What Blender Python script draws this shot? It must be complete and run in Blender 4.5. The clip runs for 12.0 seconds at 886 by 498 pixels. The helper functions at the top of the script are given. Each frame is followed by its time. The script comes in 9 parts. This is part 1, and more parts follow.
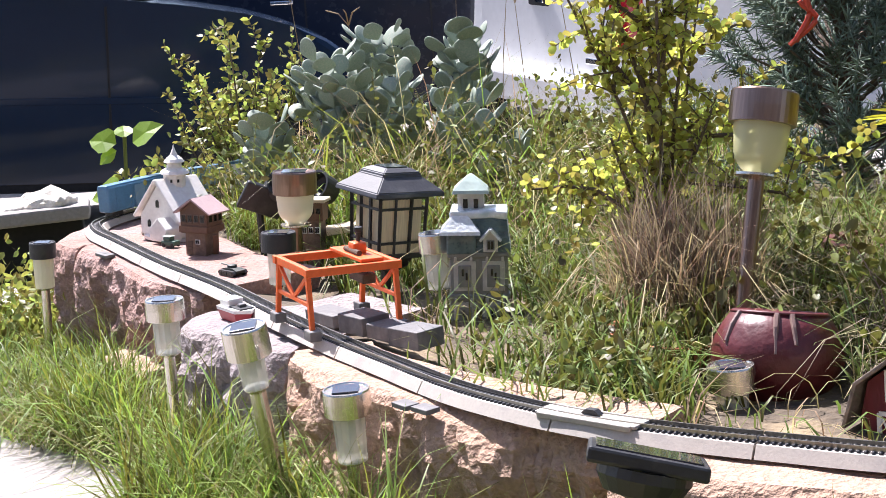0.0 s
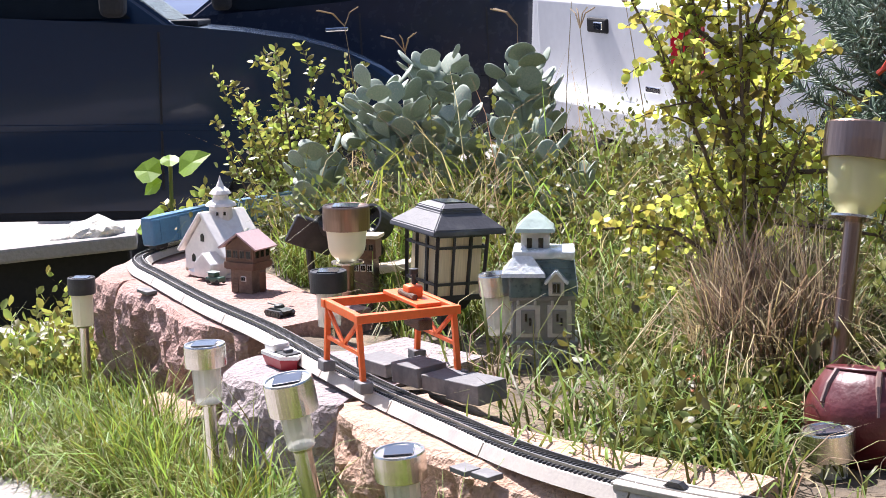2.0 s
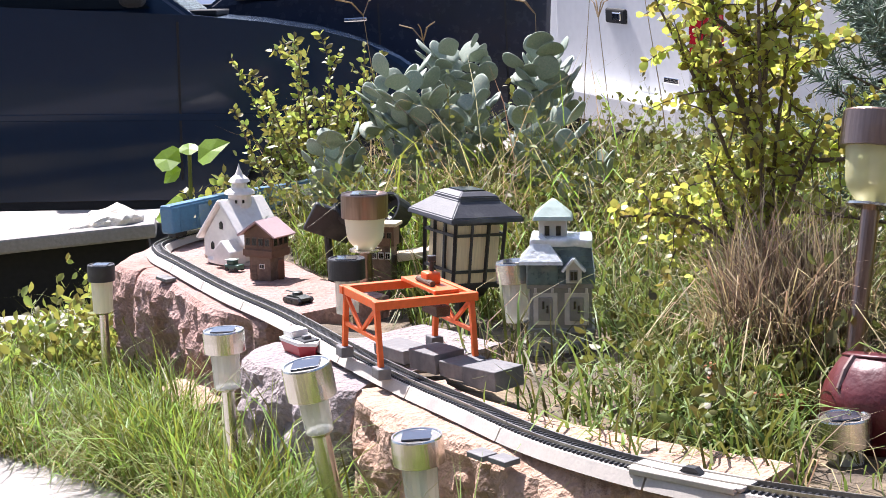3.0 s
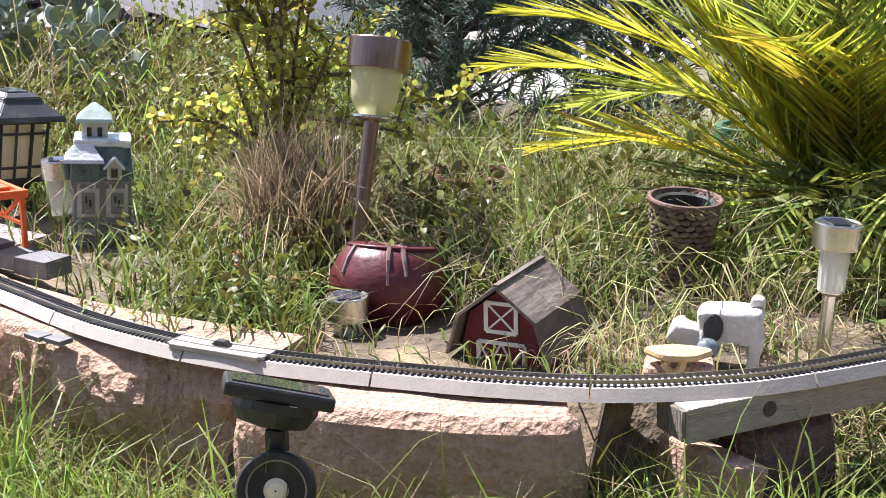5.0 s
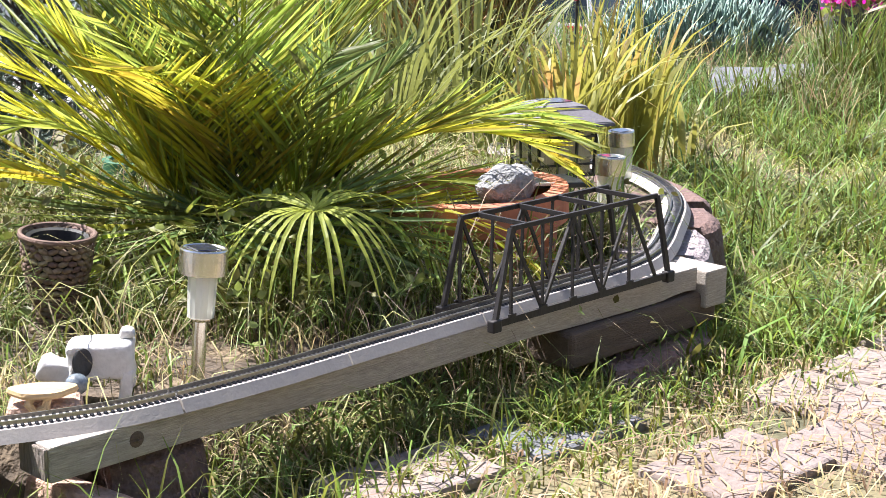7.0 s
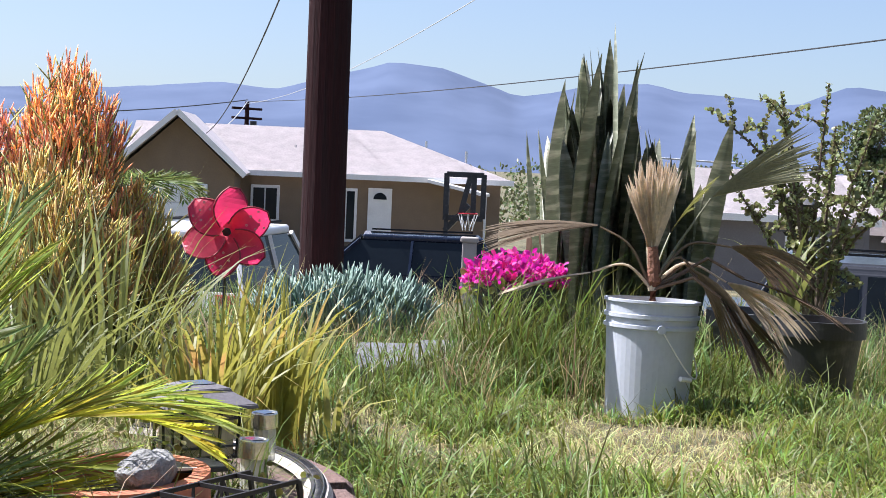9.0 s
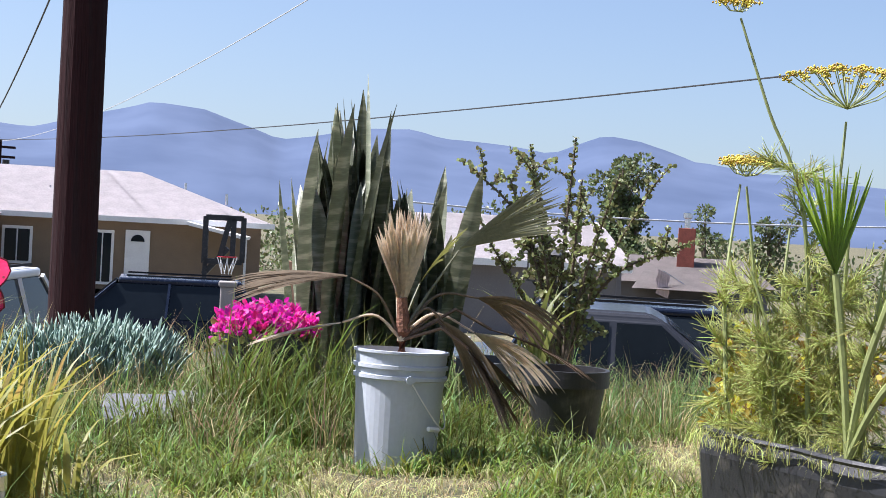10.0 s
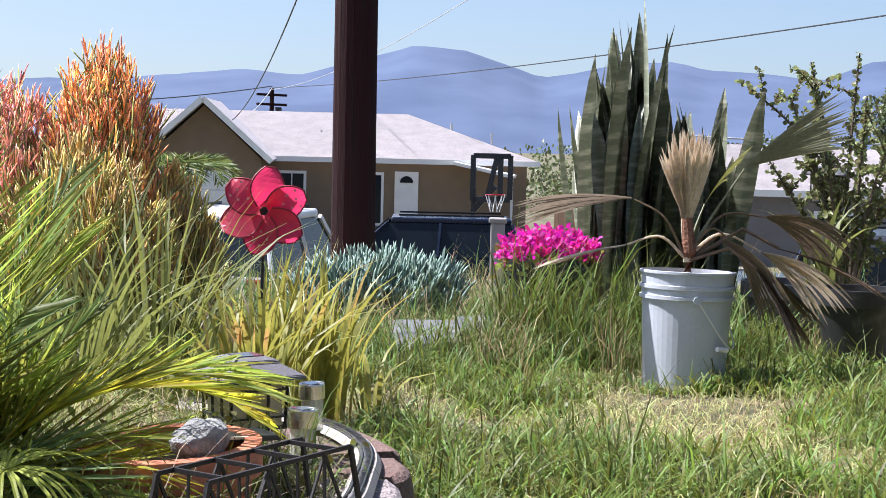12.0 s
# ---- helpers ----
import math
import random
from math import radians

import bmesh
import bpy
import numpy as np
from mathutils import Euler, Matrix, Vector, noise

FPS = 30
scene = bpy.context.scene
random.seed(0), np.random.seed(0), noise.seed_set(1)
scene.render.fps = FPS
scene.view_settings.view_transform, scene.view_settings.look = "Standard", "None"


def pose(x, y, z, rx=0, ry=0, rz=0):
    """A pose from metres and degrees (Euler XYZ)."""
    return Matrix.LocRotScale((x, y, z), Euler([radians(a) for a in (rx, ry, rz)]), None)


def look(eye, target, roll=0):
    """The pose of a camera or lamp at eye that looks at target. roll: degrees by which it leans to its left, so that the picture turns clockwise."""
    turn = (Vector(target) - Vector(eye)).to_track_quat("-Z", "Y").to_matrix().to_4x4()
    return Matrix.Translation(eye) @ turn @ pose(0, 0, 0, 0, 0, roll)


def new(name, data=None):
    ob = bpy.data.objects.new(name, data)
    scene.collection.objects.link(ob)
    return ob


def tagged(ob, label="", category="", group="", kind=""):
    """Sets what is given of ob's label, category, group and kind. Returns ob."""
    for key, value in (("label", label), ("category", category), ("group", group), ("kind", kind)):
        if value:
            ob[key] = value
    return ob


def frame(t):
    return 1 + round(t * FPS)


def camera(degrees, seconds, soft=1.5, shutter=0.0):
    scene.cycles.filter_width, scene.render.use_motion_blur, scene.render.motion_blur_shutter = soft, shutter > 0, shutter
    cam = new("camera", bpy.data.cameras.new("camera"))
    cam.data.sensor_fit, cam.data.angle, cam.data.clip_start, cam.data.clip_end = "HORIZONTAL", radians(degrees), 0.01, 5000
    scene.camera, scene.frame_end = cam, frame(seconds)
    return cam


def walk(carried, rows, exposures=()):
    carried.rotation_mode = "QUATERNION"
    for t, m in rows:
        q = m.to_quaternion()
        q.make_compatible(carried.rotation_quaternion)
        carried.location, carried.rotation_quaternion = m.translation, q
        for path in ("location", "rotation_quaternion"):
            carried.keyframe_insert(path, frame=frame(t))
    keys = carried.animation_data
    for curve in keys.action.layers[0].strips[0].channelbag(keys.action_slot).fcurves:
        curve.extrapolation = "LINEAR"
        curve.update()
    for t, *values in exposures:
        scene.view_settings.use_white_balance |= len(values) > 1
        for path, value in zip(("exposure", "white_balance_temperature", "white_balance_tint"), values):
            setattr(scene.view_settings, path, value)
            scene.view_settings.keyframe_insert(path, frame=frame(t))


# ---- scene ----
cam = camera(31.85, 12.0, 0.7)
PATH = [
    (0, (-0.0565, 0.1443, 0.8377), (-0.7511, 1.9850, 0.4779), -5.23),
    (0.5, (-0.0568, 0.1416, 0.8401), (-0.7447, 1.9896, 0.5061), -5.08),
    (1, (-0.0566, 0.1395, 0.8400), (-0.7510, 1.9871, 0.5172), -5.02),
    (1.5, (-0.0645, 0.1388, 0.8440), (-0.7871, 1.9767, 0.5281), -4.93),
    (1.8, (-0.1253, 0.3040, 0.8282), (-0.8711, 2.1314, 0.5055), -5.11),
    (2, (-0.1269, 0.3009, 0.8294), (-0.8845, 2.1241, 0.5099), -5.05),
    (2.5, (-0.1258, 0.3007, 0.8269), (-0.9024, 2.1155, 0.5056), -5.03),
    (2.7, (-0.1258, 0.2989, 0.8257), (-0.9061, 2.1115, 0.5009), -4.99),
    (4.3, (-0.1044, 0.2538, 0.8423), (-0.6339, 2.1349, 0.4165), -2.54),
    (4.5, (-0.1244, 0.2445, 0.8574), (-0.5331, 2.1459, 0.3912), -1.81),
    (4.8, (-0.0625, 0.0613, 0.8983), (-0.3733, 1.9768, 0.4143), -2.11),
    (5, (-0.0603, 0.0325, 0.9092), (-0.2563, 1.9553, 0.3948), -1.32),
    (5.5, (-0.0433, 0.0369, 0.8994), (-0.0288, 1.9630, 0.3610), -0.70),
    (6, (-0.0214, 0.0351, 0.8925), (0.1624, 1.9533, 0.3569), -0.64),
    (6.5, (0.0023, 0.0390, 0.8942), (0.3484, 1.9391, 0.3748), -0.19),
    (7, (0.0289, 0.0410, 0.8898), (0.5361, 1.9186, 0.4236), 0.47),
    (7.5, (0.0328, 0.0445, 0.8883), (0.6866, 1.8998, 0.5275), 1.31),
    (7.7, (0.0292, 0.0479, 0.8894), (0.7312, 1.8948, 0.5794), 1.62),
    (9.3, (0.0320, -0.0011, 0.9374), (1.0449, 1.7213, 0.8514), 2.82),
    (9.5, (0.0395, -0.0095, 0.9469), (1.1197, 1.6723, 0.8785), 3.09),
    (10, (0.0600, -0.0038, 0.9452), (1.2489, 1.6038, 0.8999), 3.22),
    (10.5, (0.0419, -0.0192, 0.9435), (1.1956, 1.6131, 0.8739), 2.50),
    (11, (-0.0016, -0.0112, 0.9013), (1.0217, 1.7030, 0.7803), 1.74),
    (11.5, (-0.0111, 0.0004, 0.8949), (0.9145, 1.7669, 0.7442), 1.42),
    (12, (-0.0049, 0.0033, 0.8977), (0.8952, 1.7839, 0.7586), 1.35),
]
walk(cam, [(t, look(eye, target, roll)) for t, eye, target, roll in PATH], [(0, 1.41, 6150, 19), (2.5, 1.44, 6150, 19), (4.5, 1.42, 6150, 18), (5.5, 1.5, 6100, 17), (6.3, 1.62, 6100, 17), (7.5, 1.66, 6150, 16), (9.4, 1.2, 5950, 17), (12, 1.24, 5950, 16)])

# ---- daylight ----
SUN = Vector((-0.5, 0.42, 1.05)).normalized()
world = bpy.data.worlds.new("daylight")
scene.world = world
world.use_nodes = True
wn = world.node_tree.nodes
sky = wn.new("ShaderNodeTexSky")
sky.sky_type = "NISHITA"
sky.sun_disc = False
sky.sun_elevation = math.asin(SUN.z)
sky.sun_rotation = math.atan2(SUN.x, SUN.y)
sky.air_density, sky.dust_density, sky.ozone_density = 1.0, 1.8, 1.0
wn["Background"].inputs["Strength"].default_value = 0.072
up = wn.new("ShaderNodeVectorMath")
up.operation, up.inputs[1].default_value = "ADD", (0, 0, 0.045)
level = wn.new("ShaderNodeVectorMath")
level.operation = "NORMALIZE"
world.node_tree.links.new(wn.new("ShaderNodeTexCoord").outputs["Generated"], up.inputs[0])
world.node_tree.links.new(up.outputs[0], level.inputs[0])
world.node_tree.links.new(level.outputs[0], sky.inputs["Vector"])
world.node_tree.links.new(sky.outputs["Color"], wn["Background"].inputs["Color"])
sun_data = bpy.data.lights.new("sun", "SUN")
sun_data.energy, sun_data.angle, sun_data.color = 5.0, radians(0.53), (1.0, 0.965, 0.91)
sun = new("sun", sun_data)
sun.matrix_world = look(SUN * 30, (0, 0, 0))

# ---- materials ----
MATS = {}


def mat(name, colour, rough=0.7, metal=0.0, vary=0.25, scale=6.0, grain=60.0, bump=0.15, second=None, mix=(0.45, 0.6),
        translucent=0.0, island=0.0, coat=0.0, alpha=1.0, transmit=0.0, spec=0.5, stretch=(1, 1, 1), random_ob=0.0):
    """A surface: a colour that varies at two scales, with grain and relief. second: a colour of stains, shown where a noise passes mix."""
    if name in MATS:
        return MATS[name]
    m = bpy.data.materials.new(name)
    m.use_nodes = True
    nt = m.node_tree
    n, l = nt.nodes, nt.links
    b = n["Principled BSDF"]
    tc = n.new("ShaderNodeTexCoord")
    mp = n.new("ShaderNodeMapping")
    mp.inputs["Scale"].default_value = stretch
    l.new(tc.outputs["Object"], mp.inputs["Vector"])
    big = n.new("ShaderNodeTexNoise")
    big.inputs["Scale"].default_value, big.inputs["Detail"].default_value = scale, 5
    fine = n.new("ShaderNodeTexNoise")
    fine.inputs["Scale"].default_value, fine.inputs["Detail"].default_value = grain, 4
    for k in (big, fine):
        l.new(mp.outputs["Vector"], k.inputs["Vector"])
    col = n.new("ShaderNodeRGB")
    col.outputs[0].default_value = (*colour, 1)
    out = col.outputs[0]
    if second:
        ramp = n.new("ShaderNodeValToRGB")
        ramp.color_ramp.elements[0].position, ramp.color_ramp.elements[1].position = mix
        l.new(big.outputs["Fac"], ramp.inputs["Fac"])
        mx = n.new("ShaderNodeMixRGB")
        l.new(ramp.outputs["Color"], mx.inputs["Fac"])
        l.new(out, mx.inputs["Color1"])
        mx.inputs["Color2"].default_value = (*second, 1)
        out = mx.outputs["Color"]
    add = n.new("ShaderNodeMath")
    add.operation = "ADD"
    l.new(big.outputs["Fac"], add.inputs[0])
    l.new(fine.outputs["Fac"], add.inputs[1])
    rng = n.new("ShaderNodeMapRange")
    rng.inputs["From Min"].default_value, rng.inputs["From Max"].default_value = 0.6, 1.4
    rng.inputs["To Min"].default_value, rng.inputs["To Max"].default_value = 1 - vary, 1 + vary
    l.new(add.outputs[0], rng.inputs["Value"])
    value = rng.outputs[0]
    if island or random_ob:
        src = n.new("ShaderNodeNewGeometry").outputs["Random Per Island"] if island else n.new("ShaderNodeObjectInfo").outputs["Random"]
        amount = island or random_ob
        r2 = n.new("ShaderNodeMapRange")
        r2.inputs["To Min"].default_value, r2.inputs["To Max"].default_value = 1 - amount, 1 + amount
        l.new(src, r2.inputs["Value"])
        mul = n.new("ShaderNodeMath")
        mul.operation = "MULTIPLY"
        l.new(value, mul.inputs[0])
        l.new(r2.outputs[0], mul.inputs[1])
        value = mul.outputs[0]
        hue = n.new("ShaderNodeMapRange")
        hue.inputs["To Min"].default_value, hue.inputs["To Max"].default_value = 0.5 - 0.045 * amount / 0.4, 0.5 + 0.03 * amount / 0.4
        l.new(src, hue.inputs["Value"])
    hs = n.new("ShaderNodeHueSaturation")
    l.new(out, hs.inputs["Color"])
    l.new(value, hs.inputs["Value"])
    if island:
        l.new(hue.outputs[0], hs.inputs["Hue"])
    l.new(hs.outputs["Color"], b.inputs["Base Color"])
    b.inputs["Roughness"].default_value, b.inputs["Metallic"].default_value = rough, metal
    b.inputs["Specular IOR Level"].default_value = spec
    b.inputs["Coat Weight"].default_value = coat
    b.inputs["Coat Roughness"].default_value = 0.05
    b.inputs["Transmission Weight"].default_value = transmit
    b.inputs["Alpha"].default_value = alpha
    if not metal and not transmit:
        rr = n.new("ShaderNodeMapRange")
        rr.inputs["To Min"].default_value, rr.inputs["To Max"].default_value = max(0.02, rough - 0.12), min(1, rough + 0.12)
        l.new(fine.outputs["Fac"], rr.inputs["Value"])
        l.new(rr.outputs[0], b.inputs["Roughness"])
    if bump:
        bp = n.new("ShaderNodeBump")
        bp.inputs["Strength"].default_value, bp.inputs["Distance"].default_value = bump, 0.01
        l.new(add.outputs[0], bp.inputs["Height"])
        l.new(bp.outputs["Normal"], b.inputs["Normal"])
    if translucent:
        tr = n.new("ShaderNodeBsdfTranslucent")
        th = n.new("ShaderNodeHueSaturation")
        th.inputs["Hue"].default_value, th.inputs["Saturation"].default_value, th.inputs["Value"].default_value = 0.488, 1.05, 1.6
        l.new(hs.outputs["Color"], th.inputs["Color"])
        l.new(th.outputs["Color"], tr.inputs["Color"])
        ms = n.new("ShaderNodeMixShader")
        ms.inputs[0].default_value = translucent
        l.new(b.outputs[0], ms.inputs[1])
        l.new(tr.outputs[0], ms.inputs[2])
        l.new(ms.outputs[0], n["Material Output"].inputs["Surface"])
    MATS[name] = m
    return m


def glass(name, colour, rough=0.05, clear=0.6):
    """Thin clear plastic or glass: mostly see-through, with a gloss."""
    if name in MATS:
        return MATS[name]
    m = bpy.data.materials.new(name)
    m.use_nodes = True
    n, l = m.node_tree.nodes, m.node_tree.links
    b = n["Principled BSDF"]
    b.inputs["Base Color"].default_value = (*colour, 1)
    b.inputs["Roughness"].default_value = rough
    t = n.new("ShaderNodeBsdfTransparent")
    t.inputs["Color"].default_value = (*[0.5 + 0.5 * c for c in colour], 1)
    ms = n.new("ShaderNodeMixShader")
    ms.inputs[0].default_value = clear
    l.new(b.outputs[0], ms.inputs[1])
    l.new(t.outputs[0], ms.inputs[2])
    l.new(ms.outputs[0], n["Material Output"].inputs["Surface"])
    MATS[name] = m
    return m


# ---- mesh tools ----
def mesh_of(name, verts, faces, material, smooth=False):
    me = bpy.data.meshes.new(name)
    me.from_pydata([tuple(v) for v in verts], [], faces)
    me.update()
    me.materials.append(material)
    if smooth:
        me.shade_smooth()
    return me


def big_mesh(name, verts, quads=None, tris=None, material=None, smooth=False):
    """A mesh from arrays: verts (n, 3), quads (m, 4), tris (k, 3)."""
    me = bpy.data.meshes.new(name)
    verts = np.asarray(verts, np.float32)
    loops, starts, total = [], [], 0
    for block, k in ((quads, 4), (tris, 3)):
        if block is not None and len(block):
            block = np.asarray(block, np.int32)
            loops.append(block.ravel())
            starts.append(total + np.arange(len(block), dtype=np.int32) * k)
            total += block.size
    loops, starts = np.concatenate(loops), np.concatenate(starts)
    me.vertices.add(len(verts))
    me.vertices.foreach_set("co", verts.ravel())
    me.loops.add(len(loops))
    me.loops.foreach_set("vertex_index", loops)
    me.polygons.add(len(starts))
    me.polygons.foreach_set("loop_start", starts)
    me.polygons.foreach_set("loop_total", np.diff(np.append(starts, total)).astype(np.int32))
    me.update(calc_edges=True)
    me.materials.append(material)
    if smooth:
        me.shade_smooth()
    return me


def bm_mesh(name, bm, material, smooth=False):
    me = bpy.data.meshes.new(name)
    bmesh.ops.recalc_face_normals(bm, faces=bm.faces)
    bm.to_mesh(me)
    bm.free()
    me.materials.append(material)
    if smooth:
        me.shade_smooth()
    return me


def thing(name, m=None, label="", category="", group="", kind=""):
    ob = new(name)
    if m is not None:
        ob.matrix_basis = m
    return tagged(ob, label, category, group, kind)


def part(name, bm, material, parent, label="", at=None, smooth=False):
    """One mesh object under a thing or a part, from a bmesh or a ready mesh."""
    me = bm_mesh(name, bm, material, smooth) if isinstance(bm, bmesh.types.BMesh) else bm
    ob = new(name, me)
    ob.parent = parent
    if at is not None:
        ob.matrix_basis = at
    return tagged(ob, label)


def solo(name, bm, material, m=None, label="", category="", group="", kind="", smooth=False):
    me = bm_mesh(name, bm, material, smooth) if isinstance(bm, bmesh.types.BMesh) else bm
    ob = new(name, me)
    if m is not None:
        ob.matrix_basis = m
    return tagged(ob, label, category, group, kind)


def box(size, centre=(0, 0, 0), bevel=0.0, bm=None, turn=None, segments=2):
    """A bevelled box added to bm (or to a new one)."""
    bm = bm or bmesh.new()
    made = bmesh.ops.create_cube(bm, size=1)["verts"]
    m = Matrix.Translation(centre) @ (turn or Matrix.Identity(4)) @ Matrix.Diagonal((*size, 1))
    bmesh.ops.transform(bm, matrix=m, verts=made)
    if bevel:
        edges = list({e for v in made for e in v.link_edges})
        bmesh.ops.bevel(bm, geom=edges, offset=bevel, segments=segments, affect="EDGES", profile=0.5)
    return bm


def lathe(profile, steps=24, bm=None, m=None, cap=False):
    """A turned body from (radius, height) pairs."""
    bm = bm or bmesh.new()
    rings = []
    for r, z in profile:
        rings.append([bm.verts.new((r * math.cos(2 * math.pi * k / steps), r * math.sin(2 * math.pi * k / steps), z)) for k in range(steps)])
    made = [v for ring in rings for v in ring]
    for a, b in zip(rings, rings[1:]):
        for k in range(steps):
            bm.faces.new((a[k], a[(k + 1) % steps], b[(k + 1) % steps], b[k]))
    if cap:
        bm.faces.new(rings[-1])
        bm.faces.new(rings[0][::-1])
    if m is not None:
        bmesh.ops.transform(bm, matrix=m, verts=made)
    return bm


def rod(a, b, r, bm=None, steps=8, r2=None):
    """A round bar from a to b."""
    bm = bm or bmesh.new()
    a, b = Vector(a), Vector(b)
    q = (b - a).to_track_quat("Z", "Y").to_matrix().to_4x4()
    return lathe([(r, 0), (r2 or r, (b - a).length)], steps, bm, Matrix.Translation(a) @ q, cap=True)


def bar(a, b, w, h, bm=None, bevel=0.0):
    """A square bar from a to b, w across and h high."""
    a, b = Vector(a), Vector(b)
    q = (b - a).to_track_quat("X", "Z").to_matrix().to_4x4()
    return box(((b - a).length, w, h), (a + b) / 2, bevel, bm, q)


def prism(outline, depth, bm=None, m=None, bevel=0.0):
    """An outline in x and z, pushed along y by depth, centred."""
    bm = bm or bmesh.new()
    front = [bm.verts.new((x, -depth / 2, z)) for x, z in outline]
    back = [bm.verts.new((x, depth / 2, z)) for x, z in outline]
    faces = [bm.faces.new(front), bm.faces.new(back[::-1])]
    k = len(outline)
    for i in range(k):
        faces.append(bm.faces.new((front[i], back[i], back[(i + 1) % k], front[(i + 1) % k])))
    if bevel:
        bmesh.ops.bevel(bm, geom=list({e for v in front + back for e in v.link_edges}), offset=bevel, segments=2, affect="EDGES", profile=0.5)
    elif m is not None:
        bmesh.ops.transform(bm, matrix=m, verts=front + back)
        return bm
    if m is not None:
        bmesh.ops.transform(bm, matrix=m, verts=bm.verts)
    return bm


def spline(points, step):
    """Points evenly spaced along a smooth line through the given ones."""
    p = [Vector(q) for q in points]
    p = [2 * p[0] - p[1]] + p + [2 * p[-1] - p[-2]]
    line = []
    for a, b, c, d in zip(p, p[1:], p[2:], p[3:]):
        for k in range(24):
            t = k / 24
            line.append(0.5 * ((2 * b) + (c - a) * t + (2 * a - 5 * b + 4 * c - d) * t * t + (3 * b - a - 3 * c + d) * t ** 3))
    line.append(p[-2])
    out, left = [line[0]], step
    for a, b in zip(line, line[1:]):
        span = (b - a).length
        pos = 0.0
        while span - pos >= left:
            pos += left
            out.append(a.lerp(b, pos / span))
            left = step
        left -= span - pos
    return out


def tube(points, r, steps=6, bm=None, taper=1.0):
    """A round cord or stem along points; taper: the last radius over the first."""
    bm = bm or bmesh.new()
    pts = [Vector(p) for p in points]
    rings = []
    for i, p in enumerate(pts):
        d = (pts[min(i + 1, len(pts) - 1)] - pts[max(i - 1, 0)]).normalized()
        q = d.to_track_quat("Z", "Y").to_matrix()
        s = r * (1 + (taper - 1) * i / max(1, len(pts) - 1))
        rings.append([bm.verts.new(p + q @ Vector((s * math.cos(2 * math.pi * k / steps), s * math.sin(2 * math.pi * k / steps), 0))) for k in range(steps)])
    for a, b in zip(rings, rings[1:]):
        for k in range(steps):
            bm.faces.new((a[k], a[(k + 1) % steps], b[(k + 1) % steps], b[k]))
    bm.faces.new(rings[-1])
    bm.faces.new(rings[0][::-1])
    return bm


def blades(name, base, height, width, out, bend, material, segs=3, rng=None, fold=0.0):
    """Many grass or strap leaves in one mesh: base (n, 3), height, width, bend (n), out (n, 2) the way each leans."""
    n = len(base)
    out = out / np.maximum(1e-6, np.linalg.norm(out, axis=1))[:, None]
    side = np.stack([-out[:, 1], out[:, 0], np.zeros(n)], 1)
    twist = (np.random if rng is None else rng).uniform(-0.9, 0.9, n)[:, None]
    side = side * np.cos(twist) + np.concatenate([out, np.zeros((n, 1))], 1) * np.sin(twist)
    verts = np.zeros((n, 2 * segs + 1, 3), np.float32)
    for k in range(segs + 1):
        t = k / segs
        lean = bend * t ** 1.6
        c = np.array(base, float)
        c[:, :2] += out * (height * np.sin(lean) * t)[:, None]
        c[:, 2] += height * t * np.cos(np.minimum(lean, 1.9))
        w = width * (1 - t ** 1.8) * (0.55 + 0.9 * t if t < 0.5 else 1.0) / 2
        if k < segs:
            verts[:, 2 * k] = c - side * w[:, None]
            verts[:, 2 * k + 1] = c + side * w[:, None]
        else:
            verts[:, 2 * segs] = c
    at0 = (np.arange(n) * (2 * segs + 1))[:, None]
    quads = np.concatenate([at0 + np.array([[2 * k, 2 * k + 1, 2 * k + 3, 2 * k + 2]]) for k in range(segs - 1)])
    tris = at0 + np.array([[2 * segs - 2, 2 * segs - 1, 2 * segs]])
    return big_mesh(name, verts.reshape(-1, 3), quads, tris, material)


def stamp(name, verts, faces, places, axes, sizes, material, smooth=False):
    """Copies of one small template, joined in one mesh: places (n, 3), axes (n, 3, 3) as columns, sizes (n) or (n, 3)."""
    v = np.asarray(verts, float)
    sizes = np.asarray(sizes, float)
    sizes = sizes[:, None] * np.ones((1, 3)) if sizes.ndim == 1 else sizes
    all_v = np.einsum("nij,nkj->nki", axes, v[None] * sizes[:, None, :]) + places[:, None, :]
    at0 = (np.arange(len(places)) * len(v))[:, None]
    quads = [f for f in faces if len(f) == 4]
    tris = [f for f in faces if len(f) == 3]
    q = np.concatenate([at0 + np.array([f]) for f in quads]) if quads else None
    t = np.concatenate([at0 + np.array([f]) for f in tris]) if tris else None
    return big_mesh(name, all_v.reshape(-1, 3), q, t, material, smooth)


def axes_along(way, rng, spin=True):
    """Frames whose second axis lies along way (n, 3), turned at random about it."""
    y = way / np.linalg.norm(way, axis=1)[:, None]
    h = rng.normal(size=y.shape)
    x = np.cross(h, y)
    x /= np.linalg.norm(x, axis=1)[:, None]
    return np.stack([x, y, np.cross(x, y)], 2)


# one small leaf, folded on its midrib, tip at y = 1
LEAF = ([(0, 0, 0), (0.28, 0.35, 0.06), (0.26, 0.7, 0.05), (0, 1, -0.05), (-0.26, 0.7, 0.05), (-0.28, 0.35, 0.06), (0, 0.5, -0.02)],
        [(0, 1, 6), (1, 2, 6), (2, 3, 6), (3, 4, 6), (4, 5, 6), (5, 0, 6)])
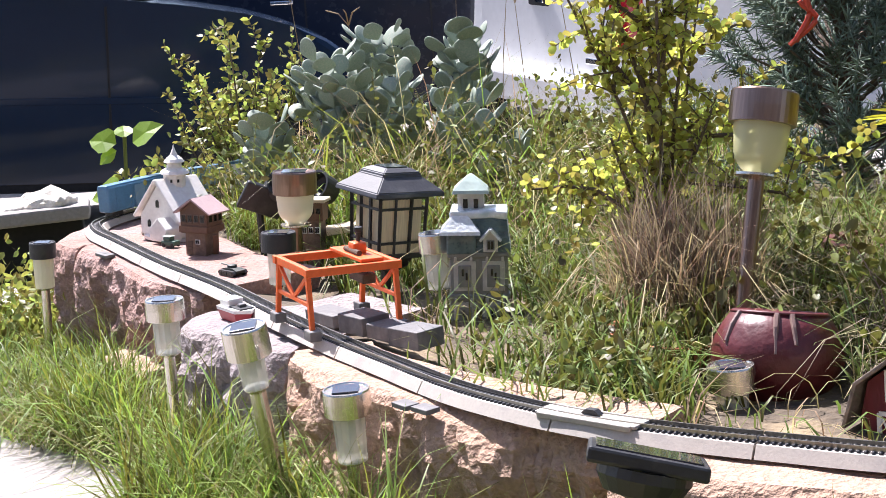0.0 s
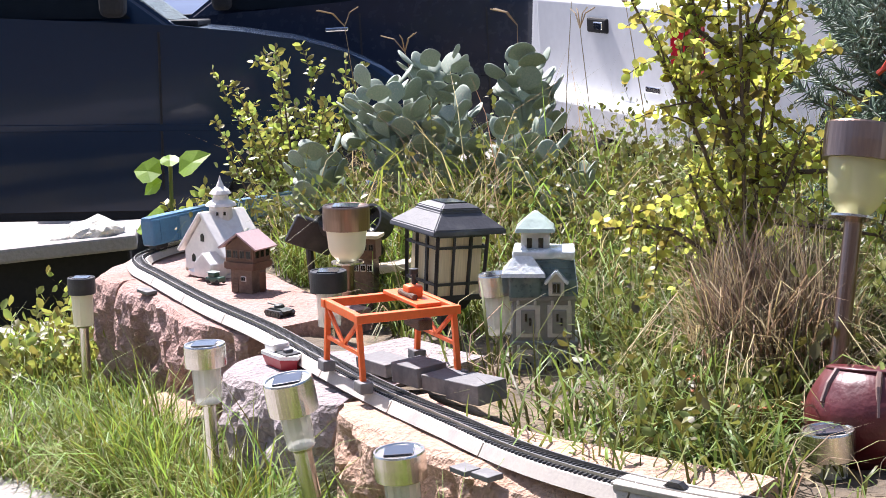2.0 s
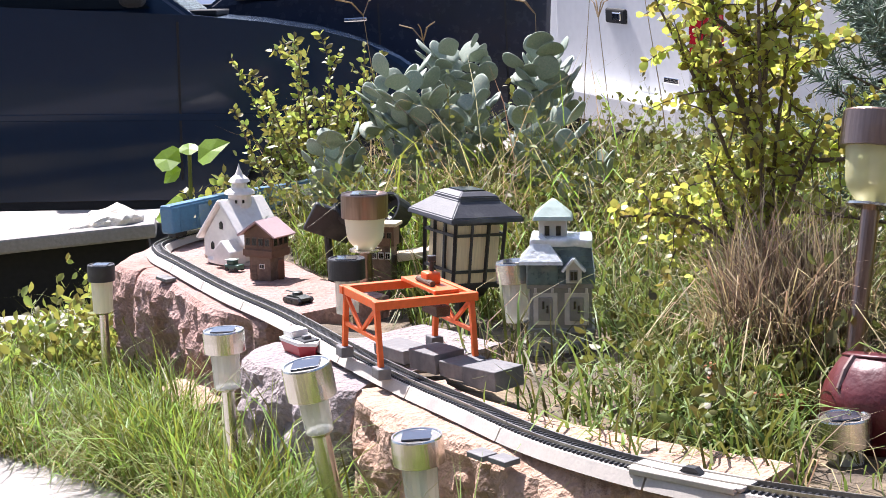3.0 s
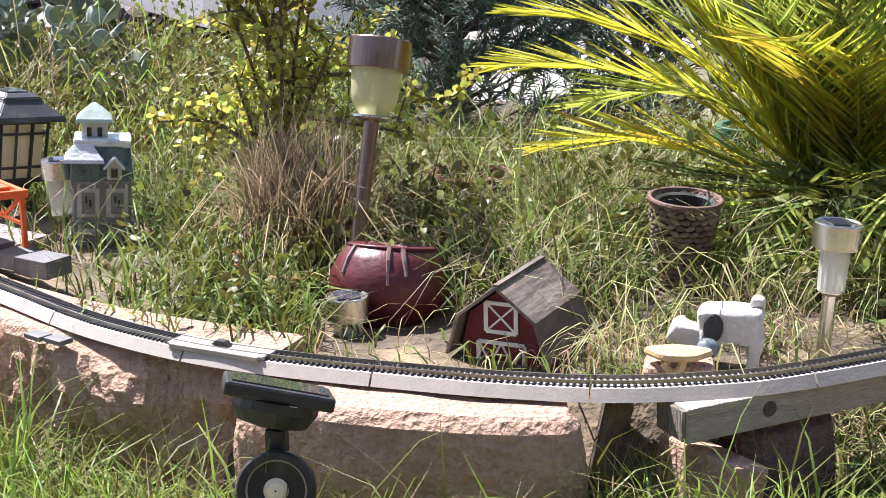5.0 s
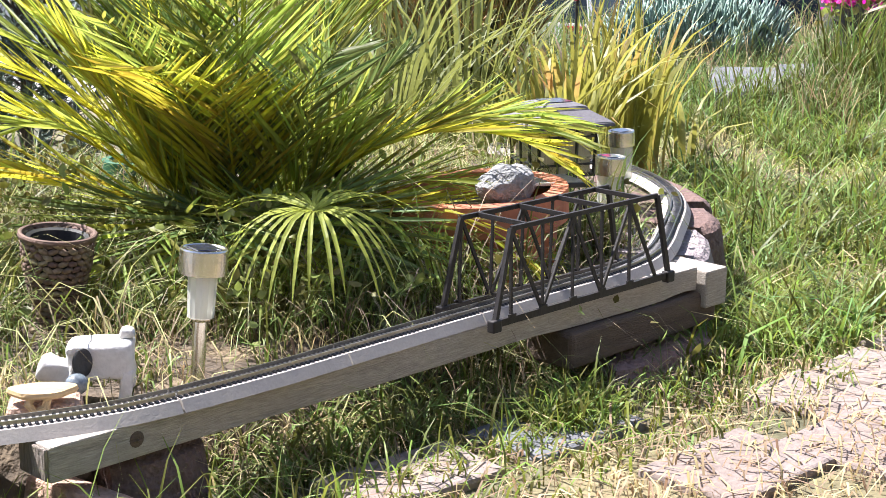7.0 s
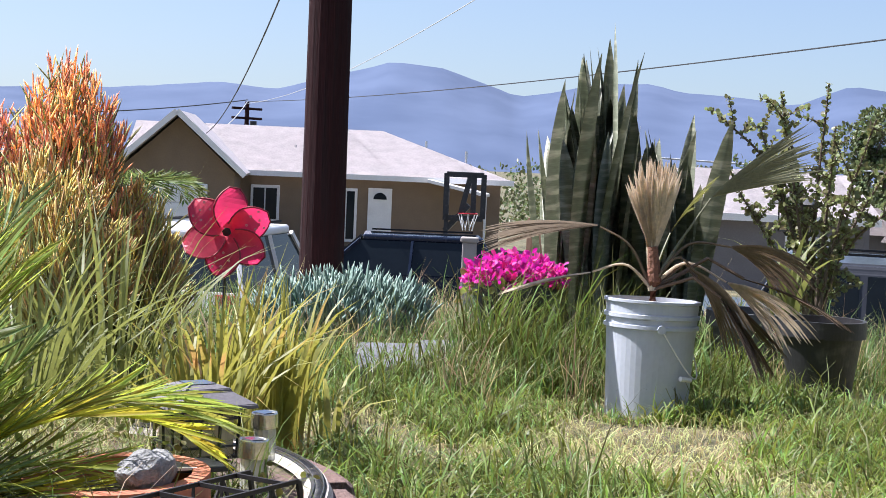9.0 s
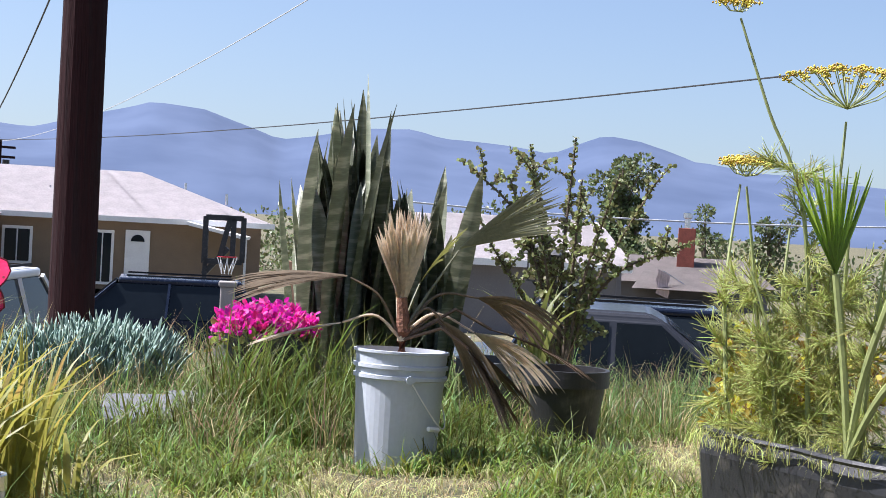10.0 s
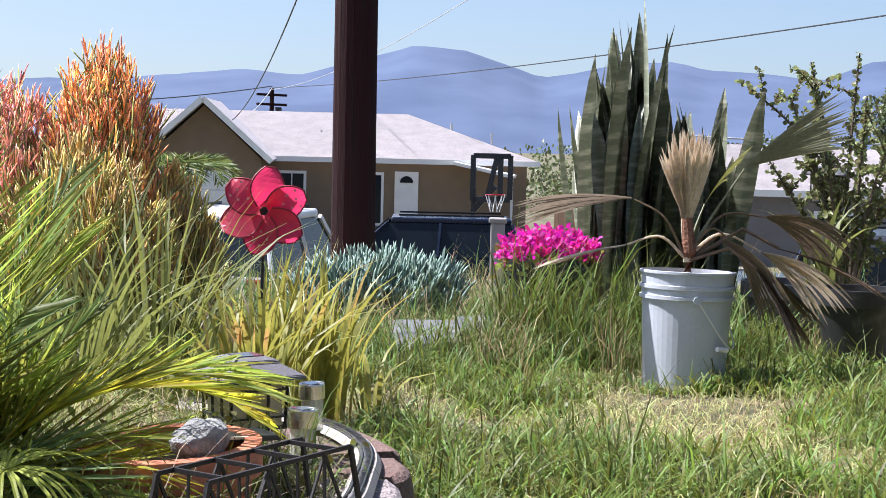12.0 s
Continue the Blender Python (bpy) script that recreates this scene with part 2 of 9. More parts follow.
# a round leaf, slightly cupped
ROUND = ([(0, 0, 0), (0.3, 0.25, 0), (0.42, 0.62, 0), (0.25, 0.95, 0), (-0.25, 0.95, 0), (-0.42, 0.62, 0), (-0.3, 0.25, 0), (0, 0.55, 0.07)],
         [(0, 1, 7), (1, 2, 7), (2, 3, 7), (3, 4, 7), (4, 5, 7), (5, 6, 7), (6, 0, 7)])
# a thin spindle: needle or finger
SPINDLE = ([(0.5, 0, 0), (-0.25, 0, 0.43), (-0.25, 0, -0.43), (0.4, 0.8, 0), (-0.2, 0.8, 0.35), (-0.2, 0.8, -0.35), (0, 1, 0)],
           [(0, 1, 4, 3), (1, 2, 5, 4), (2, 0, 3, 5), (3, 4, 6), (4, 5, 6), (5, 3, 6)])

# ---- surfaces ----
SOIL = mat("soil", (0.10, 0.075, 0.05), 0.95, vary=0.5, scale=9, grain=70, bump=0.8, second=(0.20, 0.15, 0.09), mix=(0.5, 0.66))
LAWN = mat("lawn_soil", (0.06, 0.062, 0.03), 0.95, vary=0.45, scale=2.2, grain=40, bump=0.8, second=(0.19, 0.155, 0.08), mix=(0.38, 0.74))
CONCRETE = mat("concrete", (0.31, 0.285, 0.265), 0.9, vary=0.22, scale=3, grain=90, bump=0.3, second=(0.26, 0.235, 0.215))
FLAGSTONE = mat("flagstone", (0.21, 0.165, 0.14), 0.9, vary=0.3, scale=7, grain=90, bump=0.5, second=(0.2, 0.16, 0.14), random_ob=0.15)
SLATE = mat("slate", (0.15, 0.155, 0.165), 0.85, vary=0.3, scale=8, grain=80, bump=0.4, second=(0.11, 0.11, 0.12))
STONE_TAN = mat("stone_tan", (0.44, 0.29, 0.21), 0.95, vary=0.35, scale=9, grain=120, bump=0.9, second=(0.38, 0.24, 0.17), mix=(0.42, 0.66))
STONE_RED = mat("stone_red", (0.35, 0.21, 0.17), 0.95, vary=0.35, scale=9, grain=120, bump=0.9, second=(0.30, 0.20, 0.18), mix=(0.42, 0.66))
STONE_GREY = mat("stone_grey", (0.31, 0.26, 0.25), 0.95, vary=0.35, scale=10, grain=120, bump=0.9, second=(0.22, 0.185, 0.19), mix=(0.42, 0.66))
# STONE_RED at half strength: the shade on the low blocks is in the colour
STONE_RED_SHADED = mat("stone_red_shaded", (0.17, 0.105, 0.085), 0.95, vary=0.35, scale=9, grain=120, bump=0.9, second=(0.12, 0.08, 0.07), mix=(0.42, 0.66))
OLD_WOOD = mat("old_wood", (0.44, 0.39, 0.325), 0.9, vary=0.45, scale=5, grain=60, bump=0.5, second=(0.34, 0.30, 0.25), stretch=(1.2, 14, 14))
DARK_WOOD = mat("dark_wood", (0.12, 0.085, 0.06), 0.9, vary=0.4, scale=5, grain=60, bump=0.5, stretch=(1.2, 14, 14))
BALLAST = mat("grey_plastic", (0.42, 0.38, 0.335), 0.75, vary=0.14, scale=20, grain=300, bump=0.06, second=(0.33, 0.30, 0.275), mix=(0.5, 0.7))
BLACK_PLASTIC = mat("black_plastic", (0.022, 0.022, 0.024), 0.45, vary=0.25, scale=20, grain=200, bump=0.08, second=(0.06, 0.055, 0.05), mix=(0.55, 0.75))
RAIL_STEEL = mat("rail_steel", (0.34, 0.32, 0.29), 0.35, metal=1.0, vary=0.3, scale=40, grain=300, bump=0.0)


# ---- ground ----
def lerp_table(r, table):
    return float(np.interp(r, [a for a, _ in table], [b for _, b in table]))


LEFT_FALL = [(0, 0.2), (1.2, 0.17), (1.6, 0.145), (2.4, 0.135), (3.4, 0.11), (4.2, 0.03), (5.4, -0.3), (7, -0.38), (12, -0.5), (25, -0.8), (60, -2.4), (5000, -30)]
RIGHT_FALL = [(0, 0.2), (1.2, 0.21), (1.65, 0.228), (2.1, 0.215), (2.6, 0.19), (4.2, 0.13), (7.5, 0.12), (9, -0.4), (12, -1.2), (20, -1.7), (45, -2.5), (90, -3.4), (5000, -30)]


def ground_at(x, y):
    r = math.hypot(x, y)
    a = math.degrees(math.atan2(x, y))
    k = min(1, max(0, (a + 12) / 22)) if y > 0 else (1 if x > 0 else 0)
    k = k * k * (3 - 2 * k)
    rough = 0.012 * noise.noise((x * 1.7, y * 1.7, 0)) if 2.2 < r < 8 else 0.0
    return lerp_table(r, LEFT_FALL) * (1 - k) + lerp_table(r, RIGHT_FALL) * k + rough


radii = [0.0] + [0.25 * k for k in range(1, 36)] + [8.75 * 1.16 ** k for k in range(1, 44)]
SPOKES = 180
gv, gf = [(0, 0, ground_at(0, 0))], []
for r in radii[1:]:
    for k in range(SPOKES):
        x, y = r * math.sin(2 * math.pi * k / SPOKES), r * math.cos(2 * math.pi * k / SPOKES)
        gv.append((x, y, ground_at(x, y)))
for k in range(SPOKES):
    gf.append((0, 1 + (k + 1) % SPOKES, 1 + k))
for j in range(len(radii) - 2):
    for k in range(SPOKES):
        a, b = 1 + j * SPOKES + k, 1 + j * SPOKES + (k + 1) % SPOKES
        gf.append((a, b, b + SPOKES, a + SPOKES))
solo("ground", mesh_of("ground", gv, gf, LAWN, True), LAWN, label="dry weedy lawn soil sloping down to the street", category="ground", kind="structure")


def draped(name, x0, x1, y0, y1, lift, material, label, category, turn=0.0, centre=(0, 0), n=24):
    """A thin paved sheet that follows the ground, with a thickness."""
    c, s = math.cos(radians(turn)), math.sin(radians(turn))
    bm = bmesh.new()
    grid = []
    for i in range(n + 1):
        row = []
        for j in range(n + 1):
            u, v = x0 + (x1 - x0) * i / n, y0 + (y1 - y0) * j / n
            x, y = centre[0] + u * c - v * s, centre[1] + u * s + v * c
            row.append(bm.verts.new((x, y, ground_at(x, y) + lift)))
        grid.append(row)
    top = [bm.faces.new((grid[i][j], grid[i + 1][j], grid[i + 1][j + 1], grid[i][j + 1])) for i in range(n) for j in range(n)]
    low = bmesh.ops.extrude_face_region(bm, geom=top)["geom"]
    bmesh.ops.translate(bm, vec=(0, 0, -0.05 - lift), verts=[g for g in low if isinstance(g, bmesh.types.BMVert)])
    return solo(name, bm, material, label=label, category=category, kind="structure")


draped("driveway", -9, 9, -5, 5, 0.03, CONCRETE, "pale concrete driveway under the parked trucks", "driveway", 27, (-4.6, 9.6))
draped("road", -30, 60, -4.5, 4.5, 0.03, mat("asphalt", (0.065, 0.063, 0.06), 0.9, vary=0.25, scale=2, grain=60, bump=0.4),
       "grey asphalt street below the garden", "road", -24, (12, 24))
draped("walkway", -1.5, 0.72, -1.2, 0.79, 0.012, CONCRETE, "sunlit pale concrete walkway at the edge of the grass", "walkway", -23, (-2.0, 1.5))


# ---- railway line in plan ----
TRACK = [(-0.75, 3.86), (-1.3, 3.66), (-1.66, 3.42), (-1.87, 3.15), (-1.9, 2.98), (-1.84, 2.87), (-1.71, 2.74), (-1.468, 2.504), (-1.254, 2.311),
         (-1.059, 2.115), (-0.906, 1.969), (-0.781, 1.859), (-0.671, 1.762), (-0.582, 1.70), (-0.49, 1.65), (-0.39, 1.613), (-0.275, 1.583), (-0.158, 1.558),
         (-0.043, 1.548), (0.06, 1.563), (0.136, 1.588), (0.27, 1.66), (0.423, 1.757), (0.597, 1.865), (0.8, 1.99), (0.9, 2.085), (0.99, 2.24), (1.07, 2.4),
         (1.11, 2.55), (1.11, 2.7), (1.06, 2.86), (0.93, 3.02)]
RAIL_Z = 0.345
line = spline([(x, y, 0) for x, y in TRACK], 0.0068)
loop = [(p.x, p.y) for p in line[::12]]


def inside(x, y, poly):
    hit, j = False, len(poly) - 1
    for i in range(len(poly)):
        (xi, yi), (xj, yj) = poly[i], poly[j]
        if (yi > y) != (yj > y) and x < (xj - xi) * (y - yi) / (yj - yi) + xi:
            hit = not hit
        j = i
    return hit


# raised bed of soil inside the railway
bm = bmesh.new()
step = 0.05
cells = {}
for i in range(int(3.3 / step)):
    for j in range(int(2.6 / step)):
        x, y = -2.05 + i * step, 1.45 + j * step
        deep = inside(x, y, loop)
        near = min((x - p) ** 2 + (y - q) ** 2 for p, q in loop) ** 0.5
        z = 0.305 + 0.02 * noise.noise((x * 4, y * 4, 3)) + 0.03 * min(1, max(0, (0.15 - near) / 0.08)) if deep else 0.1
        if deep and x > 0.1 and y < 2.2:
            z = 0.17 + 0.14 * min(1, max(0, near - 0.02) / 0.13)
        cells[i, j] = (bm.verts.new((x, y, z)), deep)
for (i, j), (v, deep) in cells.items():
    q = [cells.get(k) for k in ((i, j), (i + 1, j), (i + 1, j + 1), (i, j + 1))]
    if all(q) and any(k[1] for k in q):
        bm.faces.new([k[0] for k in q])
loose = [v for v in bm.verts if not v.link_faces]
bmesh.ops.delete(bm, geom=loose, context="VERTS")
solo("planting_bed", bm, SOIL, label="raised bed of dry brown soil inside the model railway", category="garden bed", kind="structure", smooth=True)


# ---- split-face stone blocks that carry the track ----
def stone_block(name, front, depth, z0, z1, material, label, rough=0.012, seed=1, group="retaining wall blocks", back=None):
    """A block with a rough broken front: front is its top edge in plan, from one end to the other; depth goes behind it."""
    bm = bmesh.new()
    pts = spline([(x, y, 0) for x, y in front], 0.011)
    n = len(pts)
    ways = []
    for i in range(n):
        d = pts[min(i + 2, n - 1)] - pts[max(i - 2, 0)]
        ways.append(Vector((-d.y, d.x, 0)).normalized())
    rows = 22
    grid = []
    for i, (p, w) in enumerate(zip(pts, ways)):
        end = min(i, n - 1 - i)
        col = []
        for k in range(rows):
            t = k / (rows - 1)
            z = z1 + (z0 - z1) * t
            q = p - w * (0.012 * math.sin(math.pi * min(1, t * 1.4)))
            s = Vector((q.x * 9, q.y * 9, z * 9 + seed))
            bulge = noise.noise(s) * 1.2 + 0.7 * noise.noise(s * 2.7) + 0.45 * noise.noise(s * 6.5) + 0.3 * noise.noise(s * 14)
            ease = min(1, k / 2.5)
            q = q + w * (rough * (bulge * ease * (0.35 + 0.65 * min(1, end / 4))) + (0.010 * (1 - end / 3) ** 2 if end < 3 else 0) + (0.006 if k == 0 else 0))
            q.z = z - (0.004 + 0.003 * noise.noise(s * 2) if k == 0 else 0.0)
            col.append(bm.verts.new(q))
        grid.append(col)
    for a, b in zip(grid, grid[1:]):
        for k in range(rows - 1):
            bm.faces.new((a[k], b[k], b[k + 1], a[k + 1]))
    tops = [[c[0] for c in grid]]
    for f in (0.12, 0.35, 0.6, 0.85, 1.0):
        row = []
        for i, (p, w) in enumerate(zip(pts, ways)):
            q = p + w * depth * f
            q.z = z1 + 0.0025 * noise.noise((q.x * 14, q.y * 14, seed))
            row.append(bm.verts.new(q))
        tops.append(row)
    for a, b in zip(tops, tops[1:]):
        for i in range(n - 1):
            bm.faces.new((a[i], b[i], b[i + 1], a[i + 1]))
    for i in (0, n - 1):
        low = bm.verts.new((tops[-1][i].co.x, tops[-1][i].co.y, z0))
        ring = grid[i] + [low] + [r[i] for r in tops[:0:-1]]
        bm.faces.new(ring)
    return solo(name, bm, material, label=label, category="stone block", group=group, smooth=False)


stone_block("stone_block", [(-1.99, 3.3), (-1.985, 3.05), (-1.94, 2.86), (-1.84, 2.765)], 0.2, 0.06, RAIL_Z, STONE_RED, "reddish split-face retaining wall block at the far bend", rough=0.02, seed=2)
stone_block("stone_block", [(-1.835, 2.765), (-1.69, 2.66), (-1.5, 2.47), (-1.315, 2.335)], 0.23, 0.06, RAIL_Z, STONE_RED, "large reddish split-face retaining wall block", rough=0.022, seed=5)
stone_block("stone_block", [(-1.265, 2.215), (-1.235, 2.135), (-1.15, 2.075), (-1.05, 2.005), (-0.99, 1.975)], 0.28, 0.06, RAIL_Z - 0.004, STONE_GREY, "grey-brown rough stone block jutting forward", rough=0.026, seed=9)
stone_block("stone_block", [(-0.985, 1.965), (-0.95, 1.915), (-0.83, 1.818), (-0.698, 1.74), (-0.587, 1.69), (-0.5, 1.655), (-0.43, 1.63)], 0.12, 0.06, RAIL_Z, STONE_TAN, "long tan split-face retaining wall block", rough=0.021, seed=14)
stone_block("stone_block", [(-0.445, 1.605), (-0.43, 1.56), (-0.338, 1.51), (-0.193, 1.482), (-0.1, 1.482), (-0.08, 1.498), (-0.077, 1.54)], 0.1, 0.06, RAIL_Z, STONE_TAN, "tan stone block with a straight front beside the barn", rough=0.004, seed=21)
# lower stones half sunk in the grass
for k, (x, y, w, d, a, m) in enumerate(((-1.52, 2.42, 0.22, 0.14, -40, STONE_TAN), (-1.17, 2.05, 0.16, 0.13, -38, STONE_TAN), (-0.97, 1.74, 0.2, 0.13, -36, STONE_TAN))):
    c, s = math.cos(radians(a)), math.sin(radians(a))
    front = [(x + u * c + 0.04 * s * (1 - abs(u) * 6), y + u * s - 0.04 * c * (1 - abs(u) * 6)) for u in (-w / 2, -w / 6, w / 6, w / 2)]
    stone_block("footing_stone", front, d, 0.06, 0.205 - 0.012 * k, m, "low tan footing stone half sunk in the grass", seed=30 + k, group="footing stones")

# timber that carries the track over the gap, on stone blocks
E1, E2 = Vector((0.031, 1.508)), Vector((0.945, 2.033))
way = (E2 - E1).normalized()
side = Vector((-way.y, way.x))
angle = math.degrees(math.atan2(way.y, way.x))
BEAM = pose(*((E1 + E2) / 2 + side * 0.026), RAIL_Z - 0.015, 0, 0, angle)
length = (E2 - E1).length
bm = box((length, 0.052, 0.036), bevel=0.002)
bmesh.ops.subdivide_edges(bm, edges=[e for e in bm.edges if e.calc_length() > 0.5], cuts=40)
for v in bm.verts:
    v.co += Vector((0, noise.noise((v.co.x * 3, 1, 0)) * 0.003, noise.noise((v.co.x * 4, 5, v.co.z * 20)) * 0.003))
    if v.co.x > 0.12 and v.co.z < -0.015:
        v.co.z += 0.01 * max(0, noise.noise((v.co.x * 9, 2, 0)))
beam = thing("timber_beam", BEAM, "weathered grey wooden timber carrying the track", "beam")
part("timber", bm, OLD_WOOD, beam)
part("knot", lathe([(0.001, 0.002), (0.007, 0.0015), (0.009, 0.0005), (0.009, -0.001)], 14), DARK_WOOD, beam, "dark knot", pose(-length / 2 + 0.1, -0.0262, 0.002, 90, 0, 0))
part("end_grain", box((0.004, 0.049, 0.033), bevel=0.001), mat("end_grain", (0.30, 0.25, 0.2), 0.95, vary=0.6, scale=30, grain=200, bump=1.0, stretch=(1, 3, 0.3)), beam, "cracked end grain", pose(-length / 2 - 0.002, 0, 0))
low = thing("timber_beam", pose(*(E1 + way * 0.93 + side * 0.03), 0.285, 0, 0, angle + 2), "short rotten dark timber under the end of the bridge", "beam")
part("timber", box((0.34, 0.08, 0.05), bevel=0.006), DARK_WOOD, low)
for nm, t, w, d, z0, z1, m, lab in (("support_block", 0.14, 0.12, 0.09, 0.1, 0.308, STONE_RED_SHADED, "brown stone block under the timber beam"),
                                    ("support_block", 0.98, 0.24, 0.16, 0.1, 0.245, STONE_RED, "brown stone block under the far end of the beam")):
    c = E1 + way * t + side * 0.06
    front = [tuple(c - way * w / 2 - side * d / 2), tuple(c - side * (d / 2 + 0.008)), tuple(c + way * w / 2 - side * d / 2)]
    stone_block(nm, front, d, z0, z1, m, lab, rough=0.006, seed=int(t * 50), group="support blocks")
tilted = thing("support_block", pose(0.05, 1.545, 0.225, 0, 14, angle + 8), "narrow tan stone leaning against the support block", "stone block")
part("stone", box((0.05, 0.12, 0.13), bevel=0.006), STONE_TAN, tilted)
cap = thing("wood_offcut", pose(*(E2 + way * 0.03 + side * 0.03), RAIL_Z - 0.03, 0, 0, angle), "pale wood offcut at the end of the beam", "wood")
part("offcut", box((0.05, 0.09, 0.055), bevel=0.003), OLD_WOOD, cap)
stone_block("stone_block", [(1.085, 2.3), (1.13, 2.36), (1.16, 2.45)], 0.13, 0.1, RAIL_Z - 0.006, STONE_RED_SHADED, "red-brown block under the curve of the track, coloured darker for shade", rough=0.006, seed=61)
stone_block("stone_block", [(1.185, 2.5), (1.2, 2.62), (1.19, 2.75), (1.13, 2.9)], 0.15, 0.1, RAIL_Z - 0.006, STONE_RED_SHADED, "red-brown block under the far curve of the track", rough=0.006, seed=66)
stone_block("stone_block", [(1.0, 2.13), (1.05, 2.22), (1.08, 2.3)], 0.14, 0.1, RAIL_Z - 0.008, STONE_GREY, "grey block between beam and curve", rough=0.005, seed=71)


# ---- track sections ----
def strip(points, a, b, za, zb, close=True):
    """A long four-sided strip along points, from offset a to b across, and from za to zb in height."""
    bm = bmesh.new()
    rings = []
    for i, p in enumerate(points):
        d = points[min(i + 1, len(points) - 1)] - points[max(i - 1, 0)]
        w = Vector((-d.y, d.x, 0)).normalized()
        rings.append([bm.verts.new(p + w * o + Vector((0, 0, z))) for o, z in ((a[0], za), (a[1], zb), (b[1], zb), (b[0], za))])
    for r, s in zip(rings, rings[1:]):
        for k in range(4):
            bm.faces.new((r[k], r[(k + 1) % 4], s[(k + 1) % 4], s[k]))
    bm.faces.new(rings[0][::-1])
    bm.faces.new(rings[-1])
    return bm


SECTION = 34
grounded = RAIL_Z + 0.004
for i in range(0, len(line) - 6, SECTION):
    pts = [Vector((p.x, p.y, grounded)) for p in line[i:i + SECTION + 1]]
    if len(pts) < 8:
        continue
    gap = 0.0012
    body = [pts[0].lerp(pts[1], gap / 0.0068)] + pts[1:-1:2] + [pts[-1].lerp(pts[-2], gap / 0.0068)]
    sec = thing("track_section", None, "model railway track section on a grey plastic roadbed", "railway track", "track sections")
    part("roadbed", strip(body, (-0.0245, -0.0165), (0.0245, 0.0165), 0.0, 0.0125), BALLAST, sec)
    for o in (-0.00825, 0.00825):
        part("rail", strip(body, (o - 0.0011, o - 0.0008), (o + 0.0011, o + 0.0008), 0.0145, 0.0185), RAIL_STEEL, sec)
    places, axes = [], []
    for p, q in zip(pts, pts[1:]):
        d = (q - p).normalized()
        places.append(((p + q) / 2 + Vector((0, 0, 0.0137))))
        axes.append(np.array([[d.x, -d.y, 0], [d.y, d.x, 0], [0, 0, 1]]))
    cube = ([(-1, -1, -1), (1, -1, -1), (1, 1, -1), (-1, 1, -1), (-1, -1, 1), (1, -1, 1), (1, 1, 1), (-1, 1, 1)],
            [(4, 5, 6, 7), (0, 1, 5, 4), (1, 2, 6, 5), (2, 3, 7, 6), (3, 0, 4, 7)])
    me = stamp("sleeper_strip", cube[0], cube[1], np.array(places), np.array(axes), np.tile([[0.0014, 0.0132, 0.0013]], (len(places), 1)), BLACK_PLASTIC)
    tagged(part("sleeper_strip", me, BLACK_PLASTIC, sec, "black sleepers"), kind="stuff")
# re-railing ramp laid on the track
k = min(range(len(line)), key=lambda i: (line[i].x + 0.47) ** 2 + (line[i].y - 1.645) ** 2)
d = line[k + 4] - line[k - 4]
ramp = thing("rerailing_ramp", pose(line[k].x, line[k].y, grounded + 0.0155, 0, 0, math.degrees(math.atan2(d.y, d.x))), "grey plastic re-railing ramp on the track", "railway ramp")
part("plate", box((0.13, 0.031, 0.004), bevel=0.001), BALLAST, ramp)
part("edge", box((0.12, 0.004, 0.006), (0, -0.017, -0.001), 0.001), BALLAST, ramp)
part("wedge", prism([(-0.012, 0), (-0.006, 0.005), (0.006, 0.005), (0.012, 0)], 0.008), BLACK_PLASTIC, ramp, "small black wedge", pose(0.0, 0.0, 0.003))

# ---- distance: mountains ----
RIDGE = [(-180, 90), (-40, 80), (0, 95), (8, 118), (15.5, 144), (19.4, 171), (21.4, 159), (25.7, 244), (27.6, 231), (30.3, 167), (33.7, 211), (35.2, 211),
         (36.4, 194), (38.7, 186), (40.2, 168), (42.2, 224), (43.6, 213), (45.5, 168), (47.7, 150), (52, 125), (60, 105), (180, 90)]
# the haze of distance is put into the colour as blue, with a faint glow
m = bpy.data.materials.new("haze_coloured_mountain")
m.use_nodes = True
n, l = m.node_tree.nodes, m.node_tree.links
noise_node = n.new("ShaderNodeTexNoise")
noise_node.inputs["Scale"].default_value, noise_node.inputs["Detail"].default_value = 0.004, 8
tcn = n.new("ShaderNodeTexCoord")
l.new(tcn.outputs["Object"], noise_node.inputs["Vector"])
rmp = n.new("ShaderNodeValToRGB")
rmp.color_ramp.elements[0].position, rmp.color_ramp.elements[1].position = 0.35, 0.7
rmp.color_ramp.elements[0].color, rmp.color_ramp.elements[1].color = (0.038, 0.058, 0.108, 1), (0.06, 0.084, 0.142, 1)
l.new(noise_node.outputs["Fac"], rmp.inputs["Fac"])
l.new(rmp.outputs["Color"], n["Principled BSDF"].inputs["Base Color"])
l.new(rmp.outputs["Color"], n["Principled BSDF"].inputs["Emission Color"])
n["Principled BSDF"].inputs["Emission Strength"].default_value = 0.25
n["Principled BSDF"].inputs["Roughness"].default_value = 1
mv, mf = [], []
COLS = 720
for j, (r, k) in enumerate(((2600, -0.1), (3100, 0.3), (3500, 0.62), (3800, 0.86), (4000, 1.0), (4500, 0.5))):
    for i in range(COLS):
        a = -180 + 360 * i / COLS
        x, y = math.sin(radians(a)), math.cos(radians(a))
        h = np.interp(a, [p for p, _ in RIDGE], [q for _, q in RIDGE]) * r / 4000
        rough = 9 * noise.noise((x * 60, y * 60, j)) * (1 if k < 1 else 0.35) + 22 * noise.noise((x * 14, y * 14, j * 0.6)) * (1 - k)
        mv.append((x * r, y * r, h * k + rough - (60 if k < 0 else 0)))
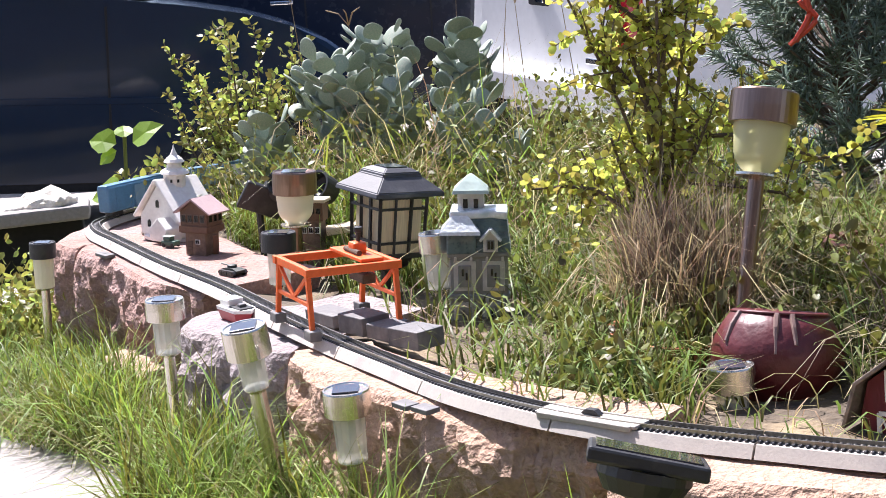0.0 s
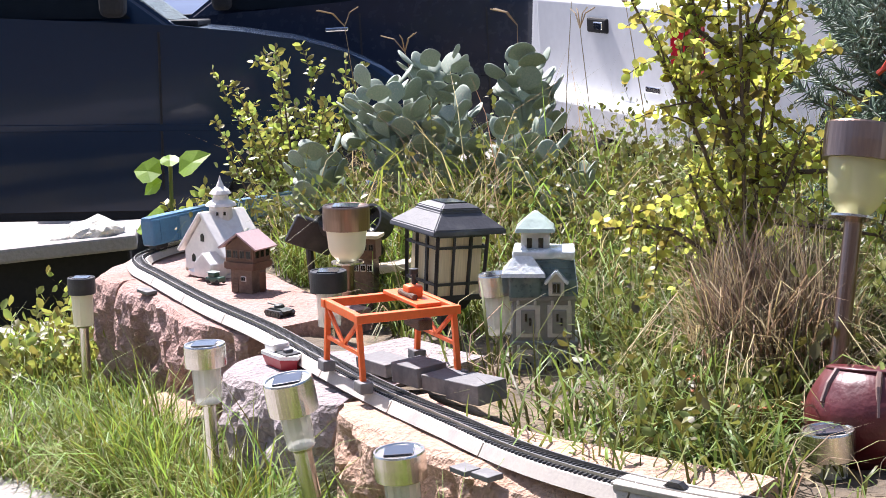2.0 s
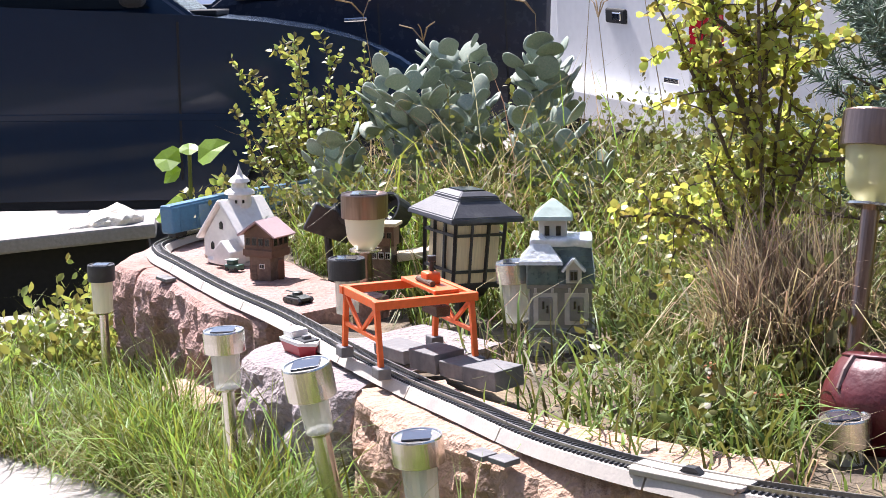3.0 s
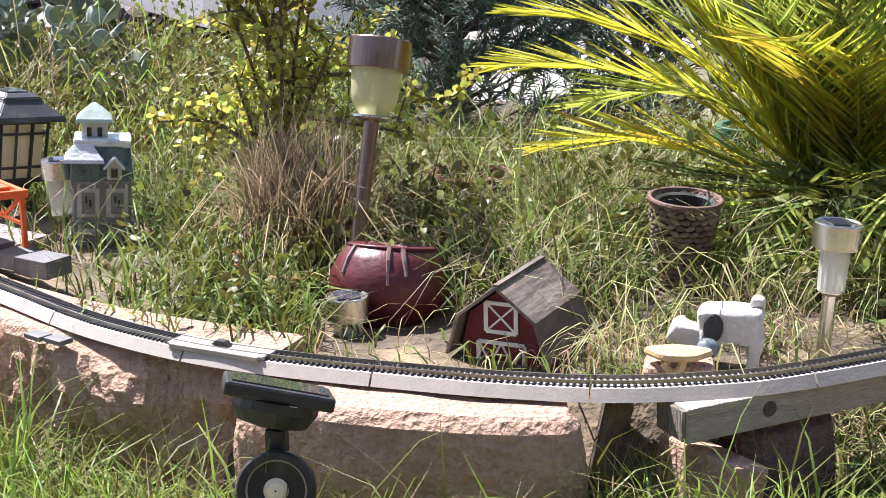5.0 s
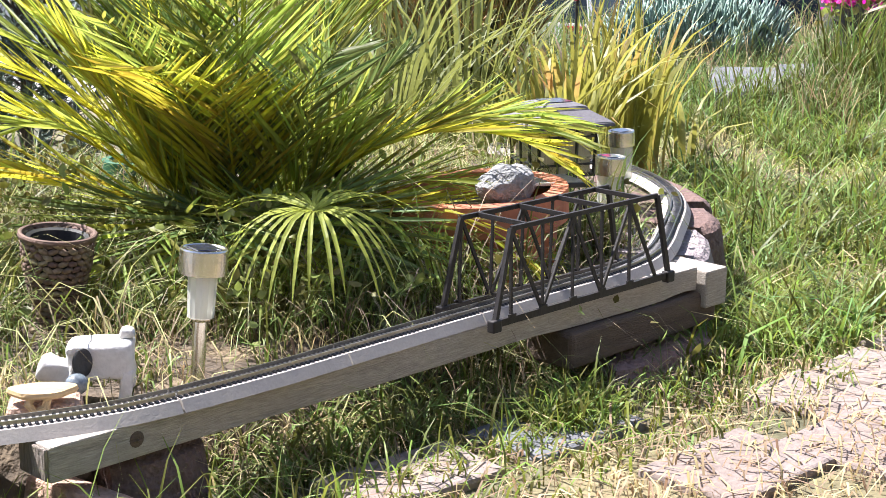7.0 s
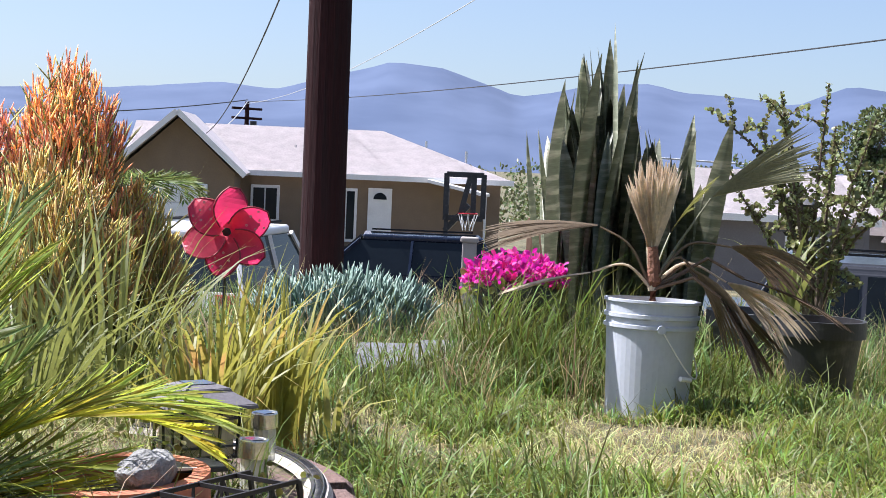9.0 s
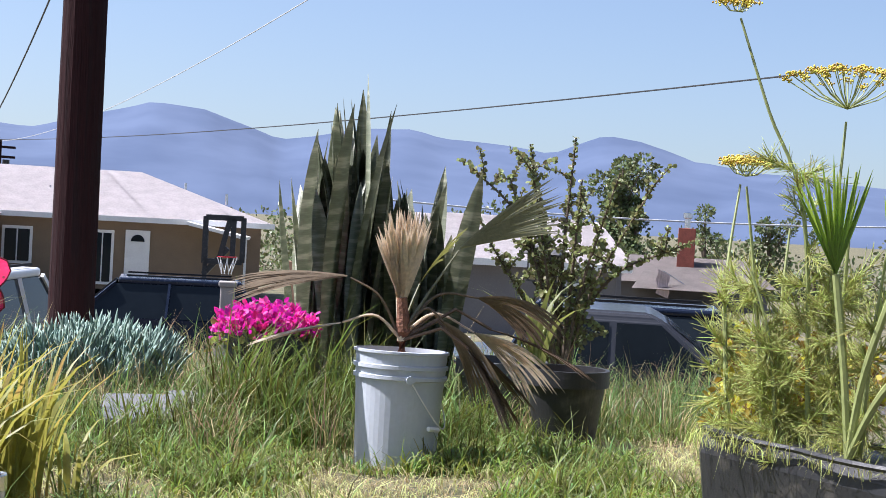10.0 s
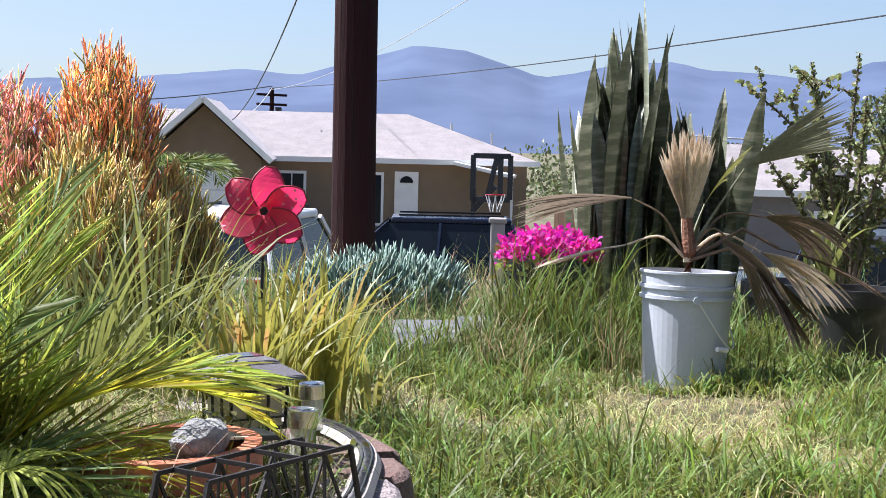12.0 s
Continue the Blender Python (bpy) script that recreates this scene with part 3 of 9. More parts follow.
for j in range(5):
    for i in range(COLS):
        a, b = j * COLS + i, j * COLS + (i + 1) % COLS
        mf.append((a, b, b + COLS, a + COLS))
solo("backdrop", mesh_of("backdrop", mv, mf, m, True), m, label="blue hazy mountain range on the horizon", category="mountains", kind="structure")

# ---- vehicles ----
RUBBER = mat("tyre_rubber", (0.02, 0.02, 0.02), 0.8, vary=0.2, scale=20, grain=100, bump=0.2)
CHROME = mat("bright_metal", (0.7, 0.7, 0.7), 0.15, metal=1.0, vary=0.1, scale=10, grain=60, bump=0.0)
CAR_GLASS = mat("dark_car_glass", (0.015, 0.02, 0.025), 0.06, vary=0.1, scale=2, grain=10, bump=0.0, spec=0.15)
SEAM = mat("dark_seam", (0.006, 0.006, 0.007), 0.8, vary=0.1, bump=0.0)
LAMP_RED = mat("red_lens", (0.36, 0.012, 0.02), 0.15, vary=0.25, scale=14, grain=40, bump=0.1, coat=0.6)
LAMP_CLEAR = mat("clear_lens", (0.6, 0.6, 0.6), 0.12, vary=0.2, scale=20, grain=60, bump=0.1, coat=0.6)


def arch(cx, cz, r, a0, a1, n=9):
    return [(cx + r * math.cos(radians(a0 + (a1 - a0) * k / (n - 1))), cz + r * math.sin(radians(a0 + (a1 - a0) * k / (n - 1)))) for k in range(n)]


def pickup(m, paint, label, bumper=None, lamps=(-1, 1)):
    """A full-size pickup truck: nose towards +x, wheels on z = 0."""
    t = thing("pickup_truck", m, label, "pickup truck", "parked trucks")
    outline = [(-2.78, 0.62), (-2.8, 0.9), (-2.78, 1.34), (-0.95, 1.36), (-0.9, 1.33), (0.95, 1.31), (1.15, 1.3), (1.45, 1.27), (1.75, 1.225), (1.97, 1.165), (2.15, 1.095), (2.27, 1.01), (2.36, 0.88),
               (2.4, 0.7), (2.42, 0.6), (2.3, 0.42), (2.2, 0.42)] + arch(1.75, 0.4, 0.45, 0, 180) + [(1.2, 0.4), (-1.1, 0.4)] + arch(-1.62, 0.4, 0.45, 0, 180) + [(-2.15, 0.55)]
    bm = prism(outline, 1.94)
    longs = [e for e in bm.edges if abs(e.verts[0].co.y - e.verts[1].co.y) < 0.01 and (e.verts[0].co.z + e.verts[1].co.z) / 2 > 0.5]
    bmesh.ops.bevel(bm, geom=longs, offset=0.07, segments=4, affect="EDGES", profile=0.6)
    part("body", bm, paint, t, smooth=False)
    bm = bmesh.new()
    quad = lambda x0, x1, w, z: [bm.verts.new(p) for p in ((x0, -w, z), (x1, -w, z), (x1, w, z), (x0, w, z))]
    a, b, c = quad(-0.95, 1.15, 0.93, 1.29), quad(-0.8, 0.45, 0.76, 1.8), quad(-0.72, 0.3, 0.7, 1.87)
    for r, s in ((a, b), (b, c)):
        for k in range(4):
            bm.faces.new((r[k], r[(k + 1) % 4], s[(k + 1) % 4], s[k]))
    bm.faces.new(c)
    bmesh.ops.bevel(bm, geom=list(bm.edges), offset=0.03, segments=3, affect="EDGES")
    part("cab", bm, paint, t)
    for s in (-1, 1):
        for x0, x1, x2, x3 in ((0.0, 0.93, 0.42, 0.0), (-0.85, -0.07, -0.07, -0.74)):
            g = bmesh.new()
            g.faces.new([g.verts.new((x, s * (0.935 - 0.16 * (z - 1.33) / 0.47), z)) for x, z in ((x0, 1.335), (x1, 1.335), (x2, 1.76), (x3, 1.76))])
            bmesh.ops.solidify(g, geom=list(g.faces), thickness=0.008)
            part("side_window", g, CAR_GLASS, t)
        for x in (1.06, -0.06, -0.93):
            part("door_seam", bar((x, s * 0.971, 0.5), (x, s * 0.971, 1.27), 0.004, 0.012), SEAM, t)
        part("body_line", bar((-2.6, s * 0.968, 0.83), (2.1, s * 0.968, 0.8), 0.012, 0.035, bevel=0.004), paint, t, "pressed crease along the side")
        part("sill", bar((-1.05, s * 0.93, 0.4), (1.2, s * 0.93, 0.4), 0.07, 0.09, bevel=0.01), SEAM, t, "dark plastic sill")
        part("door_handle", box((0.16, 0.03, 0.03), (0.1, s * 0.98, 1.17), 0.008), CHROME, t)
        part("mirror", box((0.12, 0.2, 0.16), (0.86, s * 1.08, 1.42), 0.04, segments=3), SEAM, t, "black door mirror")
        part("headlight", box((0.1, 0.36, 0.18), (2.27, s * 0.72, 0.86), 0.03), LAMP_CLEAR, t)
        if s not in lamps:
            continue
        lamp = part("tail_light", box((0.12, 0.2, 0.36), (-2.75, s * 0.895, 1.13), 0.02, segments=3), LAMP_RED, t, "red tail light lens")
        part("reversing_lens", box((0.118, 0.148, 0.24), (-2.75, s * 0.905, 0.825), 0.02), LAMP_CLEAR, lamp, "clear lens")
    w = bmesh.new()
    w.faces.new([w.verts.new(p) for p in ((1.1, -0.86, 1.33), (1.1, 0.86, 1.33), (0.5, 0.72, 1.78), (0.5, -0.72, 1.78))])
    bmesh.ops.solidify(w, geom=list(w.faces), thickness=0.008)
    part("windscreen", w, CAR_GLASS, t)
    part("cowl", box((0.16, 1.5, 0.03), (1.16, 0, 1.31), 0.008), SEAM, t, "black wiper cowl")
    gate = part("tailgate", box((0.04, 1.64, 0.62), (-2.79, 0, 1.03), 0.02, segments=3), paint, t)
    part("tailgate_handle", box((0.03, 0.24, 0.09), (-2.815, 0, 1.2), 0.012), SEAM, gate, "black latch recess")
    part("latch", box((0.03, 0.1, 0.05), (-2.825, -0.03, 1.2), 0.008), CHROME, gate, "bright latch")
    part("badge", box((0.01, 0.16, 0.035), (-2.815, -0.62, 0.86), 0.004), CHROME, gate, "plain bright badge")
    part("bumper", box((0.2, 1.9, 0.2), (-2.88, 0, 0.66), 0.03, segments=3), bumper or CHROME, t, "rear bumper")
    part("bumper", box((0.14, 1.85, 0.24), (2.34, 0, 0.56), 0.04, segments=3), SEAM, t, "dark front bumper")
    for x in (1.75, -1.62):
        for s in (-1, 1):
            wheel = part("wheel", lathe([(0.2, -0.11), (0.33, -0.12), (0.385, -0.08), (0.39, 0), (0.385, 0.08), (0.33, 0.12), (0.2, 0.11)], 28), RUBBER, t, at=pose(x, s * 0.84, 0.39, 90, 0, 0))
            part("rim", lathe([(0.01, -0.09), (0.1, -0.1), (0.2, -0.06), (0.215, -0.11), (0.215, 0.11), (0.2, 0.06), (0.1, 0.1), (0.01, 0.09)], 20), CHROME, wheel)
    return t


def paint(name, c, rough=0.25, vary=0.06):
    return mat(name, c, rough, vary=vary, scale=1.5, grain=20, bump=0.0, coat=0.35, spec=0.2)


NAVY = paint("navy_paint", (0.004, 0.015, 0.038), 0.2)
BLACK_PAINT = paint("black_paint", (0.009, 0.014, 0.03), 0.25)
WHITE_PAINT = paint("white_paint", (0.72, 0.72, 0.72), 0.4)
SILVER = paint("grey_paint", (0.028, 0.03, 0.036), 0.35)
pickup(pose(-5.71, 7.16, -0.40, 0, 4.6, 27.8), NAVY, "dark navy pickup truck parked nose towards the garden")
pickup(pose(-5.1, 10.95, -0.50, 0, -2, 201), BLACK_PAINT, "black pickup truck parked behind the navy truck")
pickup(pose(-0.88, 11.55, -0.62, 4, 0, 45.3), WHITE_PAINT, "white pickup truck seen from behind its tailgate", WHITE_PAINT, (-1,))
pickup(pose(10.75, 11.45, -1.76, 0, 0, -43), SILVER, "grey pickup truck parked below the garden")


def wagon(m, paint_mat, label, name="parked_car"):
    """A five-door car with a long roof."""
    t = thing(name, m, label, "car", "parked cars")
    outline = [(-2.3, 0.35), (-2.35, 0.75), (-2.3, 1.02), (1.0, 0.98), (1.9, 0.88), (2.25, 0.72), (2.3, 0.4)] + arch(1.4, 0.33, 0.38, 0, 180, 7) + arch(-1.4, 0.33, 0.38, 0, 180, 7)
    bm = prism(outline, 1.84)
    bmesh.ops.bevel(bm, geom=[e for e in bm.edges if abs(e.verts[0].co.y - e.verts[1].co.y) < 0.01 and e.verts[0].co.z > 0.5], offset=0.08, segments=3, affect="EDGES")
    part("body", bm, paint_mat, t)
    bm = bmesh.new()
    quad = lambda x0, x1, w, z: [bm.verts.new(p) for p in ((x0, -w, z), (x1, -w, z), (x1, w, z), (x0, w, z))]
    a, b, c = quad(-2.25, 1.1, 0.88, 0.97), quad(-1.95, 0.4, 0.7, 1.55), quad(-1.8, 0.2, 0.62, 1.64)
    for k in range(4):
        bm.faces.new((a[k], a[(k + 1) % 4], b[(k + 1) % 4], b[k]))
    part("glasshouse", bm, CAR_GLASS, t, "dark tinted windows")
    bm = box((2.3, 1.42, 0.1), (-0.8, 0, 1.6), 0.04, segments=3)
    for s in (-1, 1):
        for x0, x1 in ((1.1, 0.4), (-0.55, -0.6), (-2.25, -1.95)):
            part("window_pillar", bar((x0, s * 0.89, 0.97), (x1, s * 0.715, 1.56), 0.05, 0.05), paint_mat, t)
    part("roof", bm, paint_mat, t)
    for s in (-1, 1):
        part("roof_rail", bar((-1.8, s * 0.62, 1.69), (0.2, s * 0.62, 1.69), 0.03, 0.03), SEAM, t)
        part("mirror", box((0.1, 0.2, 0.13), (0.85, s * 1.0, 1.06), 0.03), paint_mat, t)
        part("tail_light", box((0.08, 0.26, 0.2), (-2.31, s * 0.72, 0.9), 0.02), LAMP_RED, t)
        for x in (1.4, -1.4):
            wheel = part("wheel", lathe([(0.18, -0.1), (0.33, -0.1), (0.34, 0), (0.33, 0.1), (0.18, 0.1)], 22), RUBBER, t, at=pose(x, s * 0.8, 0.34, 90, 0, 0))
            part("rim", lathe([(0.01, -0.08), (0.19, -0.09), (0.19, 0.09), (0.01, 0.08)], 16), CHROME, wheel)
    return t


wagon(pose(13.0, 27.2, -2.35, 0, 0, 154) @ Matrix.Diagonal((1, 1, 1.08, 1)), BLACK_PAINT, "black sport utility car parked on the street")
wagon(pose(7.15, 19.6, -1.95, 0, 0, 52) @ Matrix.Diagonal((1, 1, 1.15, 1)), WHITE_PAINT, "white sport utility car parked on the street")
wagon(pose(14.5, 14.1, -1.72, 0, 0, -44), BLACK_PAINT, "black sport utility car with a pale roof rack")
wagon(pose(-4.6, 15.2, -0.75, 0, 0, 20), WHITE_PAINT, "white car behind the black truck")

# ---- houses across the street ----
STUCCO = mat("brown_stucco", (0.20, 0.145, 0.095), 0.95, vary=0.15, scale=1.5, grain=20, bump=0.2)
STUCCO_GREY = mat("grey_stucco", (0.16, 0.15, 0.15), 0.95, vary=0.15, scale=1.5, grain=20, bump=0.2)
SHINGLE = mat("grey_shingle", (0.46, 0.42, 0.42), 0.95, vary=0.2, scale=2, grain=14, bump=0.4)
SHINGLE_DARK = mat("brown_shingle", (0.22, 0.19, 0.18), 0.95, vary=0.2, scale=2, grain=14, bump=0.4)
WHITE_TRIM = mat("white_trim", (0.75, 0.74, 0.72), 0.6, vary=0.1, scale=3, grain=30, bump=0.05)
RED_BRICK = mat("red_brick", (0.26, 0.075, 0.05), 0.95, vary=0.3, scale=5, grain=20, bump=0.4)


def hip_roof(x0, x1, y0, y1, z, h, hip0, hip1, over=0.5):
    """A roof over a plan, its ridge along x, with slanted ends where hip is not 0."""
    bm = bmesh.new()
    x0, x1, y0, y1 = x0 - over, x1 + over, y0 - over, y1 + over
    ym = (y0 + y1) / 2
    low = [bm.verts.new(p) for p in ((x0, y0, z), (x1, y0, z), (x1, y1, z), (x0, y1, z))]
    a, b = bm.verts.new((x0 + hip0, ym, z + h)), bm.verts.new((x1 - hip1, ym, z + h))
    for f in ((low[0], low[1], b, a), (low[2], low[3], a, b), (low[1], low[2], b), (low[3], low[0], a)):
        bm.faces.new(f)
    bmesh.ops.solidify(bm, geom=list(bm.faces), thickness=0.15)
    return bm


def house_window(parent, x, y, z, w, h):
    win = part("window", box((w + 0.16, 0.1, h + 0.16), (x, y, z), 0.02), WHITE_TRIM, parent, "white window frame")
    for k in (-1, 1):
        part("pane", box((w / 2 - 0.05, 0.04, h - 0.06), (x + k * w / 4, y - 0.05, z), 0.0), CAR_GLASS, win)


H = thing("house", pose(20.6, 56.3, -2.6, 0, 0, -23.5), "single-storey brown stucco house with a pale grey roof and white trim", "house", "houses across the street")
part("wall", box((14, 8, 2.75), (3.2, 4, 1.37), 0.02), STUCCO, H)
part("roof", hip_roof(-3.8, 10.2, 0, 8, 2.72, 1.82, 0.0, 5.0), SHINGLE, H)
part("fascia", box((14.9, 0.06, 0.2), (3.2, -0.55, 2.68)), WHITE_TRIM, H, "white gutter board")
part("wall", box((4.1, 5.6, 2.7), (-1.85, -1.0, 1.35), 0.02), STUCCO, H, "garage wing")
part("gable", prism([(-2.05, 0), (0, 1.9), (2.05, 0)], 5.6), STUCCO, H, at=pose(-1.85, -1.0, 2.68))
for s in (-1, 1):
    part("roof", bar((-1.85, -1.0, 4.78), (-1.85 + s * 2.4, -1.0, 2.62), 7.0, 0.14), SHINGLE, H)
    part("fascia", bar((-1.85, -4.5, 4.8), (-1.85 + s * 2.45, -4.5, 2.6), 0.06, 0.2), WHITE_TRIM, H)
part("garage_door_frame", box((2.8, 0.05, 2.2), (-2.15, -3.82, 1.15), 0.02), WHITE_TRIM, H)
for k in range(4):
    part("garage_door_panel", box((2.5, 0.06, 0.47), (-2.15, -3.86, 0.3 + k * 0.5), 0.02), WHITE_TRIM, H)
house_window(H, 1.15, -0.02, 1.52, 0.95, 1.25)
part("door", box((0.92, 0.08, 2.05), (5.55, -0.04, 1.25), 0.02), WHITE_TRIM, H, "white front door with a fan light")
part("fan_light", prism([(0.26 * math.cos(math.pi * k / 8), 0.26 * math.sin(math.pi * k / 8)) for k in range(9)], 0.04), CAR_GLASS, H, at=pose(5.55, -0.09, 1.85))
house_window(H, 4.25, -0.02, 1.2, 0.7, 1.9)
part("downpipe", rod((-0.45, -0.55, 0), (-0.45, -0.55, 2.4), 0.05), WHITE_TRIM, H)
part("downpipe", rod((9.6, -0.3, 0), (9.6, -0.3, 2.3), 0.05), WHITE_TRIM, H)
for x, y, z in ((2.2, 2.0, 3.55), (7.4, 2.6, 3.95), (9.0, 2.2, 3.6)):
    part("vent_pipe", rod((x, y, z - 0.2), (x, y, z + 0.25), 0.05), CHROME, H)
part("porch_roof", bar((7.4, -0.7, 2.66), (9.6, -1.2, 2.2), 1.2, 0.12), WHITE_TRIM, H)

H2 = thing("house", pose(28.6, 35.8, -2.6, 0, 0, -38), "low grey house with a pale shingle roof", "house", "houses across the street")
part("wall", box((5.4, 7, 2.3), (0.8, 3.5, 1.15), 0.02), STUCCO_GREY, H2)
part("roof", hip_roof(-1.9, 3.5, 0, 7, 2.25, 1.35, 0.6, 1.2, 0.4), SHINGLE, H2)
part("fascia", box((6.2, 0.06, 0.2), (0.8, -0.45, 2.22)), WHITE_TRIM, H2)
house_window(H2, 1.9, -0.02, 1.2, 1.1, 0.9)
H3 = thing("house", pose(57.0, 56.6, -4.2, 0, 0, -45), "brown roofed house with a red brick chimney", "house", "houses across the street")
part("wall", box((9, 7, 2.3), (0, 3.5, 1.15), 0.02), STUCCO_GREY, H3)
part("roof", hip_roof(-4.5, 4.5, 0, 7, 2.25, 1.3, 1.5, 1.5, 0.4), SHINGLE_DARK, H3)
part("porch_roof", hip_roof(-2, 2.6, -2, 1, 2.0, 0.8, 0.5, 0.5, 0.3), SHINGLE_DARK, H3)
ch = part("chimney", box((0.9, 0.7, 2.2), (0.3, 2.4, 4.0), 0.02), RED_BRICK, H3, "red brick chimney")
part("flue", lathe([(0.16, 0), (0.16, 0.5), (0.26, 0.55), (0.26, 0.8), (0.1, 0.85)], 12), CHROME, ch, at=pose(0.3, 2.4, 5.1))
H4 = thing("house", pose(35.5, 47, -2.9, 0, 0, -30), "pale roofed house beyond the hedge", "house", "houses across the street")
part("wall", box((8, 7, 2.3), (2.4, 3.5, 1.15), 0.02), STUCCO_GREY, H4)
part("roof", hip_roof(-1.6, 6.4, 0, 7, 2.25, 1.6, 0.3, 0.6, 0.4), SHINGLE, H4)
flag = thing("flag", pose(56.2, 55.2, -2.0, 0, 0, -45), "small striped flag hanging from a porch", "flag")
part("flagpole", rod((0, 0, 0), (-1.2, -0.5, 0.7), 0.03), CHROME, flag)
bm = bmesh.new()
rows = [[bm.verts.new((-0.9 - 0.12 * i + 0.05 * math.sin(j * 1.3), -0.4 - 0.05 * i, 0.55 - 0.3 * j * 0.5 + 0.05 * i)) for i in range(6)] for j in range(9)]
for a, b in zip(rows, rows[1:]):
    for i in range(5):
        bm.faces.new((a[i], a[i + 1], b[i + 1], b[i]))
part("cloth", bm, mat("flag_cloth", (0.55, 0.42, 0.40), 0.9, vary=0.5, scale=3, grain=9, bump=0.1, stretch=(9, 1, 0.3)), flag)

# ---- fence, hoop, poles and wires ----
FENCE = mat("fence_wood", (0.22, 0.13, 0.085), 0.95, vary=0.35, scale=4, grain=40, bump=0.4, stretch=(6, 6, 0.6), random_ob=0.2)
fence = thing("fence", pose(22.6, 38.4, -2.4, 0, 0, -50), "brown wooden board fence beside the house", "fence")
me = bm_mesh("board", box((0.14, 0.025, 1.7), (0, 0, 0.85), 0.004), FENCE)
for k in range(16):
    part("board", me, FENCE, fence, at=pose(0.4 + k * 0.15, 0, 0.02 * math.sin(k * 2.1)))
for k in range(3):
    part("post", box((0.1, 0.1, 1.75), (0.4 + k * 1.15, 0.06, 0.87), 0.01), FENCE, fence)
hoop = thing("basketball_hoop", pose(16.75, 30.8, -2.0, 0, 0, -30), "black steel basketball hoop on a post", "basketball hoop")
part("post", bar((-0.4, 0, 0), (-0.4, 0.1, 2.3), 0.1, 0.1), BLACK_PLASTIC, hoop)
for a, b in (((-0.42, 0, 1.55), (-0.42, 0, 2.6)), ((0.42, 0, 1.6), (0.42, 0, 2.6)), ((-0.42, 0, 2.58), (0.42, 0, 2.58)), ((-0.42, 0, 1.6), (0.42, 0, 1.6)), ((-0.1, 0, 1.6), (0.12, 0, 2.58)), ((-0.42, 0.1, 1.3), (0.1, 0, 1.9)), ((0.2, 0, 2.58), (0.2, 0, 1.6))):
    part("backboard_frame", bar(a, b, 0.11, 0.12), BLACK_PLASTIC, hoop)
part("rim", tube([(0.1 + 0.22 * math.cos(a / 3), -0.3 + 0.22 * math.sin(a / 3), 1.72) for a in range(20)], 0.012), LAMP_RED, hoop)
for k in range(8):
    a = math.pi * k / 4
    part("net_cord", rod((0.1 + 0.22 * math.cos(a), -0.3 + 0.22 * math.sin(a), 1.72), (0.1 + 0.11 * math.cos(a + 0.5), -0.3 + 0.11 * math.sin(a + 0.5), 1.34), 0.01), WHITE_TRIM, hoop)
for x, y in ((11.55, 21.0),):
    pil = thing("gate_pillar", pose(x, y, -1.9, 0, 0, -30), "pale stuccoed gate pillar beside the low rail fence", "pillar", "gate pillars")
    part("shaft", box((0.22, 0.22, 1.55), (0, 0, 0.78), 0.02), CONCRETE, pil)
    part("cap", box((0.28, 0.28, 0.08), (0, 0, 1.59), 0.02), CONCRETE, pil)
rail = thing("rail_fence", pose(12.2, 20.4, -2.1, 0, 0, -38), "low reddish rail fence between the pillars", "fence")
for z in (0.5, 0.95):
    part("rail", bar((-0.4, 0, z), (4.5, 0, z), 0.06, 0.16), RED_BRICK, rail)
for k in range(4):
    part("post", box((0.14, 0.14, 1.2), (-0.3 + k * 1.55, 0.06, 0.6), 0.01), CONCRETE, rail)

POLE_WOOD = mat("tarred_pole", (0.026, 0.009, 0.009), 0.9, spec=0.15, vary=0.45, scale=4, grain=26, bump=0.6, second=(0.018, 0.009, 0.009), stretch=(5, 5, 0.25))
pole = thing("utility_pole", pose(4.15, 9.565, -0.6, 0.4, -0.6, 20), "thick dark red-brown wooden utility pole", "utility pole")
bm = bmesh.new()
ring = []
for j in range(40):
    z = j * 0.2
    ring.append([bm.verts.new(((0.152 - 0.003 * j / 4) * (1 + 0.025 * noise.noise((math.cos(k * 0.35) * 3, math.sin(k * 0.35) * 3, z * 0.3))) * math.cos(2 * math.pi * k / 18),
                               (0.152 - 0.003 * j / 4) * (1 + 0.04 * (k % 5 == 0)) * math.sin(2 * math.pi * k / 18), z)) for k in range(18)])
for a, b in zip(ring, ring[1:]):
    for k in range(18):
        bm.faces.new((a[k], a[(k + 1) % 18], b[(k + 1) % 18], b[k]))
part("shaft", bm, POLE_WOOD, pole)
for k in range(6):
    part("bolt", rod((0.14, 0, 1.0 + k * 0.45), (0.175, 0, 1.0 + k * 0.45), 0.008), CHROME, pole)
far_pole = thing("utility_pole", pose(31.5, 84.6, -3.0, 0, 0, 20), "distant utility pole with two crossarms", "utility pole")
part("shaft", rod((0, 0, 0), (0, 0, 6.7), 0.16, r2=0.12), POLE_WOOD, far_pole)
for z in (5.75, 6.3):
    part("crossarm", box((2.2, 0.12, 0.14), (0, 0, z)), POLE_WOOD, far_pole)
part("transformer", lathe([(0.2, 0), (0.2, 0.7)], 12, cap=True), BLACK_PLASTIC, far_pole, at=pose(0.5, 0, 4.9))
WIRE = mat("cable", (0.03, 0.03, 0.03), 0.6, vary=0.1, bump=0.0)
WIRE_PALE = mat("bare_cable", (0.45, 0.45, 0.45), 0.5, vary=0.1, bump=0.0)


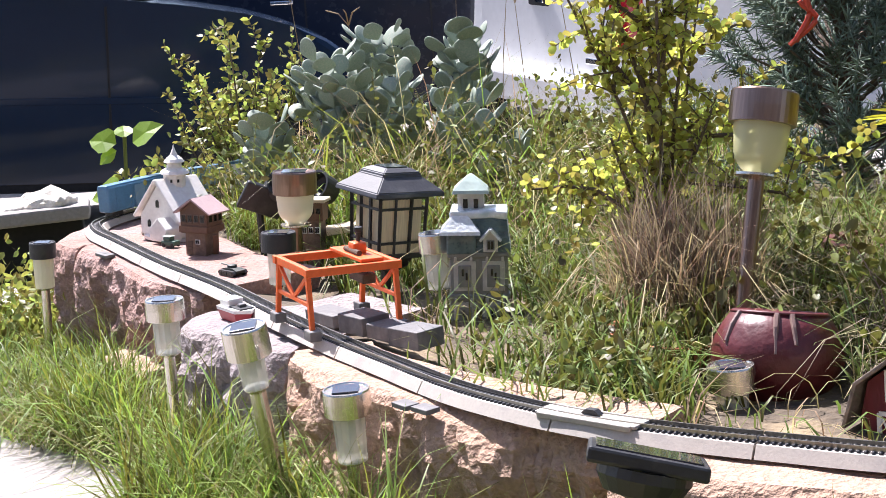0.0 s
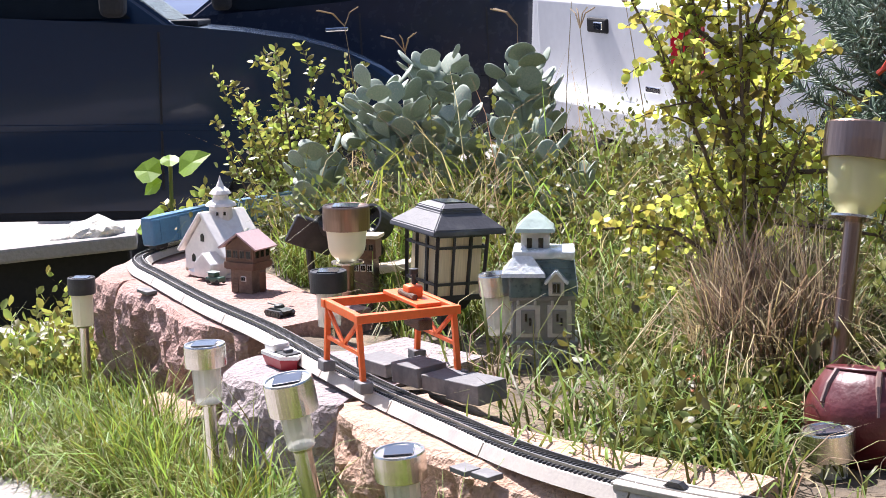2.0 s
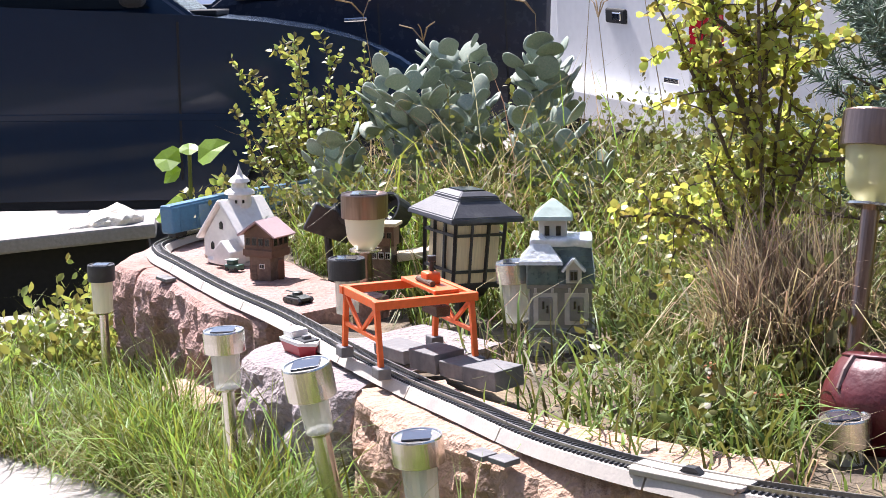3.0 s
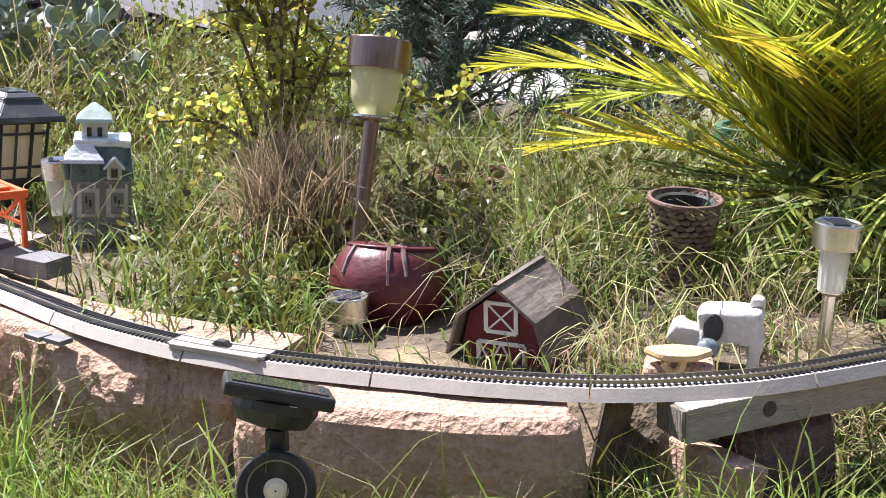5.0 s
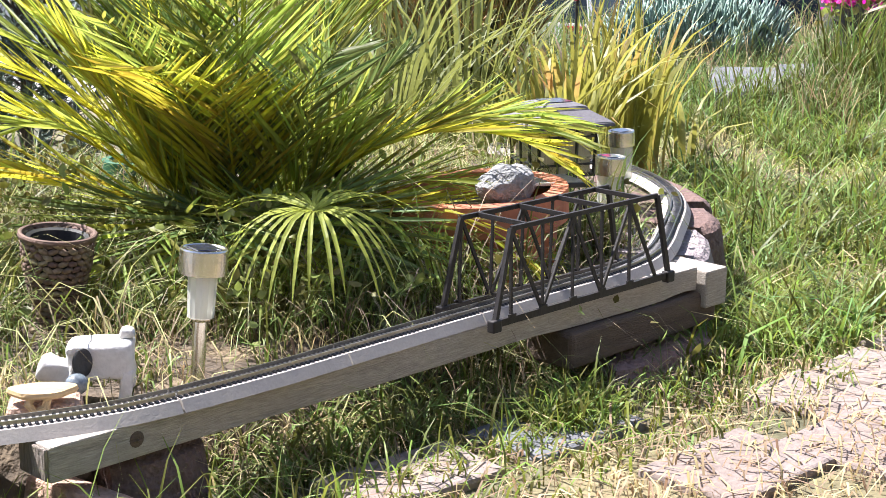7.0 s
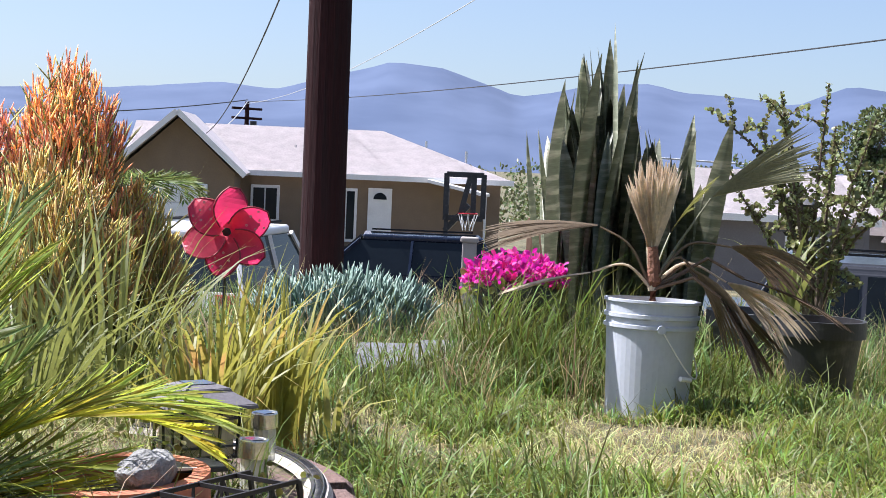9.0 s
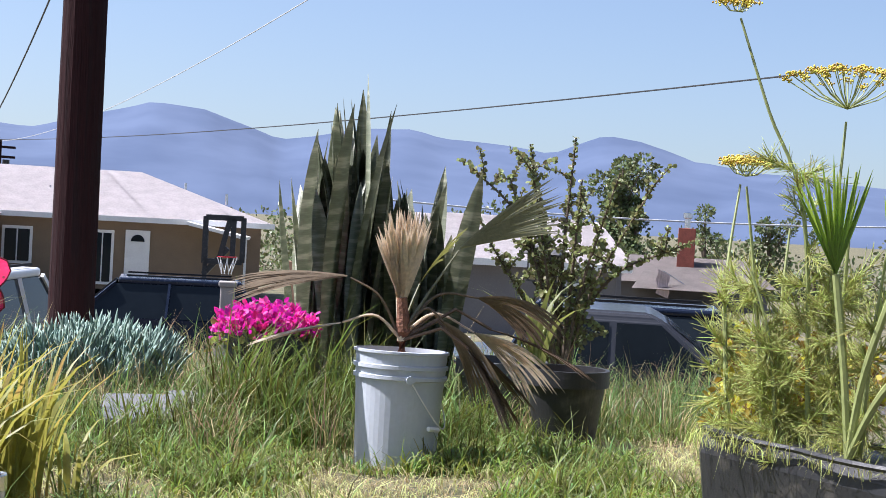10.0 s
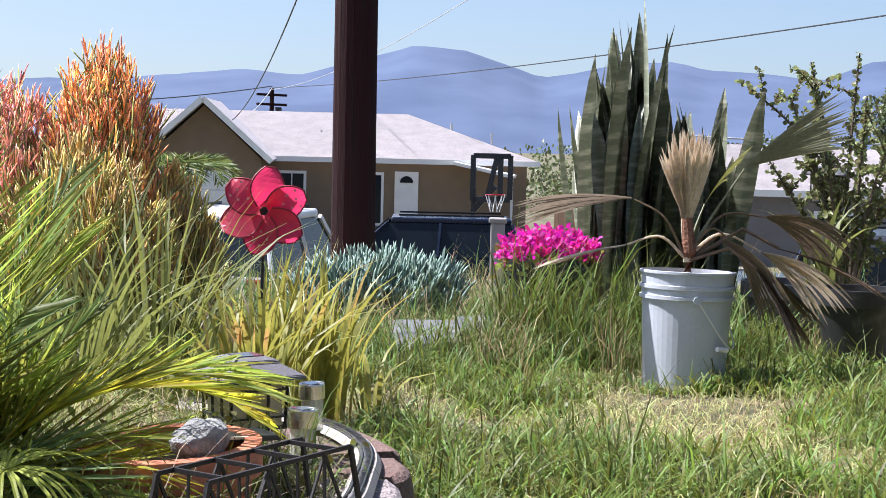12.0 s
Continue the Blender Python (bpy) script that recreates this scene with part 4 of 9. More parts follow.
def cable(a, b, sag, r, material, label):
    a, b = Vector(a), Vector(b)
    pts = [a.lerp(b, k / 24) - Vector((0, 0, sag * 4 * (k / 24) * (1 - k / 24))) for k in range(25)]
    solo("overhead_cable", tube(pts, r, 5), material, label=label, category="cable", group="overhead cables")


cable((31.5, 84.6, 3.7), (22.6, 18.0, 4.0), 0.35, 0.018, WIRE, "black overhead cable crossing the sky")
cable((31.5, 84.6, 3.6), (16.5, 24.0, 6.0), 0.8, 0.014, WIRE_PALE, "thin pale overhead cable")
cable((18.1, 52.6, 1.45), (7.6, 16.6, 5.6), 0.8, 0.016, WIRE, "sagging overhead cable to a house")
cable((12, 70, 2.0), (31.5, 84.6, 3.8), 0.3, 0.03, WIRE, "distant black overhead cable")
cable((20, 60, 1.2), (31.5, 84.6, 3.7), 0.5, 0.03, WIRE_PALE, "distant pale overhead cable")
cable((46, 70, 1.6), (75, 55, 1.7), 0.4, 0.05, WIRE_PALE, "distant pale cable over the roofs")

# ---- house wall never seen, added behind the camera to cut sky light and reflections ----
own = thing("house", pose(1.0, -5.0, 0.1, 0, 0, 4), "unseen brown house wall added behind the camera to block sky light", "house")
part("wall", box((26, 0.3, 3.4), (0, 0, 1.7)), mat("dark_stucco", (0.11, 0.085, 0.065), 0.95, vary=0.15, scale=1.5, grain=20, bump=0.2), own)
part("eave", box((26.5, 1.4, 0.2), (0, 0.3, 3.4)), WHITE_TRIM, own)
for x in (-7, 3):
    house_window(own, x, 0.2, 1.5, 1.8, 1.2)

# the small things on the wall lean a little, as its stones do
TILT = Matrix.Rotation(radians(4.0), 4, Vector((-0.35, 0.93, 0)))


def stood(x, y, z, turn=0.0):
    return Matrix.Translation((x, y, z)) @ TILT @ pose(0, 0, 0, 0, 0, turn)


# ---- lights on stakes ----
STEEL = mat("brushed_steel", (0.66, 0.63, 0.57), 0.27, metal=1.0, vary=0.18, scale=30, grain=300, bump=0.03, stretch=(1, 1, 0.1))
COPPER = mat("bronze_metal", (0.28, 0.19, 0.15), 0.3, metal=1.0, vary=0.25, scale=20, grain=200, bump=0.03, stretch=(1, 1, 0.1))
CELL = mat("solar_cell", (0.03, 0.035, 0.05), 0.12, vary=0.2, scale=40, grain=200, bump=0.0, coat=0.7)
LENS = glass("clear_plastic", (0.82, 0.82, 0.74), 0.12, 0.5)
LENS_OLD = glass("yellowed_plastic", (0.74, 0.72, 0.42), 0.25, 0.42)
LENS_CREAM = glass("cream_plastic", (0.85, 0.80, 0.58), 0.35, 0.12)


def fluted(r, z0, z1, r2=None, flutes=14, round_end=0.0):
    """A ribbed cup."""
    bm = bmesh.new()
    rows = []
    r2 = r2 or r
    for j in range(8):
        t = j / 7
        rr = r + (r2 - r) * t
        if round_end and t < 0.4:
            rr *= 0.62 + 0.38 * math.sin(math.pi / 2 * t / 0.4)
        rows.append([bm.verts.new((rr * (1 + 0.045 * (k % 2)) * math.cos(math.pi * k / flutes), rr * (1 + 0.045 * (k % 2)) * math.sin(math.pi * k / flutes), z0 + (z1 - z0) * t)) for k in range(2 * flutes)])
    for a, b in zip(rows, rows[1:]):
        for k in range(2 * flutes):
            bm.faces.new((a[k], a[(k + 1) % (2 * flutes)], b[(k + 1) % (2 * flutes)], b[k]))
    bm.faces.new(rows[0][::-1])
    return bm


def stake_light(x, y, base, top, label, lean=(0, 0), cap=None, d=0.056, cap_h=0.03, lens_h=0.058, lens_d=0.038, stem=0.0085, lens=None, turn=20, rounded=0.0):
    """A small solar light: round cap with a cell on top, clear ribbed cup and a tube pushed into the ground."""
    cap = cap or STEEL
    h = top - base
    t = thing("solar_stake_light", Matrix.Translation((x, y, base)) @ (TILT if x < -0.5 else Matrix.Identity(4)) @ pose(0, 0, 0, lean[0], lean[1], turn), label, "garden light", "solar stake lights")
    r = d / 2
    body = part("cap", lathe([(r * 0.8, h - cap_h), (r, h - cap_h), (r * 1.01, h - cap_h * 0.5), (r, h - 0.002), (r * 0.97, h), (r * 0.9, h), (r * 0.86, h - 0.0015), (0.0005, h - 0.0015)], 40), cap, t, smooth=False)
    part("solar_cell", box((r * 1.12, r * 1.12, 0.002), (0, 0, h - 0.0002), 0.0006), CELL, body, "dark square solar cell")
    if rounded:
        z0, z1, rr = h - cap_h - lens_h, h - cap_h + 0.001, lens_d / 2
        shape = lathe([(0.001, z0)] + [(rr * (0.9 + 0.2 * q) * min(1, 0.45 + 0.55 * math.sin(math.pi / 2 * min(1, q / 0.42))), z0 + (z1 - z0) * q) for q in (0.0, 0.04, 0.1, 0.18, 0.28, 0.42, 0.7, 1.0)], 40)
    else:
        shape = fluted(lens_d / 2 * 0.9, h - cap_h - lens_h, h - cap_h + 0.001, lens_d / 2)
    cup = part("lens", shape, lens or LENS, t, "clear ribbed plastic cup" if lens is None else "yellowed plastic cup", smooth=bool(rounded))
    cup.visible_shadow = False
    part("bulb_holder", lathe([(0.002, h - cap_h - lens_h * 0.62), (0.006, h - cap_h - lens_h * 0.6), (0.007, h - cap_h - 0.002)], 10), WHITE_TRIM, t)
    part("cup_base", lathe([(stem * 0.9, h - cap_h - lens_h - 0.006), (lens_d * 0.44, h - cap_h - lens_h - 0.001), (lens_d * 0.44, h - cap_h - lens_h + 0.002), (0.001, h - cap_h - lens_h + 0.003)], 20), STEEL, t)
    part("tube", lathe([(stem, -0.08), (stem, h - cap_h - lens_h)], 20), cap if cap is not BLACK_PLASTIC else STEEL, t)
    return t


stake_light(-1.217, 2.047, 0.17, 0.402, "steel solar stake light in the grass before the wall", (0, -2), lens_h=0.05)
stake_light(-0.924, 1.802, 0.17, 0.432, "steel solar stake light leaning towards the toy boat", (5, -9), cap_h=0.038, lens_h=0.042, lens_d=0.034, stem=0.0105)
stake_light(-0.796, 1.743, 0.15, 0.364, "short steel solar stake light in the grass", (2, -4))
stake_light(0.2, 1.79, 0.26, 0.472, "steel solar stake light behind the timber beam", (0, 5), lens_d=0.034, lens_h=0.052)
stake_light(-0.9, 2.35, 0.27, 0.433, "shiny steel solar stake light beside the ceramic house", (0, -4), d=0.053)
stake_light(-0.372, 1.885, 0.28, 0.353, "sunken steel solar stake light beside the red pot", lens_h=0.03)
stake_light(1.022, 2.52, 0.3, 0.468, "steel solar stake light at the end of the bridge", (0, -3), d=0.046, cap_h=0.026)
stake_light(0.925, 2.345, 0.3, 0.456, "steel solar stake light behind the black bridge", (0, 2), d=0.05)
stake_light(-1.21, 2.42, 0.33, 0.428, "solar stake light with a black cap on the wall", cap=BLACK_PLASTIC, d=0.058, lens_h=0.055, cap_h=0.032)
stake_light(-1.82, 2.62, 0.2, 0.385, "solar stake light with a black cap in the grass", cap=BLACK_PLASTIC, d=0.05, lens=LENS_CREAM)
stake_light(-1.26, 2.59, 0.3, 0.505, "large bronze solar light with a cream cup", cap=COPPER, d=0.078, cap_h=0.04, lens_h=0.056, lens_d=0.062, stem=0.011, lens=LENS_CREAM, rounded=1.0)
lean = Vector((-0.35 + 0.387, 2.14 - 2.053, 0.652 - 0.34))
stake_light(-0.39, 2.05, 0.33, 0.33 + lean.length, "tall bronze solar light leaning out of the red pot", (-math.degrees(math.atan2(lean.y, lean.z)), math.degrees(math.atan2(lean.x, lean.z))),
            cap=COPPER, d=0.086, cap_h=0.042, lens_h=0.066, lens_d=0.066, stem=0.0105, lens=LENS_OLD, turn=0, rounded=1.0)


def lantern(m, label, panes=3, w=0.108, h=0.1, roof=0.172, stand=0.08, sky_grey=False):
    """A black solar lantern: hipped roof, barred cage with cream panels, on a stake."""
    t = thing("garden_lantern", m, label, "lantern", "garden lanterns")
    bm = bmesh.new()
    levels = [(roof / 2, 0.0), (roof / 2 * 0.97, 0.008), (roof / 2 * 0.56, 0.030), (roof / 2 * 0.54, 0.036), (roof / 2 * 0.36, 0.042)]
    rings = [[bm.verts.new((sx * r, sy * r, h + z)) for sx, sy in ((-1, -1), (1, -1), (1, 1), (-1, 1))] for r, z in levels]
    for a, b in zip(rings, rings[1:]):
        for k in range(4):
            bm.faces.new((a[k], a[(k + 1) % 4], b[(k + 1) % 4], b[k]))
    bm.faces.new(rings[-1])
    bm.faces.new(rings[0][::-1])
    bmesh.ops.bevel(bm, geom=list(bm.edges), offset=0.0015, segments=2, affect="EDGES")
    # the greyer plastic puts the sky's reflection into the roof colour
    top = part("roof", bm, mat("sky_grey_plastic", (0.14, 0.13, 0.14), 0.75, vary=0.3, scale=20, grain=200, bump=0.1, second=(0.12, 0.115, 0.12)) if sky_grey else mat("grey_black_plastic", (0.045, 0.045, 0.052), 0.5, vary=0.25, scale=20, grain=200, bump=0.08, second=(0.10, 0.10, 0.10), mix=(0.55, 0.75)), t, "black hipped roof, grey where sky reflection is put into the colour")
    part("solar_cell", box((roof * 0.3, roof * 0.3, 0.002), (0, 0, h + 0.043)), CELL, top)
    part("panel", box((w * 0.86, w * 0.86, h * 0.94), (0, 0, h * 0.48)), mat("cream_panel", (0.62, 0.56, 0.40), 0.6, vary=0.2, scale=20, grain=60, bump=0.05, translucent=0.3, stretch=(6, 6, 0.5)), t, "cream frosted panel")
    for k in range(4):
        a = math.pi / 2 * k
        turn = Matrix.Rotation(a, 4, "Z")
        for j in range(panes + 1):
            x = w * (j / panes - 0.5)
            part("bar", bm_mesh("bar", bar((x * 0.94, -w / 2 * 0.94, 0), (x, -w / 2, h), 0.005 if j in (0, panes) else 0.0035, 0.005), BLACK_PLASTIC), BLACK_PLASTIC, t, at=turn)
        for z in (0.0, 0.22, 0.78, 0.98):
            part("crossbar", bm_mesh("crossbar", bar((-w / 2, -w / 2 * (0.94 + 0.06 * z), h * z), (w / 2, -w / 2 * (0.94 + 0.06 * z), h * z), 0.004, 0.004 if 0 < z < 0.9 else 0.008), BLACK_PLASTIC), BLACK_PLASTIC, t, at=turn)
    part("base", lathe([(0.02, -0.03), (w * 0.4, -0.02), (w * 0.5, -0.004), (w * 0.5, 0.001)], 4), BLACK_PLASTIC, t, at=pose(0, 0, 0, 0, 0, 45))
    part("stake", rod((0, 0, -stand), (0, 0, -0.02), 0.009), BLACK_PLASTIC, t)
    return t


lantern(Matrix.Translation((-1.035, 2.475, 0.38)) @ TILT @ TILT @ pose(0, 0, 0, 0, 0, 54), "black hipped garden lantern with cream panels behind the orange crane", w=0.09, roof=0.132)
lantern(pose(0.895, 2.53, 0.4, 0, 0, 8) @ Matrix.Diagonal((0.95, 0.95, 0.86, 1)), "black garden lantern at the curve of the track, roof greyed for sky reflection", w=0.115, h=0.098, roof=0.165, sky_grey=True)
lantern(pose(4.70, 5.47, 0.66, 0, 3, 30), "small black lantern on a bent post among branches", w=0.13, h=0.12, roof=0.2, stand=0.45)

# ---- spotlights ----
flood = thing("solar_spotlight", pose(-0.362, 1.392, 0.18, 0, 0, -6), "black solar spotlight with a tilted panel in the grass", "spotlight")
part("spike", rod((0, 0, -0.07), (0, 0.005, 0.2), 0.007), BLACK_PLASTIC, flood)
panel = part("panel_housing", box((0.105, 0.075, 0.014), bevel=0.003), BLACK_PLASTIC, flood, at=pose(0.0, 0.01, 0.222, -12, 14, 18))
part("solar_cell", box((0.092, 0.062, 0.002), (0, 0, 0.0075)), CELL, panel)
part("underbody", lathe([(0.012, -0.035), (0.034, -0.03), (0.042, -0.016), (0.042, -0.007)], 20), BLACK_PLASTIC, panel)
part("joint", box((0.02, 0.02, 0.03), (0, 0, 0.175), 0.004), BLACK_PLASTIC, flood)
head = part("lamp_head", lathe([(0.028, 0.05), (0.036, 0.03), (0.038, 0.0), (0.036, -0.004), (0.03, -0.004), (0.029, 0.004), (0.001, 0.004)], 32), BLACK_PLASTIC, flood, at=pose(0.008, -0.035, 0.14, -106, 0, 12))
part("reflector", lathe([(0.029, 0.002), (0.02, 0.012), (0.009, 0.016)], 28), mat("reflector", (0.5, 0.5, 0.47), 0.35, metal=0.6, vary=0.15, bump=0.0), head)
part("lens", lathe([(0.012, 0.0015), (0.008, -0.002), (0.001, -0.003)], 20), mat("lamp_lens", (0.75, 0.68, 0.5), 0.2, vary=0.1, bump=0.0), head)
for x, y, z, a in ((-1.395, 2.735, 0.43, 40), (-1.285, 2.79, 0.425, -30)):
    s = thing("solar_spotlight", pose(x, y, z, 0, 0, a), "black solar spotlight behind the bronze lamp", "spotlight")
    part("panel", box((0.085, 0.012, 0.06), (0, -0.02, 0.02), 0.003), BLACK_PLASTIC, s, at=pose(0, 0, 0, 30, 25, 0))
    part("lamp_head", lathe([(0.012, 0.0), (0.026, 0.01), (0.03, 0.05), (0.026, 0.05), (0.022, 0.03), (0.001, 0.02)], 20), BLACK_PLASTIC, s, at=pose(0.03, 0, 0.01, 60, 20, 0))
    part("spike", rod((0, 0, 0), (0, 0, -0.16), 0.007), BLACK_PLASTIC, s)

# ---- orange gantry crane ----
ORANGE = mat("orange_plastic", (0.78, 0.13, 0.022), 0.45, vary=0.12, scale=30, grain=200, bump=0.05)
GREY_FOAM = mat("grey_card", (0.155, 0.15, 0.15), 0.85, vary=0.2, scale=20, grain=150, bump=0.15, second=(0.22, 0.21, 0.20), mix=(0.5, 0.7))
crane = thing("gantry_crane", stood(-0.944, 2.06, RAIL_Z + 0.018, -44), "bright orange plastic gantry crane standing over the track", "toy crane")
A, B, TOP = 0.059, 0.064, 0.086
for x in (-A, A):
    part("girder", box((0.011, 2 * B + 0.012, 0.011), (x, 0, TOP), 0.001), ORANGE, crane)
    for y in (-B, B):
        part("leg", bar((x * 1.12, y, 0.0), (x * 0.92, y, TOP - 0.004), 0.0065, 0.0065), ORANGE, crane)
        part("foot", box((0.024, 0.017, 0.014), (x * 1.12, y, 0.003), 0.0015), GREY_FOAM, crane, "grey foot block")
for y in (-B, B):
    part("end_beam", box((2 * A, 0.008, 0.011), (0, y, TOP), 0.001), ORANGE, crane)
    part("tie", bar((-A, y, 0.042), (A, y, 0.042), 0.004, 0.005), ORANGE, crane)
    for s in (-1, 1):
        part("brace", bar((0, y, 0.043), (s * A * 0.9, y, TOP - 0.006), 0.004, 0.005), ORANGE, crane)
trolley = part("trolley", box((2 * A - 0.006, 0.034, 0.005), (0, 0.03, TOP + 0.008), 0.001), ORANGE, crane)
part("winch", box((0.022, 0.02, 0.016), (0.005, 0.03, TOP + 0.018), 0.003), ORANGE, trolley, "orange winch housing")
part("drum", rod((-0.018, 0.022, TOP + 0.014), (0.03, 0.022, TOP + 0.014), 0.004), DARK_WOOD, trolley)
part("knob", lathe([(0.003, 0), (0.003, 0.014), (0.006, 0.015), (0.006, 0.022), (0.001, 0.023)], 12), BLACK_PLASTIC, trolley, at=pose(0.004, 0.032, TOP + 0.024))
part("spreader", box((0.05, 0.02, 0.014), (0.01, 0.034, TOP - 0.022), 0.002), DARK_WOOD, crane, "dark hook block")
for s in (-1, 1):
    part("hoist_rope", rod((0.01 + s * 0.018, 0.034, TOP - 0.016), (0.01 + s * 0.018, 0.034, TOP + 0.006), 0.0007, steps=5), BLACK_PLASTIC, crane)
for x, y, a, w, d, h in ((-0.985, 2.128, -36, 0.08, 0.042, 0.018), (-0.912, 2.075, -34, 0.062, 0.046, 0.026), (-0.862, 2.04, -32, 0.05, 0.038, 0.02), (-0.806, 2.0, -29, 0.062, 0.046, 0.025)):
    solo("grey_slab", box((w, d, h), (0, 0, h / 2), 0.0012), GREY_FOAM, pose(x, y, RAIL_Z + 0.0015, 0, 0, a), "dark grey card slab beside the track", "slab", "grey slabs")

# ---- toy boat ----
boat = thing("toy_boat", pose(-1.155, 2.165, RAIL_Z - 0.003, 0, 0, -38) @ Matrix.Scale(1.4, 4), "red and white toy boat on the wall", "toy boat")
hull = [(-0.030, 0.0), (-0.026, 0.0125), (0.018, 0.0125), (0.033, 0.0), (0.018, -0.0125), (-0.026, -0.0125)]


def hull_body(z0, z1, k0, k1, taper=0.0):
    bm = bmesh.new()
    a, b = [bm.verts.new((x * k0, y * k0, z0)) for x, y in hull], [bm.verts.new((x * k1, y * k1, z1)) for x, y in hull]
    for i in range(6):
        bm.faces.new((a[i], a[(i + 1) % 6], b[(i + 1) % 6], b[i]))
    bm.faces.new(b)
    bm.faces.new(a[::-1])
    return bm


TOY_RED = mat("toy_red", (0.34, 0.02, 0.03), 0.35, vary=0.12, scale=40, grain=200, bump=0.02)
TOY_WHITE = mat("toy_white", (0.78, 0.77, 0.74), 0.4, vary=0.08, scale=40, grain=200, bump=0.02)
part("hull", hull_body(0, 0.011, 0.84, 1.0), TOY_RED, boat)
part("gunwale", hull_body(0.011, 0.0145, 1.03, 1.03), TOY_WHITE, boat, "white gunwale")
part("deck_well", box((0.028, 0.016, 0.003), (0.01, 0, 0.0145)), BLACK_PLASTIC, boat, "dark deck well")
part("cabin", box((0.022, 0.019, 0.009), (-0.014, 0, 0.0185), 0.002), TOY_WHITE, boat)
part("winch", box((0.008, 0.008, 0.005), (0.012, 0, 0.017), 0.001), GREY_FOAM, boat)

# ---- toy tank, toy car ----
OLIVE = mat("toy_olive", (0.03, 0.038, 0.03), 0.5, vary=0.3, scale=60, grain=300, bump=0.2)
tank = thing("toy_tank", pose(-1.325, 2.475, RAIL_Z + 0.001, 0, 0, -30), "small dark green toy tank on the wall", "toy tank")
part("hull", prism([(-0.022, 0.004), (-0.024, 0.009), (-0.014, 0.0125), (0.016, 0.0125), (0.025, 0.009), (0.022, 0.004)], 0.018), OLIVE, tank)
part("turret", lathe([(0.009, 0.0125), (0.008, 0.017), (0.005, 0.0185), (0.0005, 0.0187)], 12), OLIVE, tank)
part("gun", rod((-0.006, 0, 0.0155), (-0.034, 0, 0.0165), 0.0013), OLIVE, tank)
for s in (-1, 1):
    tr = part("track", prism([(-0.021, 0.0), (-0.025, 0.005), (-0.021, 0.0095), (0.021, 0.0095), (0.025, 0.005), (0.021, 0.0)], 0.006), BLACK_PLASTIC, tank, at=pose(0, s * 0.0115, 0))
    for k in range(5):
        part("wheel", rod((-0.016 + k * 0.008, s * 0.003, 0.0042), (-0.016 + k * 0.008, s * 0.0038, 0.0042), 0.0034, steps=10), OLIVE, tr)
car = thing("toy_car", pose(-1.6, 2.745, RAIL_Z + 0.001, 0, 0, -20), "tiny green toy truck beside the white house", "toy car")
GREEN_TOY = mat("toy_green", (0.03, 0.085, 0.06), 0.4, vary=0.2, scale=50, grain=200, bump=0.05)
part("body", box((0.04, 0.016, 0.009), (0, 0, 0.0085), 0.002), GREEN_TOY, car)
part("cab", box((0.02, 0.014, 0.008), (-0.004, 0, 0.0165), 0.0025), GREEN_TOY, car)
part("roof", box((0.024, 0.015, 0.0016), (-0.004, 0, 0.0212), 0.0005), mat("pale_green", (0.4, 0.5, 0.45), 0.5), car, "pale roof")
for x in (-0.013, 0.013):
    for s in (-1, 1):
        part("wheel", rod((x, s * 0.006, 0.0042), (x, s * 0.0088, 0.0042), 0.0042, steps=12), RUBBER, car)


# ---- small houses ----
def gable_house(t, w, d, wall, ridge, walls, roof, over=0.006, thick=0.003):
    """Walls with pointed gables at both ends, ridge along y, and two roof slopes."""
    part("wall", prism([(-w / 2, 0), (w / 2, 0), (w / 2, wall), (0, ridge), (-w / 2, wall)], d, bevel=0.0006), walls, t)
    for s in (-1, 1):
        run, rise = w / 2 + over, (ridge - wall) * (1 + over / (w / 2))
        bm = bar((0, 0, ridge + 0.001), (s * run, 0, ridge + 0.001 - rise), d + 2 * over, thick)
        part("roof", bm, roof, t)


def small_window(t, x, y, z, w, h, frame_mat, pane_mat, turn=0, name="window"):
    win = part(name, box((w, 0.0016, h), bevel=0.0004), frame_mat, t, at=pose(x, y, z, 0, 0, turn))
    for k in (-1, 1):
        part("pane", box((w * 0.34, 0.001, h * 0.74), (k * w * 0.21, -0.0009, 0)), pane_mat, win)
    return win


CERAMIC = mat("white_ceramic", (0.80, 0.76, 0.71), 0.35, vary=0.12, scale=25, grain=120, bump=0.06, second=(0.62, 0.55, 0.48), mix=(0.58, 0.75), coat=0.4)
BROWN_KIT = mat("brown_kit_wood", (0.15, 0.085, 0.055), 0.8, vary=0.3, scale=30, grain=200, bump=0.2)
BROWN_LOWER = mat("tan_kit_wall", (0.20, 0.14, 0.10), 0.85, vary=0.3, scale=40, grain=200, bump=0.3, second=(0.12, 0.08, 0.06))
KIT_ROOF = mat("pink_kit_roof", (0.42, 0.30, 0.30), 0.8, vary=0.15, scale=30, grain=200, bump=0.1)
DARK_PANE = mat("dark_pane", (0.012, 0.012, 0.014), 0.2, vary=0.1, bump=0.0)
church = thing("ceramic_house", stood(-1.65, 2.86, RAIL_Z, -24) @ Matrix.Diagonal((1.36, 1.3, 1.04, 1)), "white ceramic house with a domed bell tower", "ornament house")
part("plinth", lathe([(0.058, 0), (0.058, 0.006), (0.052, 0.009), (0.001, 0.009)], 20), CERAMIC, church, at=Matrix.Diagonal((1, 0.8, 1, 1)))
bm = prism([(-0.047, 0.005), (0.047, 0.005), (0.047, 0.045), (0.0, 0.112), (-0.047, 0.045)], 0.07)
bmesh.ops.bevel(bm, geom=list(bm.edges), offset=0.004, segments=2, affect="EDGES")
part("wall", bm, CERAMIC, church)
